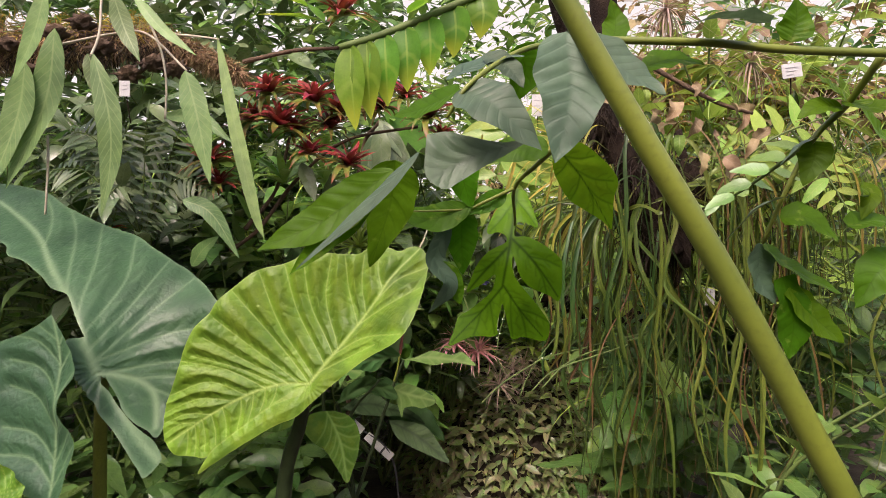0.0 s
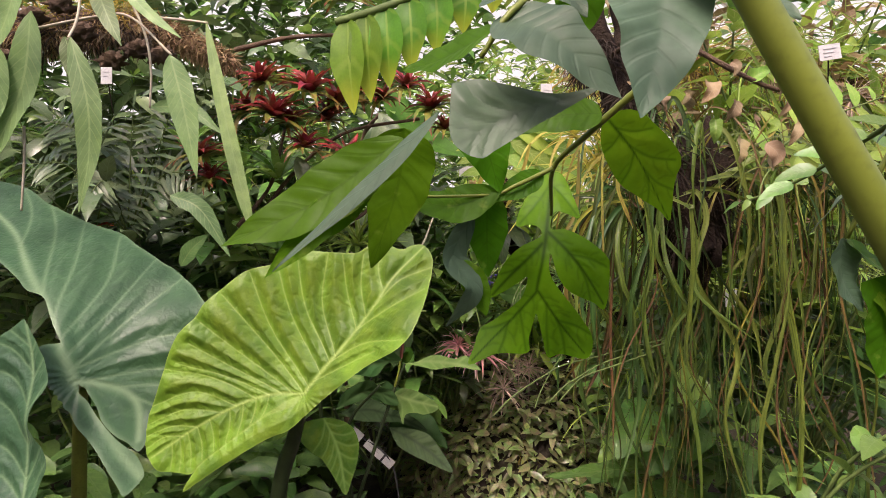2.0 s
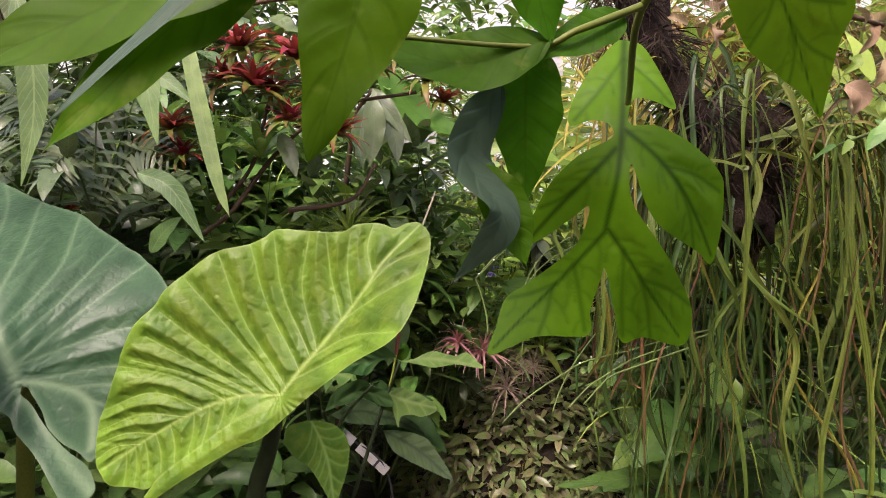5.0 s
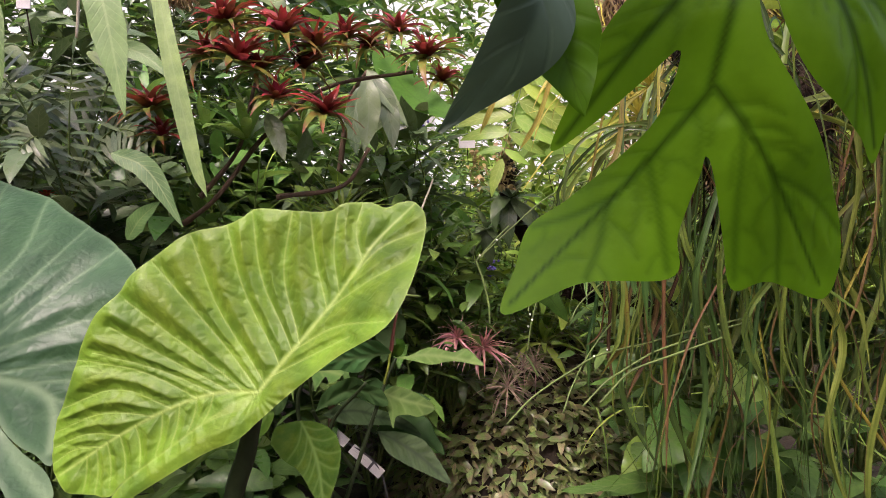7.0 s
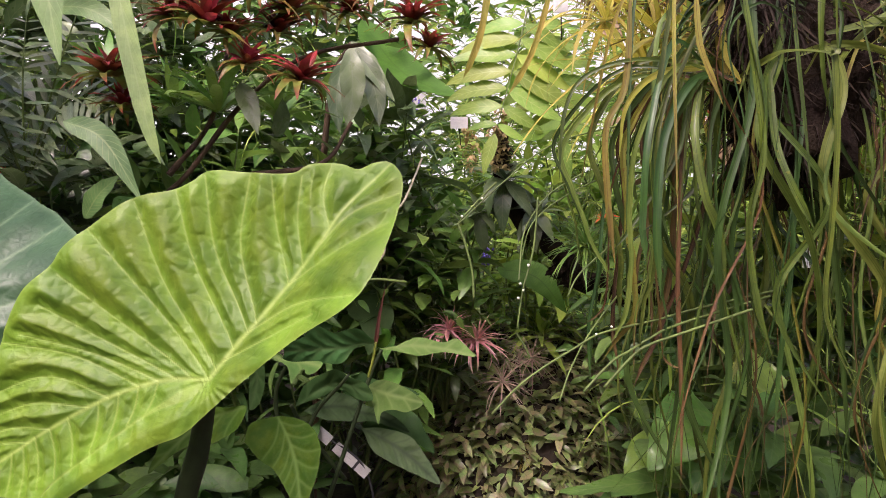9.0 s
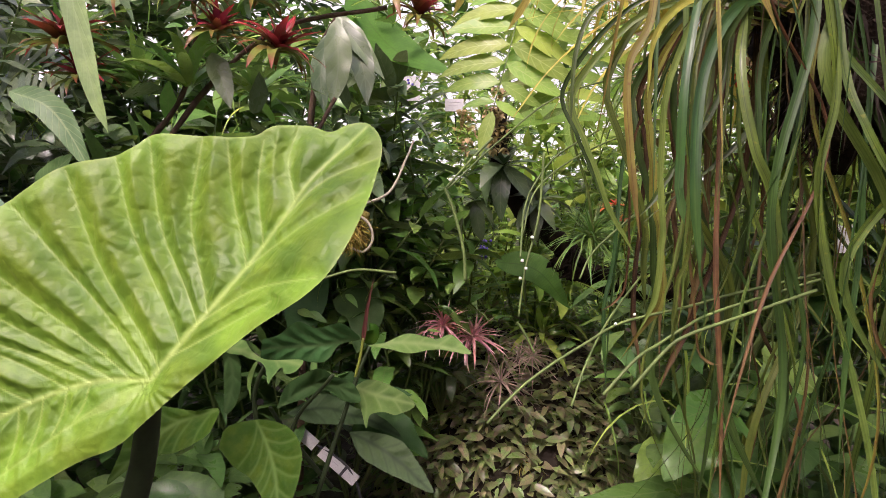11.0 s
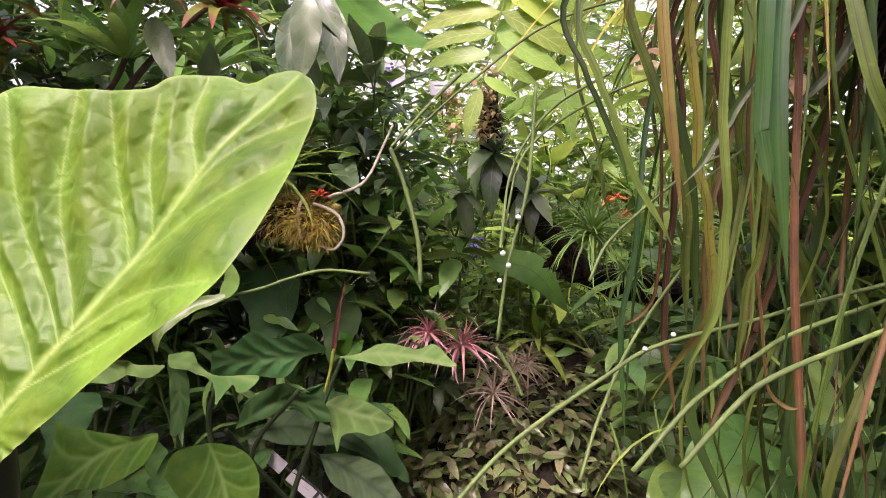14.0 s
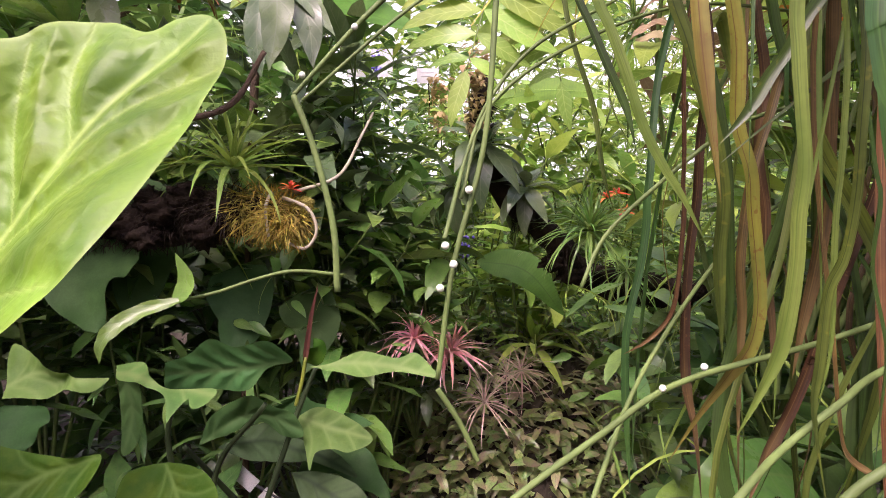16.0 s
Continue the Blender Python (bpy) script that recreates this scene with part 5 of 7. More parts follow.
for spine, w, kind in (
    ([(0.174, 1.22, 1.201), (0.181, 1.22, 1.183), (0.188, 1.22, 1.163), (0.195, 1.22, 1.141), (0.204, 1.22, 1.123), (0.214, 1.22, 1.107), (0.223, 1.22, 1.09)], 0.0108, "strap_light"),
    ([(0.173, 1.25, 1.214), (0.181, 1.25, 1.195), (0.189, 1.25, 1.176), (0.198, 1.25, 1.155), (0.203, 1.25, 1.135)], 0.0083, "strap_dark"),
    ([(0.211, 1.23, 1.206), (0.219, 1.23, 1.182), (0.224, 1.23, 1.163), (0.23, 1.23, 1.143), (0.234, 1.23, 1.122), (0.235, 1.23, 1.105), (0.233, 1.23, 1.084), (0.234, 1.23, 1.058), (0.235, 1.23, 1.038)], 0.0141, "strap"),
    ([(0.241, 1.235, 1.211), (0.244, 1.235, 1.184), (0.244, 1.235, 1.162), (0.244, 1.235, 1.144), (0.25, 1.235, 1.123), (0.251, 1.235, 1.105), (0.253, 1.235, 1.083), (0.254, 1.235, 1.06), (0.25, 1.235, 1.042), (0.241, 1.235, 1.03), (0.227, 1.235, 1.012), (0.212, 1.235, 0.989)], 0.0158, "strap_rust"),
    ([(0.22, 1.15, 1.173), (0.22, 1.15, 1.151), (0.221, 1.15, 1.132), (0.222, 1.15, 1.114), (0.22, 1.15, 1.098), (0.219, 1.15, 1.081), (0.215, 1.15, 1.058), (0.208, 1.15, 1.042), (0.2, 1.15, 1.027)], 0.0109, "strap_light"),
    ([(0.253, 1.29, 1.232), (0.256, 1.29, 1.214), (0.257, 1.29, 1.188), (0.252, 1.29, 1.148), (0.25, 1.29, 1.115), (0.246, 1.29, 1.086), (0.243, 1.29, 1.042), (0.244, 1.29, 1.011), (0.249, 1.29, 0.985), (0.253, 1.29, 0.941)], 0.0138, "strap_brown"),
    ([(0.3, 1.28, 1.228), (0.297, 1.28, 1.2), (0.291, 1.28, 1.18), (0.284, 1.28, 1.155), (0.277, 1.28, 1.133), (0.272, 1.28, 1.108), (0.269, 1.28, 1.077), (0.27, 1.28, 1.052), (0.268, 1.28, 1.008), (0.268, 1.28, 0.946)], 0.0117, "strap_brown"),
    ([(0.224, 1.12, 1.159), (0.224, 1.12, 1.145), (0.226, 1.12, 1.132), (0.228, 1.12, 1.119)], 0.0120, "strap_dark"),
    ([(0.256, 1.17, 1.182), (0.257, 1.17, 1.158), (0.255, 1.17, 1.129), (0.253, 1.17, 1.105), (0.249, 1.17, 1.085), (0.243, 1.17, 1.072), (0.24, 1.17, 1.047), (0.238, 1.17, 1.029), (0.243, 1.17, 0.995)], 0.0082, "strap"),
    ([(0.254, 1.2, 1.179), (0.248, 1.2, 1.168), (0.24, 1.2, 1.157), (0.232, 1.2, 1.144), (0.219, 1.2, 1.129)], 0.0094, "strap"),
    ([(0.256, 1.18, 1.184), (0.257, 1.18, 1.172), (0.257, 1.18, 1.149), (0.255, 1.18, 1.119), (0.253, 1.18, 1.101), (0.252, 1.18, 1.08), (0.251, 1.18, 1.051), (0.245, 1.18, 1.024)], 0.0043, "strap_light"),
    ([(0.32, 1.28, 1.228), (0.319, 1.28, 1.185), (0.318, 1.28, 1.163), (0.317, 1.28, 1.136), (0.315, 1.28, 1.108), (0.31, 1.28, 1.077), (0.302, 1.28, 1.043), (0.297, 1.28, 1.016)], 0.0184, "strap_brown"),
    ([(0.298, 1.26, 1.041), (0.295, 1.26, 1.032), (0.285, 1.26, 1.008), (0.271, 1.26, 0.981), (0.261, 1.26, 0.955)], 0.0149, "strap_brown"),
    ([(0.279, 1.22, 1.04), (0.281, 1.22, 1.015), (0.284, 1.22, 0.998), (0.295, 1.22, 0.989), (0.304, 1.22, 0.988)], 0.0095, "strap_brown"),
    ([(0.226, 1.25, 1.128), (0.226, 1.25, 1.106), (0.223, 1.25, 1.072), (0.219, 1.25, 1.055), (0.208, 1.25, 1.043), (0.196, 1.25, 1.036)], 0.0068, "strap_brown"),
    ([(0.235, 1.32, 1.13), (0.233, 1.32, 1.102), (0.229, 1.32, 1.075), (0.221, 1.32, 1.038), (0.22, 1.32, 1.008), (0.221, 1.32, 0.976), (0.223, 1.32, 0.936)], 0.0085, "strap_dark"),
    ([(0.227, 1.3, 1.084), (0.225, 1.3, 1.07), (0.221, 1.3, 1.031), (0.218, 1.3, 0.994), (0.217, 1.3, 0.956)], 0.0067, "strap_dark"),
    ([(0.251, 1.2, 1.087), (0.249, 1.2, 1.075), (0.244, 1.2, 1.061), (0.242, 1.2, 1.038), (0.241, 1.2, 1.013)], 0.0031, "strap_light"),
    ([(0.239, 1.27, 1.223), (0.242, 1.27, 1.199), (0.251, 1.27, 1.165), (0.256, 1.27, 1.131), (0.257, 1.27, 1.107), (0.257, 1.27, 1.077), (0.258, 1.27, 1.053), (0.256, 1.27, 1.031)], 0.0138, "strap_dark"),
    ([(0.288, 1.3, 1.236), (0.29, 1.3, 1.218), (0.294, 1.3, 1.184), (0.29, 1.3, 1.143), (0.294, 1.3, 1.109), (0.294, 1.3, 1.076), (0.298, 1.3, 1.04), (0.296, 1.3, 1.008)], 0.0133, "strap_brown"),
    ([(0.266, 1.18, 1.127), (0.269, 1.18, 1.106), (0.266, 1.18, 1.08), (0.271, 1.18, 1.051), (0.269, 1.18, 1.026), (0.266, 1.18, 0.995)], 0.0074, "strap_dark"),
    ([(0.324, 1.3, 1.237), (0.326, 1.3, 1.207), (0.328, 1.3, 1.18), (0.324, 1.3, 1.15), (0.322, 1.3, 1.116), (0.322, 1.3, 1.083), (0.324, 1.3, 1.049)], 0.0115, "strap"),
    ([(0.179, 1.3, 1.236), (0.184, 1.3, 1.206), (0.196, 1.3, 1.167), (0.201, 1.3, 1.132), (0.207, 1.3, 1.109)], 0.0053, "strap"),
    ([(0.312, 1.1, 1.406), (0.329, 1.1, 1.29), (0.335, 1.1, 1.218), (0.321, 1.1, 1.151), (0.33, 1.1, 1.074), (0.347, 1.1, 1.018)], 0.013, "strap"),
    ([(0.391, 1.08, 1.312), (0.394, 1.08, 1.231), (0.389, 1.08, 1.151), (0.384, 1.08, 1.065), (0.417, 1.08, 0.99)], 0.016, "strap"),
    ([(0.309, 1.18, 1.318), (0.271, 1.18, 1.255), (0.262, 1.18, 1.186), (0.278, 1.18, 1.123)], 0.014, "strap_dark"),
    ([(0.337, 1.2, 1.402), (0.344, 1.2, 1.337), (0.37, 1.2, 1.317)], 0.018, "strap_yellow"),
    ([(0.29, 1.15, 1.403), (0.293, 1.15, 1.357), (0.298, 1.15, 1.335), (0.32, 1.15, 1.281)], 0.012, "strap_rust"),
    ([(0.31, 1.1, 1.38), (0.327, 1.1, 1.319), (0.337, 1.1, 1.259), (0.33, 1.1, 1.199), (0.323, 1.1, 1.15), (0.324, 1.1, 1.077), (0.345, 1.1, 1.019)], 0.015, "strap"),
    ([(0.397, 1.1, 1.323), (0.408, 1.1, 1.259), (0.405, 1.1, 1.199), (0.4, 1.1, 1.152), (0.403, 1.1, 1.056), (0.438, 1.1, 0.98)], 0.014, "strap"),
    ([(0.34, 1.2, 1.334), (0.295, 1.18, 1.31), (0.26, 1.16, 1.246), (0.249, 1.15, 1.156), (0.254, 1.15, 1.073)], 0.017, "strap_dark"),
    ([(0.319, 1.2, 1.325), (0.298, 1.17, 1.26), (0.305, 1.16, 1.187), (0.321, 1.16, 1.142), (0.328, 1.16, 1.049)], 0.015, "strap"),
    ([(0.347, 1.2, 1.322), (0.319, 1.18, 1.262), (0.313, 1.17, 1.189), (0.303, 1.17, 1.095)], 0.013, "strap_dark"),
    ([(0.33, 1.18, 1.417), (0.335, 1.18, 1.347), (0.355, 1.18, 1.313)], 0.017, "strap_yellow"),
    ([(0.331, 1.2, 1.337), (0.262, 1.18, 1.324), (0.219, 1.16, 1.283), (0.208, 1.15, 1.221)], 0.014, "strap_yellow"),
    ([(0.337, 1.22, 1.341), (0.248, 1.2, 1.346), (0.186, 1.2, 1.327), (0.161, 1.2, 1.284), (0.155, 1.2, 1.204)], 0.008, "strap"),
    ([(0.237, 1.2, 1.426), (0.231, 1.2, 1.318), (0.209, 1.2, 1.266), (0.211, 1.2, 1.186), (0.22, 1.2, 1.106)], 0.013, "strap_rust"),
    ([(0.369, 1.15, 1.318), (0.37, 1.14, 1.243), (0.381, 1.13, 1.196), (0.407, 1.13, 1.146)], 0.014, "strap"),
    ([(0.155, 1.25, 1.449), (0.138, 1.25, 1.389), (0.125, 1.25, 1.356), (0.102, 1.25, 1.317)], 0.014, "strap_yellow"),
    ([(0.35, 1.22, 1.338), (0.366, 1.2, 1.236), (0.353, 1.2, 1.131), (0.366, 1.2, 1.019)], 0.015, "strap_dark"),
    ([(0.415, 1.18, 1.19), (0.41, 1.18, 1.094), (0.398, 1.18, 0.998), (0.392, 1.18, 0.902)], 0.010, "strap_dark"),
    ([(0.303, 1.22, 1.194), (0.3, 1.22, 1.08), (0.305, 1.22, 0.952), (0.304, 1.22, 0.837)], 0.012, "strap_brown"),
    ([(0.341, 1.2, 1.081), (0.36, 1.2, 1.007), (0.366, 1.2, 0.963)], 0.013, "strap"),
    ([(0.086, 1.3, 1.499), (0.071, 1.3, 1.41), (0.049, 1.3, 1.351)], 0.018, "strap_yellow"),
):
    blade("frond", strap, hang(spine), w * (0.42 if kind == "strap_brown" else 0.55), "strap", (r2.uniform(-0.4, 0.6), -1, 0.1), kind, nv=44, nu=4, fold=0.3, wave=0.012, waves=5.0, twist=r2.uniform(-0.5, 0.6), seed=r2.uniform(0, 6))

for k in range(170):
    a = CORE + Vector((r2.uniform(-0.06, 0.3) + (0.15 if k > 110 else 0.0), r2.uniform(-0.02, 0.12), r2.uniform(-0.05, 0.05)))
    turn, reach, fall = r2.uniform(0, 6.283), r2.uniform(0.1, 0.32), r2.uniform(0.05, 0.3)
    out = Vector((math.cos(turn) * reach, max(math.sin(turn) * reach * 0.5, 1.13 - a.y), 0))
    pts = [a, a + out * 0.4 + Vector((0, 0, r2.uniform(0.02, 0.10))), a + out * 0.8 + Vector((0, 0, r2.uniform(-0.02, 0.06))), a + out + Vector((r2.uniform(-0.03, 0.03), 0, -fall))]
    blade("frond", strap, pts, r2.choice((0.0022, 0.003, 0.004, 0.006)), "strap", (r2.uniform(-0.6, 0.6), -0.6, 0.8), r2.choice(("strap_light", "strap_light", "strap", "strap", "strap_rust", "strap_dark", "strap_yellow" if fall < 0.12 else "strap")), nv=20, nu=2, fold=0.3, twist=r2.uniform(-1.5, 1.5))

YELLOW = Pool("leaf", "strap_yellow", 0.07, "taper", (0.6, 1.1, 1.6), fold=0.3, nv=12)
for q, size in (((0.383, 1.5, 1.474), 0.26), ((0.306, 1.55, 1.52), 0.22), ((0.36, 1.5, 1.42), 0.2)):
    rosette("strap_bromeliad", q, YELLOW, 26, size, "bromeliad with long arching yellow-green strap leaves", "bromeliad", "yellow bromeliads", (0, -0.3), (15, 110))

# ---- thin green climbing vines across the view ----
liana = thing("green_liana", (0.441, 1.27, 1.075), "thin green liana with small round white berries", "vine")
for spine, r0, r1 in (
    ([(0.441, 1.27, 1.075), (0.334, 1.25, 1.054), (0.283, 1.24, 1.042), (0.211, 1.22, 1.029), (0.171, 1.2, 1.013), (0.132, 1.18, 0.995), (0.103, 1.17, 0.976), (0.074, 1.15, 0.953)], 0.0016, 0.0012),
    ([(0.347, 1.3, 1.249), (0.343, 1.3, 1.218), (0.334, 1.3, 1.182), (0.324, 1.3, 1.167), (0.309, 1.3, 1.168), (0.263, 1.28, 1.151), (0.217, 1.27, 1.117), (0.19, 1.26, 1.093), (0.176, 1.25, 1.069)], 0.0016, 0.0010),
    ([(0.422, 1.35, 1.15), (0.345, 1.33, 1.129), (0.276, 1.3, 1.091), (0.209, 1.25, 1.033), (0.17, 1.2, 0.993), (0.152, 1.18, 0.959)], 0.0014, 0.0010),
    ([(0.087, 1.24, 1.209), (0.066, 1.24, 1.188), (0.04, 1.24, 1.159)], 0.0014, 0.0010),
    ([(0.04, 1.24, 1.159), (0.049, 1.24, 1.135), (0.058, 1.24, 1.099), (0.06, 1.24, 1.068)], 0.0014, 0.0016),
    ([(0.129, 1.19, 1.187), (0.126, 1.19, 1.144), (0.122, 1.19, 1.118), (0.112, 1.19, 1.081), (0.106, 1.19, 1.038)], 0.0012, 0.0010),
    ([(0.209, 1.3, 1.229), (0.162, 1.29, 1.2), (0.136, 1.28, 1.169), (0.123, 1.27, 1.14), (0.109, 1.2, 1.092)], 0.0011, 0.0010),
    ([(0.106, 1.2, 1.032), (0.115, 1.2, 1.018), (0.122, 1.2, 1.003)], 0.0012, 0.0010),
    ([(0.421, 1.24, 1.071), (0.294, 1.2, 1.042), (0.253, 1.18, 1.029), (0.226, 1.17, 1.016), (0.2, 1.15, 1.007), (0.169, 1.14, 0.979)], 0.0015, 0.0014),
    ([(0.359, 1.16, 1.064), (0.281, 1.14, 1.043), (0.23, 1.12, 1.031), (0.212, 1.12, 1.018), (0.185, 1.12, 0.988)], 0.0015, 0.0014),
    ([(0.315, 1.3, 1.296), (0.237, 1.29, 1.285), (0.158, 1.28, 1.259), (0.095, 1.26, 1.209), (0.042, 1.25, 1.159)], 0.0010, 0.0009),
    ([(0.33, 1.32, 1.23), (0.251, 1.3, 1.226), (0.183, 1.28, 1.198), (0.134, 1.26, 1.16), (0.118, 1.25, 1.112)], 0.0010, 0.0009),
):
    tube("stem", liana, spine, r0, r1, "twig", n=40, seg=8)
for q in ((0.109, 1.187, 1.089), (0.112, 1.185, 1.082), (0.107, 1.187, 1.073), (0.118, 1.187, 1.11), (0.045, 1.235, 1.167), (0.069, 1.235, 1.189), (0.22, 1.215, 1.037), (0.202, 1.215, 1.028)):
    blob("berry", liana, q, (0.0016, 0.0016, 0.0016), "berry", 0.05, 3.0, 2)

# ---- bird's-nest anthurium below the big leaf ----
nest = thing("anthurium_plant", (-0.325, 2.2, 0.319), "broad-leaved anthurium with leathery dark green wavy leaves", "plant")
plate("leaf", nest, (-0.265, 2.03, 0.883), [(-0.103, 0.005), (-0.066, 0.016), (-0.021, 0.047), (0.02, 0.031), (0.076, 0.044), (0.104, 0.027), (0.119, 0.004), (0.07, -0.012), (0.035, -0.05), (-0.025, -0.05), (-0.106, -0.049), (-0.11, -0.022)],
      [(0.121, 0.004), (0.02, -0.012), (-0.106, -0.018)], (0, 0.35), "phil", 5)
plate("leaf", nest, (-0.359, 2, 0.841), [(-0.102, 0.039), (-0.063, 0.041), (-0.036, 0.024), (0.007, 0.003), (0.085, 0.003), (0.077, -0.017), (0.055, -0.022), (0.042, -0.011), (0.026, -0.032), (0.021, -0.04), (0.001, -0.005), (-0.044, 0.01), (-0.087, 0.018)],
      [(-0.097, 0.028), (-0.037, 0.016), (0.083, -0.005)], (0, -0.9), "phil_pale", 4)
plate("leaf", nest, (-0.461, 2.08, 0.776), [(-0.014, 0.086), (0.02, 0.069), (0.023, -0.002), (0.007, -0.058), (-0.018, -0.075), (-0.019, -0.024)],
      [(-0.005, 0.08), (0.003, 0.009), (-0.016, -0.069)], (0, 0.2), "phil", 3)
plate("leaf", nest, (-0.523, 1.95, 0.876), [(-0.06, -0.026), (-0.087, 0.025), (-0.086, 0.051), (-0.047, 0.037), (0.016, 0.008), (0.083, 0.001), (0.094, -0.002), (0.075, -0.019), (0.036, -0.014), (0.001, -0.03), (-0.033, -0.026)],
      [(-0.071, -0.014), (-0.021, 0.008), (0.089, -0.002)], (0, -0.9), "phil_pale", 4)
plate("leaf", nest, (-0.27, 2.22, 0.722), [(-0.125, -0.053), (-0.094, 0.013), (-0.007, 0.063), (0.037, 0.037), (0.083, 0.018), (0.101, -0.028), (0.056, -0.028), (0.011, -0.001), (-0.063, -0.027)],
      [(-0.125, -0.053), (-0.011, 0.018), (0.098, -0.015)], (0, 0.3), "phil", 3)
plate("leaf", nest, (-0.124, 2.25, 0.679), [(-0.073, 0.036), (-0.032, 0.053), (0.032, 0.04), (0.098, 0.001), (0.052, -0.022), (0.016, -0.018), (-0.02, -0.022), (-0.027, -0.049), (-0.045, -0.013)],
      [(-0.067, 0.036), (-0.001, 0.016), (0.092, 0.001)], (0, -0.9), "phil_pale", 3)
plate("leaf", nest, (-0.216, 2.35, 0.608), [(-0.184, 0.014), (-0.087, 0.057), (0.023, 0.025), (0.101, -0.005), (0.147, -0.04), (0.088, -0.028), (0.013, -0.01), (-0.105, -0.01)],
      [(-0.184, 0.014), (-0.036, 0.02), (0.144, -0.038)], (0, -0.8), "phil_grey", 5)
plate("leaf", nest, (-0.081, 2.23, 0.533), [(-0.128, 0.061), (-0.055, 0.057), (0.017, 0.042), (0.06, -0.001), (0.088, -0.035), (0.102, -0.063), (0.035, -0.044), (-0.035, -0.02), (-0.094, 0.011)],
      [(-0.127, 0.059), (-0.009, 0.008), (0.099, -0.061)], (0.1, -0.7), "phil_grey", 6)
plate("leaf", nest, (-0.369, 2.05, 0.584), [(-0.123, 0.035), (-0.111, 0.076), (-0.021, 0.09), (0.047, 0.072), (0.08, 0.032), (0.082, -0.021), (0.07, -0.066), (0.055, -0.102), (0.023, -0.075), (-0.033, -0.024), (-0.076, -0.003)],
      [(-0.045, 0.086), (0.012, 0.007), (0.055, -0.099)], (0.1, -0.8), "phil_light", 6)
plate("leaf", nest, (-0.556, 1.92, 0.698), [(-0.084, 0.072), (-0.031, 0.057), (0.069, 0.045), (0.109, 0.047), (0.105, 0.013), (0.086, -0.007), (0.034, -0.03), (-0.015, -0.033), (-0.052, -0.059), (-0.074, -0.073), (-0.069, -0.031), (-0.071, 0.019)],
      [(0.106, 0.044), (0.008, 0.012), (-0.071, -0.069)], (-0.1, -0.8), "phil_light", 6)
plate("leaf", nest, (-0.007, 2.15, 0.854), [(-0.137, -0.001), (-0.093, 0.003), (-0.033, 0.025), (0.036, 0.012), (0.075, 0.022), (0.109, -0.003), (0.121, -0.02), (0.037, -0.012), (-0.029, -0.019), (-0.085, -0.011)],
      [(-0.136, -0.003), (-0.02, 0.003), (0.12, -0.018)], (0, -0.9), "phil_pale", 6)
for spine, w, face, kind in (
    ([(-0.158, 2.22, 0.847), (-0.132, 2.2, 0.881), (-0.142, 2.2, 0.903)], 0.04, (0.3, -0.9, 0.2), "phil_light"),
    ([(-0.726, 2.2, 0.767), (-0.731, 2.15, 0.708), (-0.734, 2.1, 0.642)], 0.12, (0, -0.8, 0.5), "phil"),
    ([(-0.217, 2.45, 0.575), (-0.102, 2.4, 0.578), (0.005, 2.35, 0.499)], 0.13, (0.1, -0.6, 0.8), "phil"),
    ([(-0.304, 2.5, 0.685), (-0.183, 2.45, 0.665), (-0.04, 2.4, 0.667)], 0.1, (0, -0.5, 0.8), "phil"),
):
    blade("leaf", nest, spine, w, "heart", face, kind, nv=30, nu=10, fold=0.14, wave=0.06, waves=rng.uniform(1.8, 3.2), seed=rng.uniform(0, 6))
for spine in ([(-0.325, 2.2, 0.319), (-0.347, 2.2, 0.611), (-0.228, 2.15, 0.78)], [(-0.325, 2.2, 0.319), (-0.196, 2.25, 0.712), (-0.149, 2.26, 0.831)], [(-0.325, 2.2, 0.319), (-0.439, 2.2, 0.67), (-0.383, 2.15, 0.843)], [(-0.268, 2.35, 0.416), (-0.368, 2.25, 0.60), (-0.383, 2.14, 0.70)]):
    tube("petiole", nest, spine, 0.007, 0.005, "stem_dark")
for spine, w, face in (
    ([(-0.504, 2.45, 1.228), (-0.578, 2.4, 1.089), (-0.587, 2.35, 0.907)], 0.22, (0.2, -0.9, 0.3)), ([(-0.605, 2.3, 1.114), (-0.639, 2.25, 1.017), (-0.587, 2.2, 0.915)], 0.2, (-0.1, -0.9, 0.3)),
    ([(-0.396, 2.5, 1.045), (-0.367, 2.45, 0.92), (-0.391, 2.4, 0.818)], 0.16, (0.1, -0.9, 0.3)), ([(-0.238, 2.5, 0.972), (-0.185, 2.45, 0.891), (-0.203, 2.4, 0.789)], 0.14, (0.1, -0.9, 0.3)),
):
    blade("leaf", nest, spine, w, "heart", face, "phil", nv=18, nu=8, fold=0.12, wave=0.05, waves=2.0, seed=rng.uniform(0, 6))
trail = thing("trailing_cactus", (-0.015, 2.05, 1.046), "trailing plant with flat narrow green stems", "plant")
tube("stem", trail, [(-0.067, 2.1, 1.037), (-0.154, 2.07, 1.046), (-0.22, 2.05, 1.031), (-0.273, 2.02, 1.012), (-0.325, 2.0, 1.0)], 0.0035, 0.003, "twig")
blade("flat_stem", trail, [(-0.315, 2.0, 1.003), (-0.385, 1.98, 0.983), (-0.423, 1.96, 0.957), (-0.441, 1.95, 0.93), (-0.443, 1.95, 0.9)], 0.03, "lance", (0.2, -0.8, 0.5), "mid", nv=26, nu=4, wave=0.06, waves=5, fold=0.3)
blade("flat_stem", trail, [(-0.343, 2.0, 0.994), (-0.316, 1.99, 1.032), (-0.331, 1.98, 1.081)], 0.036, "lance", (-0.3, -1, 0.1), "mid", nv=16, nu=4)
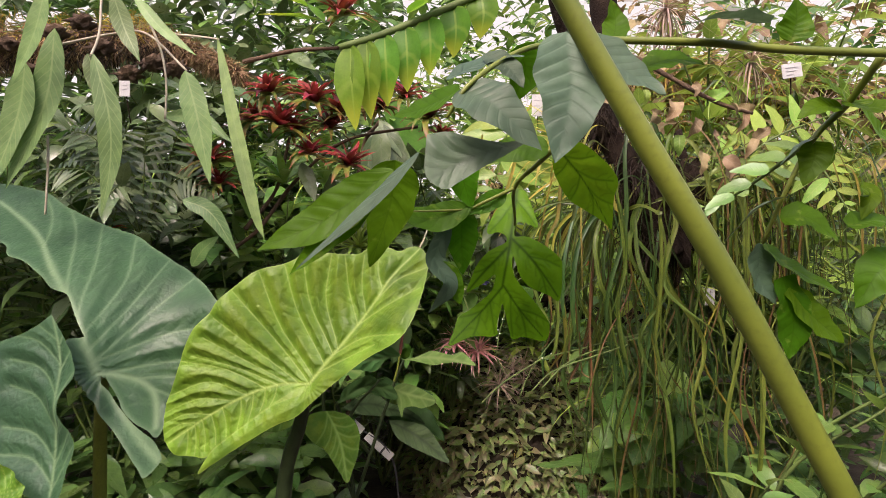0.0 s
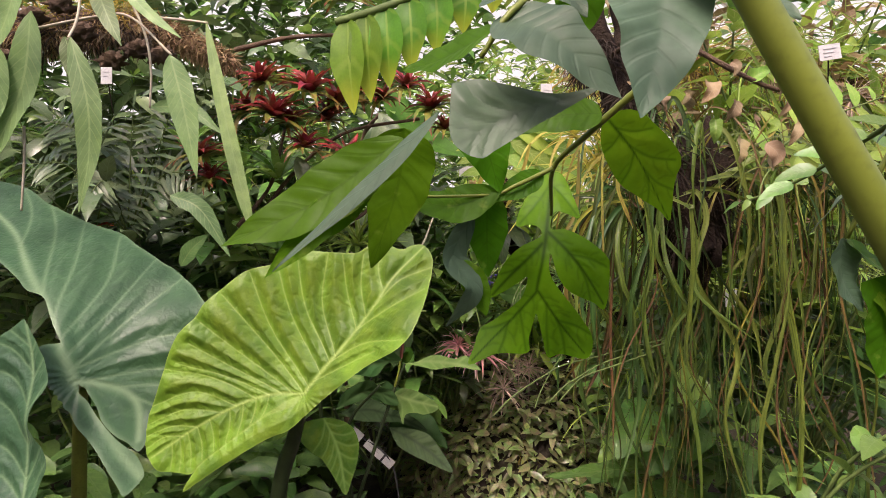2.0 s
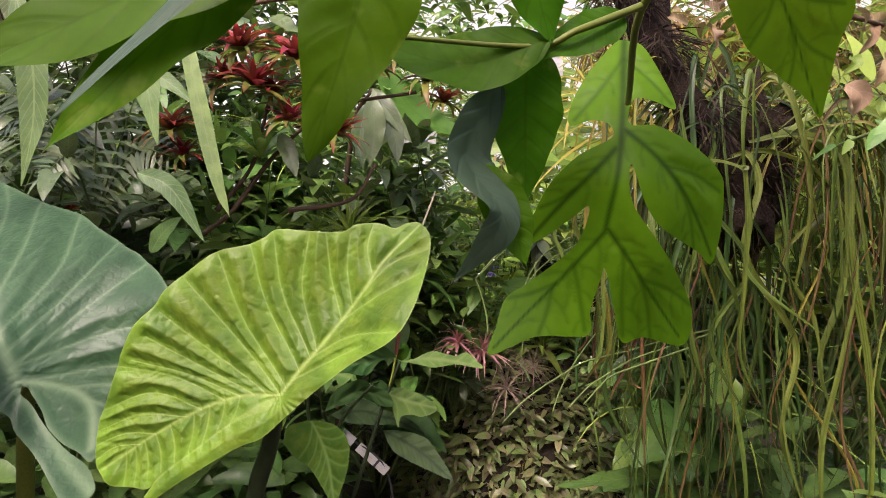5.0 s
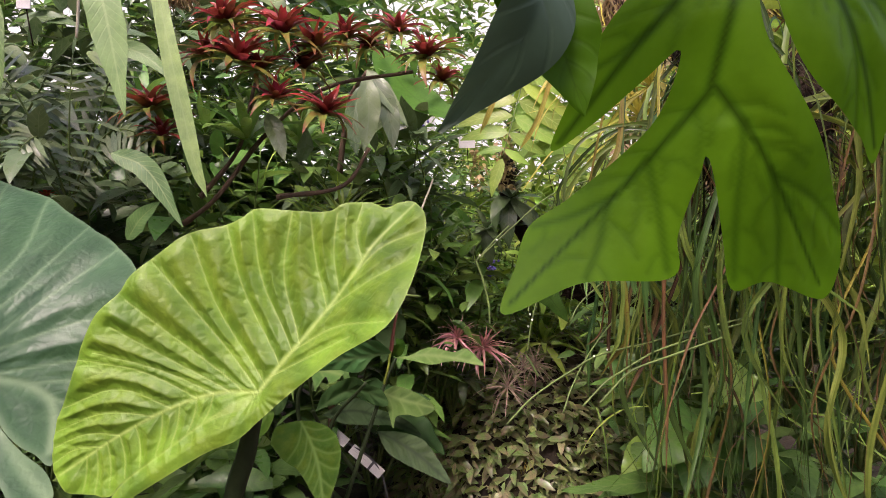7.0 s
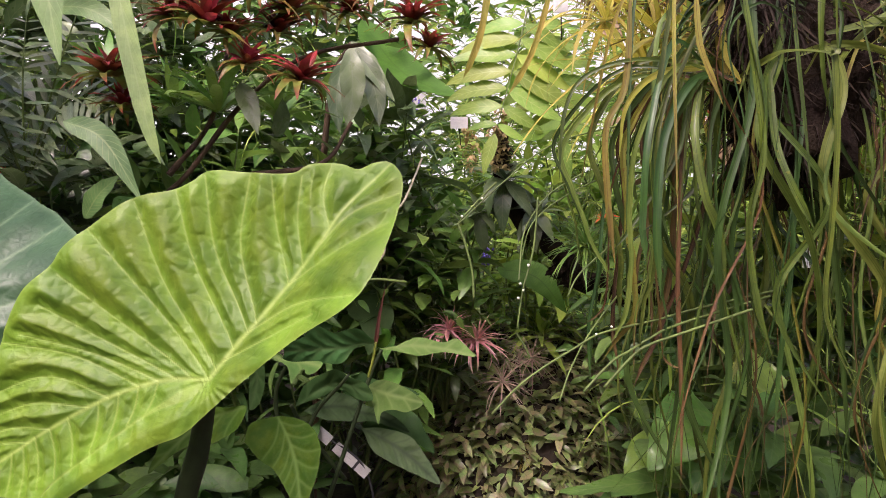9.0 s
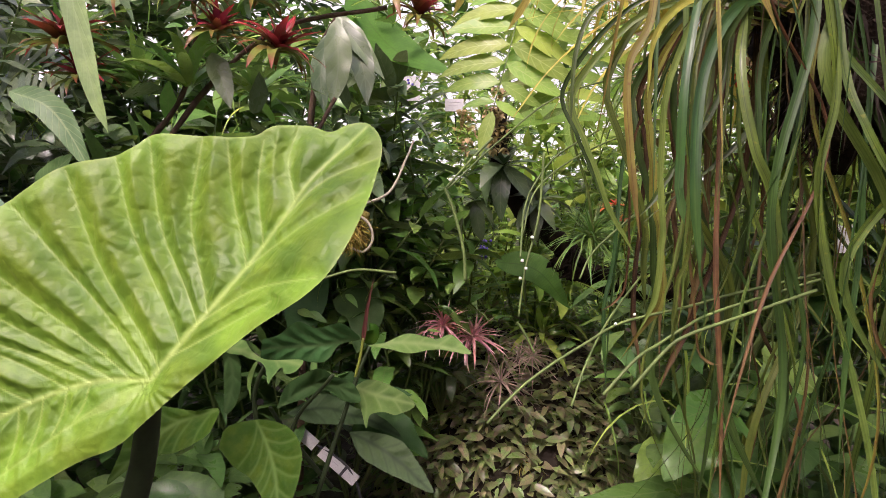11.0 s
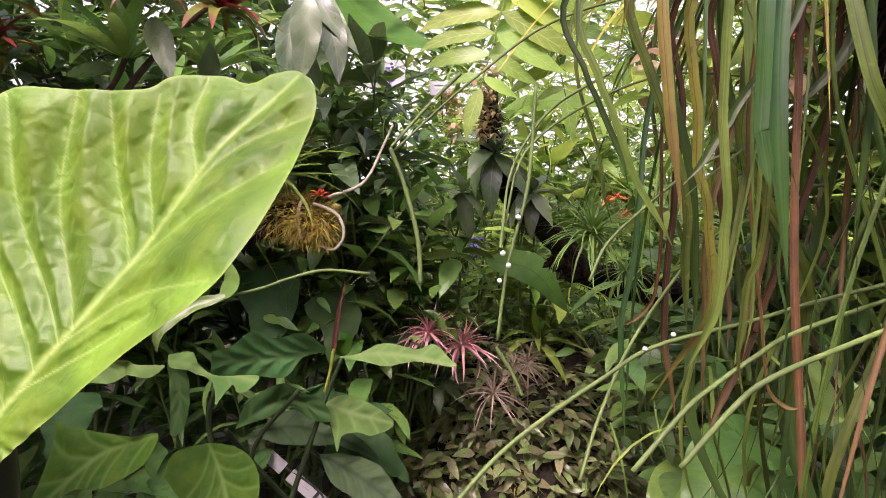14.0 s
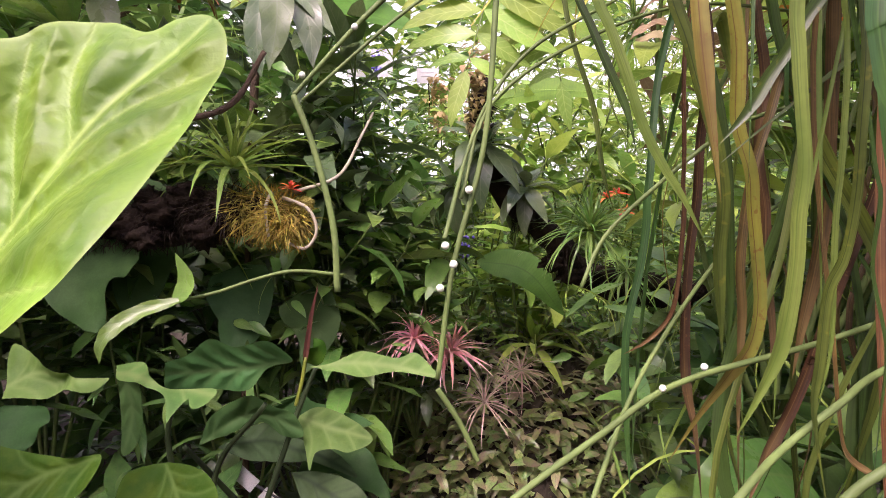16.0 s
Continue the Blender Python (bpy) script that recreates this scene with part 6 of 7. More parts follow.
blade("flower_spike", nest, [(-0.159, 2.2, 0.857), (-0.147, 2.2, 0.945), (-0.132, 2.2, 1.017)], 0.014, "taper", (0, -1, 0.1), "spike", "dark red upright flower spike", nv=12, nu=6, fold=0.9)
tube("flower_stalk", nest, [(-0.18, 2.2, 0.763), (-0.167, 2.2, 0.813), (-0.159, 2.2, 0.863)], 0.004, 0.004, "petiole")

# ---- plant label on a dark stake ----
tag = thing("plant_label", (-0.155, 2.4, 0.0), "two white strips of a plant label on a dark leaning stake", "label")
L0, L1 = Vector((-0.367, 2.4, 0.556)), Vector((-0.205, 2.4, 0.412))
d = (L1 - L0).normalized()
n = Vector((0, -1, 0.35)).normalized()
s = d.cross(n).normalized()


def card(name, parent, a, b, half, mat, normal, thick=0.002):
    """A thin card from a to b."""
    w = (b - a).normalized().cross(normal).normalized() * half
    v = [p + o * w + z * normal * thick for z in (0, 1) for p in (a, b) for o in (-1, 1)]
    f = [(0, 2, 3, 1), (4, 5, 7, 6), (0, 1, 5, 4), (2, 6, 7, 3), (0, 4, 6, 2), (1, 3, 7, 5)]
    return part(name, mesh_of(name, v, f, None, mat, smooth=False), parent)


card("card", tag, L0, L0 + (L1 - L0) * 0.27, 0.017, "paper", n)
card("card", tag, L0 + (L1 - L0) * 0.37, L1, 0.017, "paper", n)
card("band", tag, L0 + (L1 - L0) * 0.76, L0 + (L1 - L0) * 0.80, 0.0175, "ink", n, 0.004)
card("text_bar", tag, L0 + (L1 - L0) * 0.45, L0 + (L1 - L0) * 0.68, 0.0008, "print", n, 0.0032)
tube("stake", tag, [L0 + d * 0.02 - n * 0.004, L1 - n * 0.004, L1 + d * 0.05 - n * 0.004 + Vector((0, 0, -0.3)), Vector((L1.x + 0.05, L1.y, 0))], 0.004, 0.004, "ink")


def sign(at, w, h, label, lines=2, lean=0.0, post=True):
    root = thing("plant_label", at, label, "label", "plant labels")
    a = Vector(at)
    x = Vector((math.cos(lean), 0, math.sin(lean)))
    z = Vector((-math.sin(lean), 0, math.cos(lean)))
    nn = Vector((0, -1, 0))
    card("card", root, a - x * w / 2, a + x * w / 2, h / 2, "paper", nn)
    for k in range(lines):
        c = a + z * (h * (0.22 - 0.25 * k))
        card("text_bar", root, c - x * w * 0.32, c + x * w * (0.3 - 0.12 * k), h * 0.016, "print", nn, 0.0032)
    if post:
        tube("wire", root, [a + Vector((0, 0.004, 0)), a + Vector((0.004, 0.01, -0.05)), a + Vector((0.006, 0.02, -0.09))], 0.0015, 0.0015, "bark", n=8, seg=5)
    return root


sign((-0.857, 1.61, 1.682), 0.028, 0.042, "small white plant label hanging among leaves")
sign((0.091, 2.66, 1.576), 0.062, 0.042, "white plant label on a wire among leaves")
sign((0.735, 1.26, 1.626), 0.042, 0.030, "white printed plant label on a wire", 3, 0.15)
sign((0.299, 1.9, 1.707), 0.034, 0.068, "narrow white plant label on a wire", 3)
sign((0.757, 1.7, 1.115), 0.03, 0.05, "white plant label behind hanging fronds", 3)
board = sign((-0.116, 3.08, 1.742), 0.16, 0.1, "white and green notice board on a post", 0)
q = Vector((-0.144, 3.07, 1.753))
card("green_field", board, q - Vector((0.05, 0, 0)), q + Vector((0.03, 0, 0)), 0.025, "mid", Vector((0, -1, 0)))

# ---- bromeliads on their branch ----
perch = thing("dead_branch", (-0.555, 2.1, 1.321), "thin dead branch carrying the bromeliads", "branch")
for spine in ([(-0.764, 2.15, 1.245), (-0.648, 2.1, 1.32), (-0.508, 2.1, 1.5), (-0.338, 2.1, 1.632), (-0.088, 2.1, 1.68)], [(-0.695, 2.1, 1.32), (-0.586, 2.1, 1.46), (-0.533, 2.08, 1.641)], [(-0.653, 1.95, 1.86), (-0.487, 1.95, 1.897), (-0.339, 1.95, 1.906)], [(-0.477, 2.1, 1.321), (-0.291, 2.1, 1.352), (-0.213, 2.1, 1.461)]):
    tube("limb", perch, spine, 0.008, 0.005, "wood", n=24, seg=8, knot=0.3)
BROM = "dark red and green bromeliad rosette on a branch"
for q, size in (((-0.553, 1.92, 1.743), 0.127), ((-0.414, 1.92, 1.718), 0.138), ((-0.522, 1.9, 1.639), 0.138), ((-0.598, 1.92, 1.659), 0.103), ((-0.328, 1.95, 1.685), 0.115), ((-0.375, 1.97, 1.645), 0.103),
                ((-0.728, 1.89, 1.518), 0.115), ((-0.713, 1.92, 1.454), 0.092), ((-0.431, 1.92, 1.552), 0.092), ((-0.306, 1.92, 1.514), 0.115), ((-0.262, 2.02, 1.743), 0.103), ((-0.129, 2.02, 1.755), 0.115),
                ((-0.043, 2.02, 1.69), 0.115), ((-0.01, 2.02, 1.625), 0.092), ((-0.209, 2.07, 1.731), 0.092), ((-0.476, 1.95, 1.631), 0.103), ((-0.322, 1.9, 1.988), 0.12), ((-0.589, 2.05, 1.785), 0.1)):
    rosette("bromeliad", q, POOL["brom_green"], 30, size, BROM, "bromeliad", "bromeliads on the branch", (rng.uniform(-0.3, 0.3), -0.35), (5, 82), POOL["brom"])
for q, size in (((-0.545, 2.05, 1.47), 0.24), ((-0.681, 2.1, 1.497), 0.2), ((-0.436, 2.2, 1.487), 0.2), ((-0.856, 2.1, 1.573), 0.2)):
    rosette("bromeliad", q, POOL["mid_slim"], 18, size, "green bromeliad with long strap leaves", "bromeliad", "green bromeliads", (0, -0.2), (8, 75))

# ---- shrubs of the left bank ----
def tips(cx, cy, cz, n, rx, ry, rz, seed):
    r = random.Random(seed)
    return [(cx + r.uniform(-rx, rx), cy + r.uniform(-ry, ry), cz + r.uniform(-rz, rz)) for _ in range(n)]


DARK = "dense shrub with glossy dark green pointed leaves"
GREY = "shrub with drooping grey-green lance-shaped leaves"
LIGHT = "sunlit shrub with fresh yellow-green leaves"
# some shaded shrubs take the lighter "mid" colour to stand in for light
for i, (c, n, size, pool, label) in enumerate((
    ((-0.987, 2.3, 1.296), 8, 0.16, "deep", DARK), ((-1.16, 2.1, 1.47), 9, 0.15, "greyish", GREY), ((-0.946, 2.75, 1.799), 8, 0.17, "deep", DARK),
    ((-0.572, 2.7, 1.61), 8, 0.16, "mid", DARK), ((-1.116, 2.6, 2.015), 8, 0.17, "greyish", GREY), ((-1.575, 2.3, 1.665), 8, 0.15, "deep_slim", DARK),
    ((-0.342, 2.7, 1.406), 8, 0.15, "mid", DARK), ((-0.671, 2.5, 1.3), 8, 0.15, "mid", DARK), ((-0.016, 2.7, 1.352), 8, 0.13, "mid", DARK),
    ((-0.29, 2.6, 1.557), 8, 0.17, "greyish", GREY), ((-0.275, 2.6, 1.026), 9, 0.15, "mid", DARK), ((-0.09, 2.6, 1.226), 7, 0.14, "mid", DARK),
    ((-0.011, 2.8, 1.017), 7, 0.12, "mid", DARK), ((-0.497, 2.5, 0.915), 8, 0.14, "deep_slim", DARK), ((-1.881, 2.2, 1.481), 8, 0.16, "deep", DARK),
    ((-1.423, 2.2, 1.19), 8, 0.15, "deep", DARK), ((0.48, 3.0, 1.452), 8, 0.15, "bright", LIGHT),
    ((0.784, 3.1, 1.531), 8, 0.14, "bright", LIGHT), ((0.305, 3.2, 1.636), 8, 0.13, "bright", LIGHT), ((0.891, 1.9, 1.629), 9, 0.12, "bright", LIGHT),
    ((0.99, 1.7, 1.541), 9, 0.13, "bright", LIGHT), ((0.637, 1.7, 1.653), 7, 0.11, "bright", LIGHT), ((0.86, 2.6, 1.256), 8, 0.14, "mid", DARK),
    ((0.451, 3.7, 0.928), 9, 0.1, "mid", DARK), ((0.76, 3.8, 0.814), 9, 0.1, "mid", DARK), ((1.25, 1.9, 1.827), 8, 0.13, "bright", LIGHT))):
    base = (c[0] + rng.uniform(-0.1, 0.1), c[1] + 0.25, max(0.0, c[2] - 0.9))
    shrub("shrub", base, tips(c[0], c[1], c[2], n, 0.26, 0.2, 0.22, i), POOL[pool], 16, size * 1.15, label, "shrub", "", "twig", 0.006, 0.3, 0.7, 0.3)

# palm-like grey fronds among the left bank
cyc = thing("fern_plant", (-1.035, 2.05, 1.291), "fern with narrow grey-green feathered fronds", "fern")
for k, (e, m) in enumerate((((-1.193, 1.9, 1.629), (-1.085, 1.9, 1.575)), ((-0.837, 1.95, 1.713), (-0.892, 1.95, 1.547)), ((-1.057, 1.85, 1.392), (-1.013, 1.9, 1.449)), ((-0.745, 1.95, 1.455), (-0.874, 1.95, 1.473)), ((-1.247, 1.9, 1.503), (-1.121, 1.9, 1.485)), ((-0.966, 1.95, 1.676), (-0.975, 1.95, 1.51)))):
    frond("frond", cyc, [(-1.035, 2.05, 1.291), m, e], POOL["fern"], 14, 0.11, (0, -0.8, 0.6))

# ---- feathery yellow fern, glossy banana leaf, far large leaves ----
yf = thing("fern_plant", (0.262, 2.2, 1.775), "fern with large translucent yellow-green leaflets", "fern")
frond("frond", yf, [(0.269, 2.2, 1.803), (0.225, 2.18, 1.631), (0.172, 2.15, 1.441)], POOL["yfern"], 7, 0.2, (0, -0.9, 0.4), sweep=0.25)
frond("frond", yf, [(0.269, 2.2, 1.803), (0.341, 2.25, 1.629), (0.372, 2.2, 1.433)], POOL["yfern"], 7, 0.18, (0, -0.9, 0.4), sweep=0.25)
big = thing("banana_plant", (-0.166, 2.45, 1.891), "banana plant with a broad glossy ribbed leaf", "plant")
blade("leaf", big, [(-0.238, 2.5, 1.881), (-0.1, 2.42, 1.688), (0.088, 2.35, 1.585)], 0.16, "lance", (0.3, -0.7, 0.5), "banana", nv=20, nu=8)
blade("leaf", big, [(0.32, 2.95, 1.575), (0.499, 2.9, 1.599), (0.687, 2.85, 1.565)], 0.12, "lance", (0, -0.7, 0.6), "banana", nv=16, nu=6)
blade("leaf", big, [(0.241, 2.8, 1.047), (0.382, 2.75, 1.018), (0.489, 2.7, 0.887)], 0.11, "lance", (-0.2, -0.8, 0.5), "banana", nv=16, nu=6)

grey = thing("drooping_shrub", (-0.259, 2.35, 1.784), "shrub with large drooping dull green leaves", "shrub")
for spine, w in (([(-0.247, 2.3, 1.726), (-0.236, 2.28, 1.595), (-0.252, 2.27, 1.474)], 0.075), ([(-0.231, 2.32, 1.734), (-0.174, 2.3, 1.602), (-0.157, 2.28, 1.483)], 0.07), ([(-0.248, 2.33, 1.753), (-0.186, 2.31, 1.664), (-0.112, 2.3, 1.561)], 0.06), ([(-0.27, 2.33, 1.701), (-0.289, 2.31, 1.575), (-0.277, 2.3, 1.467)], 0.06), ([(-0.475, 2.0, 1.538), (-0.444, 1.98, 1.473), (-0.42, 1.97, 1.402)], 0.05), ([(-0.413, 2.1, 1.422), (-0.39, 2.08, 1.467), (-0.385, 2.06, 1.513)], 0.045)):
    blade("leaf", grey, spine, w, "lance", (0.1, -0.9, 0.3), "greyish", nv=18, nu=6, fold=0.2, wave=0.04, seed=rng.uniform(0, 6))
tube("stem", grey, [(-0.248, 2.33, 1.745), (-0.337, 2.5, 1.65), (-0.395, 2.6, 1.159), (-0.436, 2.6, -0.592)], 0.008, 0.014, "wood")

# ---- dark arching branch with epiphytes ----
arm = thing("mossy_branch", (0.928, 2.75, 0.93), "dark crooked mossy branch carrying tufts of plants", "branch")
tube("limb", arm, [(0.228, 2.5, 1.523), (0.227, 2.5, 1.348), (0.306, 2.55, 1.221), (0.444, 2.6, 1.101), (0.543, 2.65, 1.005), (0.822, 2.7, 0.952), (1.217, 2.8, 0.977)], 0.022, 0.05, "bark", n=50, seg=12, knot=0.4)
for k in range(10):
    q = (0.479, 2.58, 1.039)
    blob("moss_patch", arm, (q[0] + 0.045 * k - 0.05, q[1], q[2] - 0.009 * k + rng.uniform(-0.02, 0.03)), (0.03, 0.022, 0.022), "bark", 0.9, 14.0, 3)
rosette("tillandsia", (0.491, 2.42, 1.127), POOL["needle"], 130, 0.19, "tuft of narrow dark green arching leaves", "tillandsia", "", (0, -0.2), (5, 110))
rosette("tillandsia", (0.528, 2.2, 1.538), POOL["needle"], 70, 0.15, "spiky grey-green air plant hanging high", "tillandsia", "", (0, -0.4), (5, 130))
rosette("tillandsia", (0.591, 2.45, 1.028), POOL["needle"], 50, 0.15, "tuft of narrow drooping leaves on the branch", "tillandsia", "", (0, -0.2), (40, 140))

for q, size in (((0.235, 2.46, 1.348), 0.17), ((0.344, 2.5, 1.246), 0.14), ((0.154, 2.5, 1.246), 0.12)):
    rosette("branch_plant", q, POOL["greyish"], 16, size, "tuft of drooping grey-green leaves on the branch", "plant", "leaf tufts on the branch", (0, -0.3), (30, 140))

# ---- mossy stump with air plants ----
stump = thing("mossy_stump", (-0.278, 2.25, 1.136), "stub of wood wrapped in yellow moss and pale roots", "stump")
tube("wood", stump, [(-0.632, 2.35, 1.128), (-0.443, 2.3, 1.158), (-0.309, 2.27, 1.162), (-0.17, 2.25, 1.148)], 0.055, 0.035, "bark", n=30, seg=12, knot=0.4)
for k in range(16):
    q = (-0.419, 2.24, 1.154)
    blob("bark_lump", stump, (q[0] + rng.uniform(-0.2, 0.15), q[1] + rng.uniform(-0.03, 0.02), q[2] + rng.uniform(-0.05, 0.06)), (0.03, 0.02, 0.022), "bark", 0.9, 14.0, 3)
for k in range(9):
    q = (-0.211, 2.22, 1.153)
    blob("moss_clump", stump, (q[0] + rng.uniform(-0.1, 0.05), q[1] + rng.uniform(-0.02, 0.02), q[2] + rng.uniform(-0.04, 0.04)), (0.016, 0.014, 0.015), "moss", 0.6, 10.0, 2)
for spine in ([(-0.205, 2.2, 1.193), (-0.149, 2.18, 1.168), (-0.132, 2.18, 1.122), (-0.155, 2.18, 1.088), (-0.189, 2.18, 1.099)], [(-0.182, 2.2, 1.204), (-0.097, 2.25, 1.245), (-0.054, 2.3, 1.34), (-0.034, 2.35, 1.401)], [(-0.229, 2.2, 1.204), (-0.232, 2.17, 1.167), (-0.226, 2.17, 1.111)]):
    tube("aerial_root", stump, spine, 0.004, 0.003, "root")
fuzz("moss_mass", stump, FIBRE, [(-0.206, 2.2, 1.152) + (0.045,), (-0.246, 2.22, 1.171) + (0.045,), (-0.287, 2.24, 1.166) + (0.05,), (-0.182, 2.2, 1.134) + (0.035,), (-0.229, 2.2, 1.14) + (0.03,)], 420, 0.038, 6, "tangled yellow moss")
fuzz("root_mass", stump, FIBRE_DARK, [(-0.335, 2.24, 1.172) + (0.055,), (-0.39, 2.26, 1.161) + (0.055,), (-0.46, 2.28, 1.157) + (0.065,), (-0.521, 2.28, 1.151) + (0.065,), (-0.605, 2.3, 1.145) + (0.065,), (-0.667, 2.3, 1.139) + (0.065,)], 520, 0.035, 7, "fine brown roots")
rosette("tillandsia", (-0.31, 2.22, 1.254), POOL["needle_bright"], 40, 0.22, "yellow-green air plant rosette on a mossy stump", "tillandsia", "", (0, -0.2), (5, 85))
rosette("tillandsia", (-0.422, 2.25, 1.27), POOL["needle_bright"], 26, 0.15, "yellow-green air plant rosette on a mossy stump", "tillandsia", "", (-0.2, -0.2), (5, 95))

fuzz("root_mass", arm, FIBRE_DARK, [(0.468, 2.6, 1.062) + (0.05,), (0.575, 2.65, 1.005) + (0.06,), (0.698, 2.68, 0.97) + (0.06,), (0.235, 2.5, 1.45) + (0.025,), (0.235, 2.5, 1.392) + (0.025,), (0.353, 2.56, 1.169) + (0.035,), (0.822, 2.7, 0.952) + (0.06,)], 420, 0.035, 8, "dark moss and roots", 0.8)

# ---- flowers ----
BLOOM = Pool("petal", "bloom", 0.55, "ovate", (0.4, 0.9), nv=6)
for q, n in (((0.205, 2.42, 1.46), 130), ((0.118, 2.46, 1.46), 80), ((0.215, 2.43, 1.54), 60)):
    cluster = thing("flower_cluster", q, "hanging cluster of small faded yellow-brown flowers", "flower")
    for k in range(n):
        leaf(BLOOM, cluster, Vector(q) + Vector((rng.gauss(0, 0.015), rng.gauss(0, 0.012), rng.uniform(-0.08, 0.06))), (rng.uniform(-1, 1), rng.uniform(-1, 0.1), rng.uniform(-0.8, 0.4)), (0, 0, 1), rng.uniform(0.018, 0.03), 0, "petal")
for q in ((-0.088, 3.0, 1.711), (0.207, 2.9, 1.086)):
    spike = thing("blue_flower_spike", q, "small spike of violet-blue flowers", "flower", "blue flowers")
    for k in range(26):
        blob("floret", spike, (q[0] + rng.gauss(0, 0.012), q[1] + rng.gauss(0, 0.012), q[2] + rng.uniform(-0.04, 0.04)), (0.006, 0.006, 0.006), "blue", 0.2, 5.0, 1)
PETAL = Pool("petal", "petal", 0.35, "lance", (0.3, 0.8), nv=5)
for q, size in (((0.636, 2.6, 1.183), 0.035), ((0.643, 2.7, 1.244), 0.035), ((0.629, 2.75, 1.237), 0.035), ((0.422, 1.6, 1.434), 0.035), ((0.567, 1.7, 1.384), 0.05), ((-0.188, 2.2, 1.21), 0.03), ((-1.197, 2.2, 1.33), 0.04)):
    rosette("orange_flower", q, PETAL, 14, size, "small orange-red flower head among leaves", "flower", "orange flowers", (0, -0.3), (10, 90))

# ---- mound of low plants ----
mound = thing("planted_mound", (0.417, 3.45, 0.117), "earth mound overgrown with small grey-green creeping leaves", "mound")
blob("earth", mound, (0.382, 3.35, 0.156), (0.62, 0.42, 0.6), "soil", 0.15, 6.0, 4)
MC = Vector((0.382, 3.35, 0.156))
h, r3 = Heap(), random.Random(5)
for _ in range(5200):
    a, e = r3.uniform(3.14, 6.28), math.asin(r3.uniform(-0.35, 0.97))
    nrm = Vector((math.cos(a) * math.cos(e), math.sin(a) * math.cos(e), math.sin(e)))
    at = MC + Vector((nrm.x * 0.62, nrm.y * 0.42, nrm.z * 0.6)) * (r3.uniform(0.94, 1.14) + 0.14 * noise.noise(nrm * 4))
    d = nrm * 0.5 + Vector((r3.uniform(-1, 1), r3.uniform(-0.6, 0.2), r3.uniform(-0.9, 0.4)))
    h.add(r3.choice(POOL["mound"].arrays), aim(at, d, nrm + Vector((0, 0, 0.7)), r3.uniform(0.035, 0.095), r3.uniform(-0.4, 0.4)))
h.out("creeping_leaves", "mound", "small grey-green and brownish leaves covering the mound", "ground cover")
MOSS_SPOTS = [(MC.x - 0.3 + 0.09 * k, MC.y - 0.40 + 0.03 * abs(k - 3), MC.z + 0.12 - 0.05 * (k % 3), 0.06) for k in range(8)]
fuzz("moss_mass", mound, FIBRE, MOSS_SPOTS, 200, 0.035, 12, "yellow-green moss")
for i in range(7):
    c = Vector((MC.x + rng.uniform(-0.5, 0.5), MC.y - 0.42 + rng.uniform(-0.03, 0.1), MC.z - 0.1 + rng.uniform(-0.1, 0.35)))
    shrub("creeper_tuft", tuple(c), tips(c.x, c.y - 0.08, c.z + 0.05, 5, 0.1, 0.04, 0.06, 200 + i), POOL["mound"], 7, 0.055, "tuft of creeper with small grey-green leaves", "creeper", "creeper tufts on the mound", "twig", 0.002)
for q, size in (((0.053, 2.6, 0.838), 0.12), ((0.157, 2.68, 0.79), 0.13)):
    rosette("air_plant", q, POOL["pink"], 44, size * 1.15, "pink spiky bromeliad on the mound", "bromeliad", "pink bromeliads", (0, -0.3), (8, 110))
for q, size in (((0.258, 2.75, 0.623), 0.17), ((0.391, 2.9, 0.687), 0.16), ((0.33, 2.8, 0.70), 0.12), ((0.472, 3.2, 0.66), 0.14)):
    rosette("air_plant", q, POOL["spider"], 40, size, "purplish grey spidery air plant", "bromeliad", "grey air plants", (0, -0.3), (8, 120))
rosette("bromeliad", (0.474, 3.15, 0.732), POOL["bright_slim"], 26, 0.24, "broad fresh green bromeliad rosette", "bromeliad", "", (0, -0.25), (10, 85))
rosette("bromeliad", (0.092, 2.85, 0.64), POOL["greyish"], 20, 0.13, "low grey-green leafy rosette", "bromeliad", "", (0, -0.4), (10, 110))

# ---- right side: plants below and behind the hanging fronds ----
for i, (c, n, size, pool, label) in enumerate((
    ((0.866, 1.9, 0.706), 5, 0.18, "deep", DARK),
    ((0.658, 1.0, 0.948), 4, 0.085, "mid", "low plant with pointed fresh green leaves"), ((0.855, 2.2, 1.031), 8, 0.14, "deep", DARK), ((1.039, 2.0, 1.114), 8, 0.14, "deep", DARK), ((1.197, 1.9, 1.036), 8, 0.14, "deep", DARK), ((0.831, 2.4, 0.798), 8, 0.14, "mid", DARK))):
    shrub("shrub", (c[0], c[1] + 0.2, max(0, c[2] - 0.5)), tips(c[0], c[1], c[2], n, 0.22, 0.15, 0.14, 50 + i), POOL[pool], 10, size, label, "shrub", "", "twig", 0.006, 0.3, 0.6, 0.4)
# ---- root-hung bough high over the fern ----
bough = thing("epiphyte_bough", (1.0, 2.05, 1.82), "brown bough hung with wiry straw-coloured roots", "bough")
BOUGH = [(0.46, 2.1, 1.86), (0.72, 2.05, 1.83), (0.95, 2.05, 1.84), (1.2, 2.05, 1.80), (1.6, 2.1, 1.74)]
tube("limb", bough, BOUGH, 0.035, 0.06, "wood", n=50, seg=14, knot=0.5)
BOUGH_SPOTS = [(float(p[0]), float(p[1]), float(p[2]), 0.07) for p in smooth_line(BOUGH, 22)]
fuzz("root_mass", bough, FIBRE_BROWN, BOUGH_SPOTS, 160, 0.09, 61, "shaggy brown roots", 1.2)
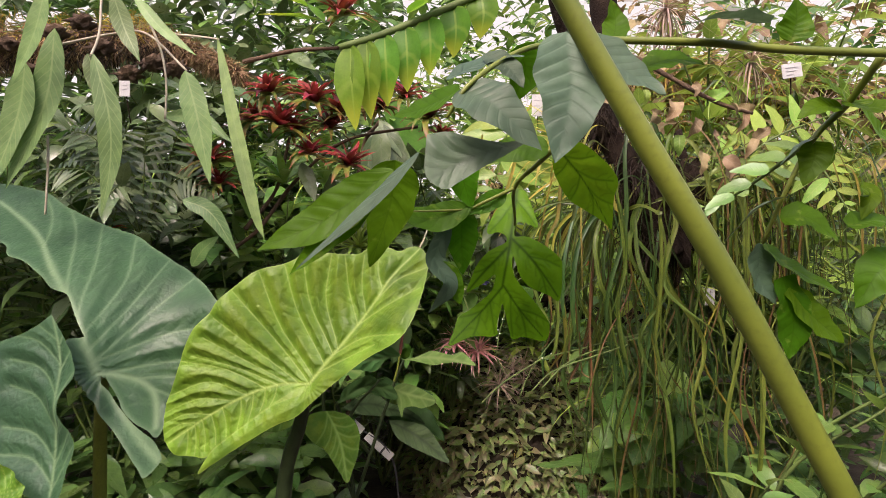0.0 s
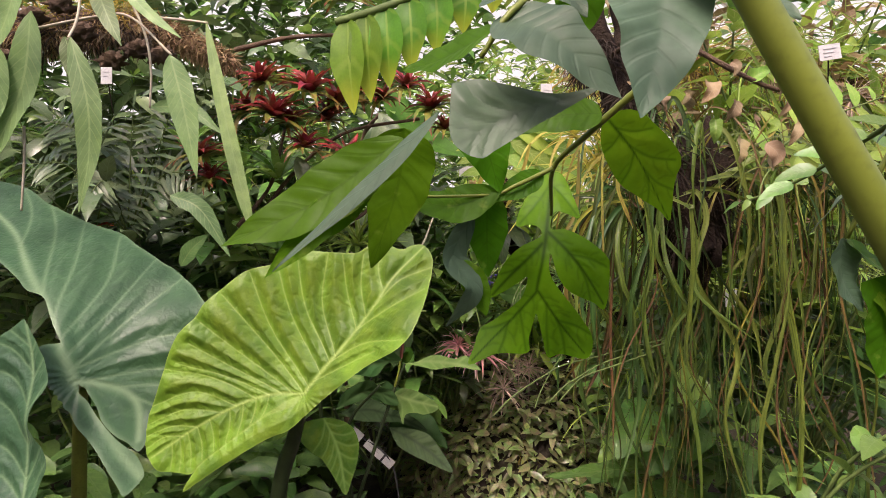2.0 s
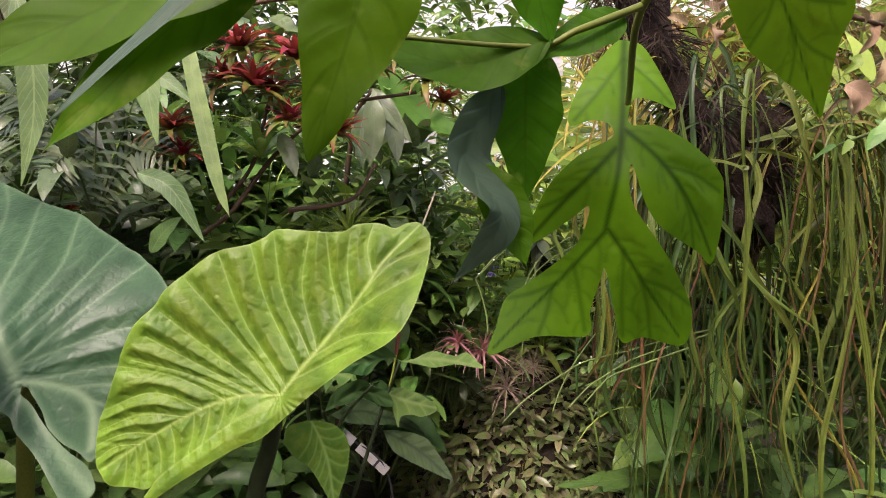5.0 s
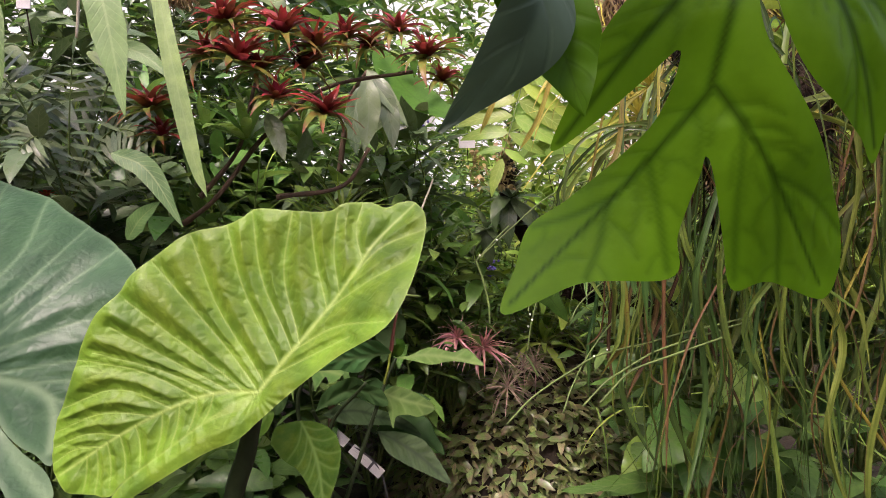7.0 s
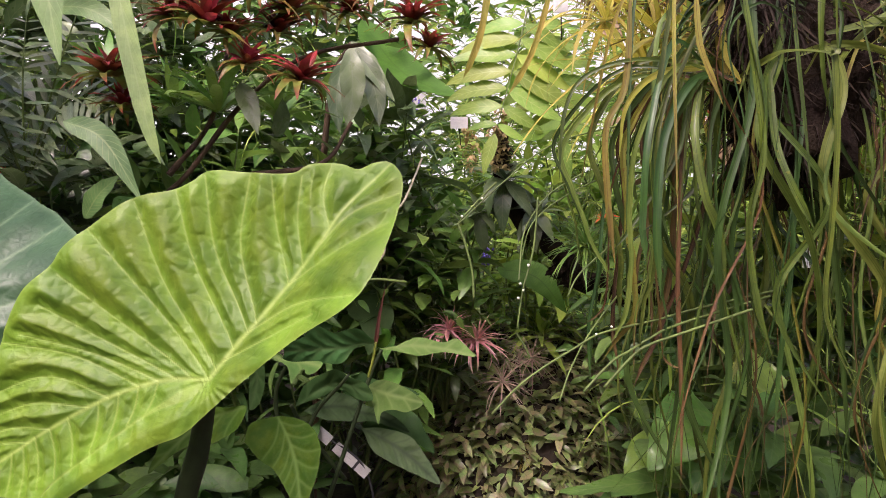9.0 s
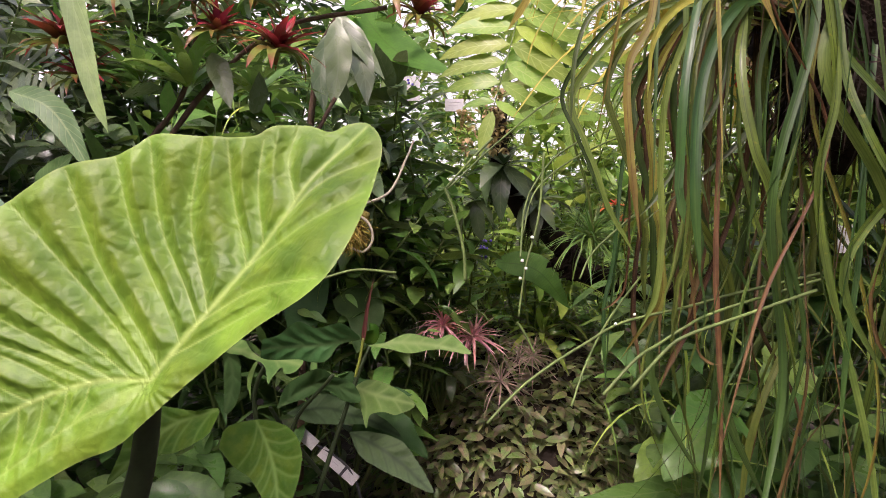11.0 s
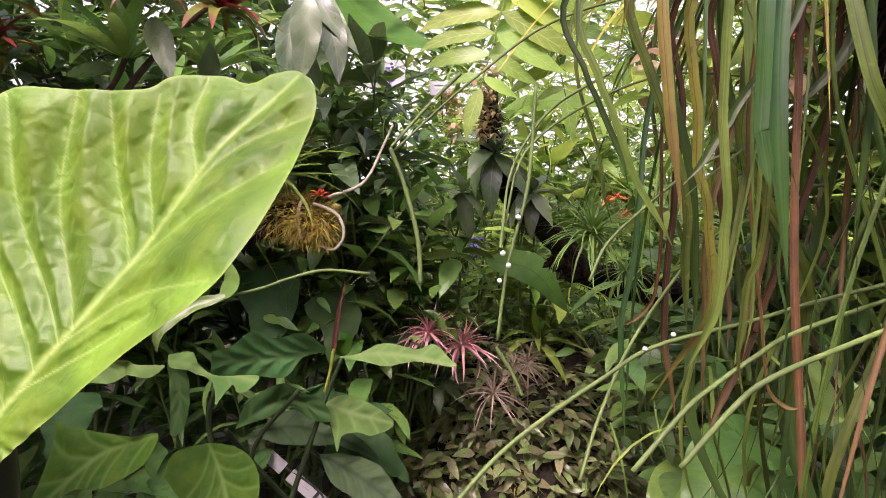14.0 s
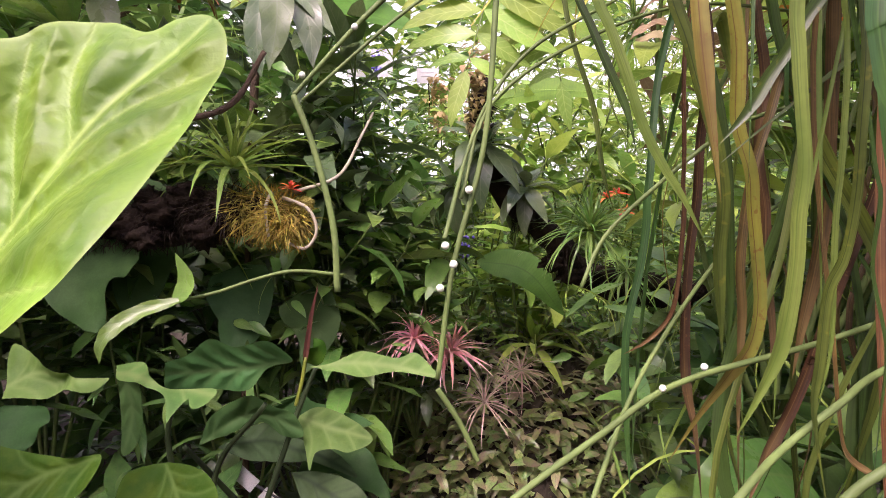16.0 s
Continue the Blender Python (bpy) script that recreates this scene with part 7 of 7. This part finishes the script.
fuzz("root_tangle", bough, Pool("fibre", "fibre", 0.025, "taper", (0.4, 1.2, 2.2), nv=7), [(x, y - 0.03, z - 0.03, 0.1) for x, y, z, w in BOUGH_SPOTS], 46, 0.2, 62, "wiry straw-coloured roots", 0.9)
withered = thing("withered_branch", (0.344, 1.03, 1.576), "thin dry branch hung with curled pinkish brown leaves", "branch")
DRY = [(0.292, 1.237, 1.6), (0.318, 1.12, 1.605), (0.33, 1.03, 1.58), (0.375, 1.01, 1.545), (0.435, 1.0, 1.507), (0.472, 1.0, 1.49), (0.518, 1.0, 1.477)]
tube("twig", withered, DRY, 0.005, 0.003, "wood", n=24, seg=8, knot=0.3)
dry_line, r5 = smooth_line(DRY, 26), random.Random(77)
for k in range(26):
    a = Vector(dry_line[min(25, 3 + k)]) + Vector((0, r5.uniform(-0.02, 0.02), 0))
    d = Vector((r5.uniform(-0.6, 0.5), r5.uniform(-0.4, 0.3), r5.choice((-1, -1, -0.8, 0.25)))).normalized() * r5.uniform(0.025, 0.05)
    low = a + Vector((0, 0, -0.045 * (k % 3)))
    blade("dry_leaf", withered, [low, low + d * 0.5 + Vector((r5.uniform(-0.012, 0.012), -0.008, 0)), low + d], r5.uniform(0.012, 0.024), "ovate", (r5.uniform(-0.8, 0.8), -0.8, 0.3), "bright" if k % 4 == 3 else "dead", nv=12, nu=5, fold=0.6, wave=0.12, waves=2.0, seed=r5.uniform(0, 6))
frond("side_shoot", vine, [(0.354, 0.57, 1.356), (0.372, 0.66, 1.344), (0.371, 0.76, 1.319), (0.342, 0.82, 1.301)], POOL["pinnate_dark"], 7, 0.045, (0, -0.8, 0.6))

pale = thing("arum_plant", (0.622, 1.9, 0.474), "low plant with broad pale green heart-shaped leaves", "plant")
for spine, w, face in (
    ([(0.655, 1.9, 0.716), (0.565, 1.85, 0.712), (0.471, 1.8, 0.649)], 0.17, (-0.2, -0.7, 0.7)), ([(0.751, 1.95, 0.688), (0.629, 1.85, 0.659), (0.572, 1.8, 0.598)], 0.16, (0, -0.7, 0.7)),
    ([(0.829, 2.0, 0.802), (0.751, 1.95, 0.802), (0.655, 1.9, 0.76)], 0.12, (0, -0.7, 0.7)), ([(0.658, 2.1, 0.599), (0.56, 2.05, 0.606), (0.481, 2.0, 0.565)], 0.12, (0, -0.6, 0.8)),
    ([(0.635, 2.0, 0.552), (0.49, 1.95, 0.56), (0.298, 1.9, 0.56)], 0.09, (0, -0.3, 0.9)), ([(0.767, 1.95, 0.505), (0.622, 1.9, 0.515), (0.483, 1.85, 0.5)], 0.09, (0, -0.4, 0.9)),
    ([(0.703, 1.75, 0.889), (0.643, 1.7, 0.874), (0.587, 1.65, 0.849)], 0.11, (0, -0.8, 0.5)), ([(0.565, 1.7, 0.797), (0.487, 1.65, 0.823), (0.41, 1.6, 0.819)], 0.1, (0, -0.6, 0.8)),
):
    blade("leaf", pale, spine, w, "heart", face, "mid", nv=18, nu=8, fold=0.1, wave=0.05, seed=rng.uniform(0, 6))
    b, e = Vector(spine[0]), Vector((0.622, 1.9, 0.474))
    tube("petiole", pale, [b, (b + e) / 2 + Vector((0, 0.05, 0)), Vector((e.x, e.y, 0))], 0.005, 0.007, "petiole", n=10, seg=6)

beam = tagged(new("roof_beam", mesh_of("roof_beam", *tube_arrays([(2.178, 6.0, 4.119), (3.827, 6.0, 3.011), (5.039, 6.0, 2.198)], 0.09, 0.09, n=6, seg=4), None, "paper", smooth=False)), "white painted steel roof beam of the glasshouse", "beam", kind="structure")

# ---- masses of foliage behind ----
scatter("undergrowth", POOL["deep"], ((-2.6, -0.35, 2.7, 3.3, 0.2, 1.5, 1500), (-3.4, -0.3, 3.2, 4.0, 0.7, 3.6, 4000), (-1.6, -0.3, 4.6, 5.2, 0.6, 3.6, 1200), (-2.4, -0.4, 2.15, 2.6, 0.0, 0.5, 800), (-3.2, -0.2, 4.0, 4.6, 0.0, 2.3, 1700), (-0.2, 0.9, 4.8, 5.4, 0.3, 2.2, 350)), 0.19, "dense dark green foliage of the bank", "foliage", seed=1)
scatter("undergrowth", POOL["greyish"], ((-2.6, -0.5, 2.5, 3.2, 0.9, 2.9, 900), (-2.2, -0.8, 2.1, 2.6, 0.8, 2.2, 250)), 0.19, "drooping grey-green foliage of the bank", "foliage", seed=5)
scatter("undergrowth", POOL["mid"], ((-2.6, -0.3, 2.6, 3.2, 0.9, 2.9, 900), (-0.6, 1.6, 4.0, 4.8, 0.2, 1.2, 900), (-0.4, 3.2, 5.0, 6.0, 0.5, 2.0, 1800), (0.0, 1.1, 3.9, 4.4, 2.2, 3.6, 420), (-0.4, 0.3, 4.0, 4.6, 1.7, 3.4, 420)), 0.15, "dense mid-green foliage behind the beds", "foliage", seed=2)
scatter("undergrowth", POOL["bright_slim"], ((0.0, 3.0, 4.3, 5.6, 0.7, 3.0, 1700), (0.7, 1.8, 1.8, 2.4, 1.1, 2.0, 110)), 0.18, "light yellow-green foliage in the brighter part", "foliage", seed=3)
scatter("undergrowth", POOL["bright"], ((-0.2, 3.2, 4.4, 5.6, 0.5, 3.2, 1900), (0.7, 2.0, 1.8, 2.4, 1.3, 2.0, 70)), 0.13, "light green broad foliage in the brighter part", "foliage", seed=4)
scatter("undergrowth", POOL["deep"], ((0.95, 2.4, 2.3, 2.9, 0.6, 2.4, 1200), (0.5, 1.6, 1.95, 2.4, 0.1, 1.15, 600), (0.8, 2.2, 2.4, 3.0, 0.0, 1.0, 900), (0.0, 3.0, 4.2, 5.0, 1.4, 3.2, 420)), 0.13, "dark foliage behind the hanging fronds", "foliage", seed=8)
scatter("undergrowth", POOL["dead"], ((0.45, 1.7, 1.5, 2.2, 1.3, 2.1, 700),), 0.08, "withered brown leaves among the green", "foliage", seed=9)
for q, size in (((0.562, 1.5, 1.854), 0.2), ((0.826, 1.6, 1.751), 0.2), ((1.008, 1.6, 1.615), 0.18), ((0.436, 1.6, 1.729), 0.16)):
    rosette("tillandsia", q, POOL["spider"], 90, size * 0.8, "wiry tangled grey air plant hanging overhead", "tillandsia", "grey air plants", (0, -0.3), (20, 150))
pf = thing("fern_plant", (0.529, 1.2, 1.365), "fern with broad pale green lobed fronds", "fern")
frond("frond", pf, [(0.529, 1.2, 1.365), (0.643, 1.18, 1.463), (0.757, 1.15, 1.512)], POOL["yfern"], 8, 0.09, (0, -0.9, 0.4))
frond("frond", pf, [(0.699, 1.2, 1.489), (0.724, 1.15, 1.414), (0.758, 1.12, 1.325)], POOL["yfern"], 7, 0.08, (0, -0.9, 0.4))
frond("frond", pf, [(0.529, 1.2, 1.365), (0.63, 1.22, 1.413), (0.745, 1.22, 1.424)], POOL["yfern"], 7, 0.07, (0, -0.9, 0.4))
scatter("grassy_tangle", POOL["thin_blade"], ((0.1, 2.0, 2.9, 3.6, 0.9, 1.9, 700), (0.4, 1.5, 1.6, 2.3, 0.7, 1.9, 500), (-1.6, 0.0, 2.4, 2.9, 1.0, 2.0, 350)), 0.2, "thin light green blades and stalks in a tangle", "foliage", seed=21, hang=1.2)
scatter("small_leaves", POOL["mid"], ((-2.2, 0.1, 2.4, 2.8, 0.8, 2.3, 1500), (0.1, 1.2, 3.0, 3.6, 0.7, 1.6, 600)), 0.075, "small fresh leaves scattered through the bank", "foliage", seed=22)
# far leaves: their sunlit look is partly a paler leaf colour
scatter("undergrowth", POOL["bright"], ((-1.5, 4.0, 5.7, 6.5, 0.6, 3.2, 2200),), 0.2, "far foliage at the end of the house, sunlight put into its bright colour", "foliage", seed=30)
# pale flecks of leaf colour stand in for highlights among the foliage
scatter("small_leaves", POOL["bright"], ((0.05, 1.3, 3.0, 3.8, 0.7, 1.9, 1000), (-0.3, 0.9, 2.75, 3.2, 1.3, 2.2, 350), (0.5, 1.6, 1.7, 2.2, 1.2, 2.0, 350)), 0.055, "small yellow-green leaves with light glints put into their bright colour", "foliage", seed=41)
scatter("grassy_tangle", POOL["thin_blade"], ((-0.2, 1.0, 2.9, 3.3, 0.8, 2.1, 400), (0.55, 1.3, 1.3, 1.7, 1.15, 1.9, 450)), 0.14, "wiry pale stalks and dry blades", "foliage", seed=42, hang=1.0)
scatter("small_leaves", POOL["mid"], ((-0.3, 0.15, 2.6, 2.9, 0.85, 1.5, 220), (0.15, 1.1, 3.3, 3.8, 0.5, 1.4, 600)), 0.07, "fresh green leaves catching the light below the branch", "foliage", seed=51)
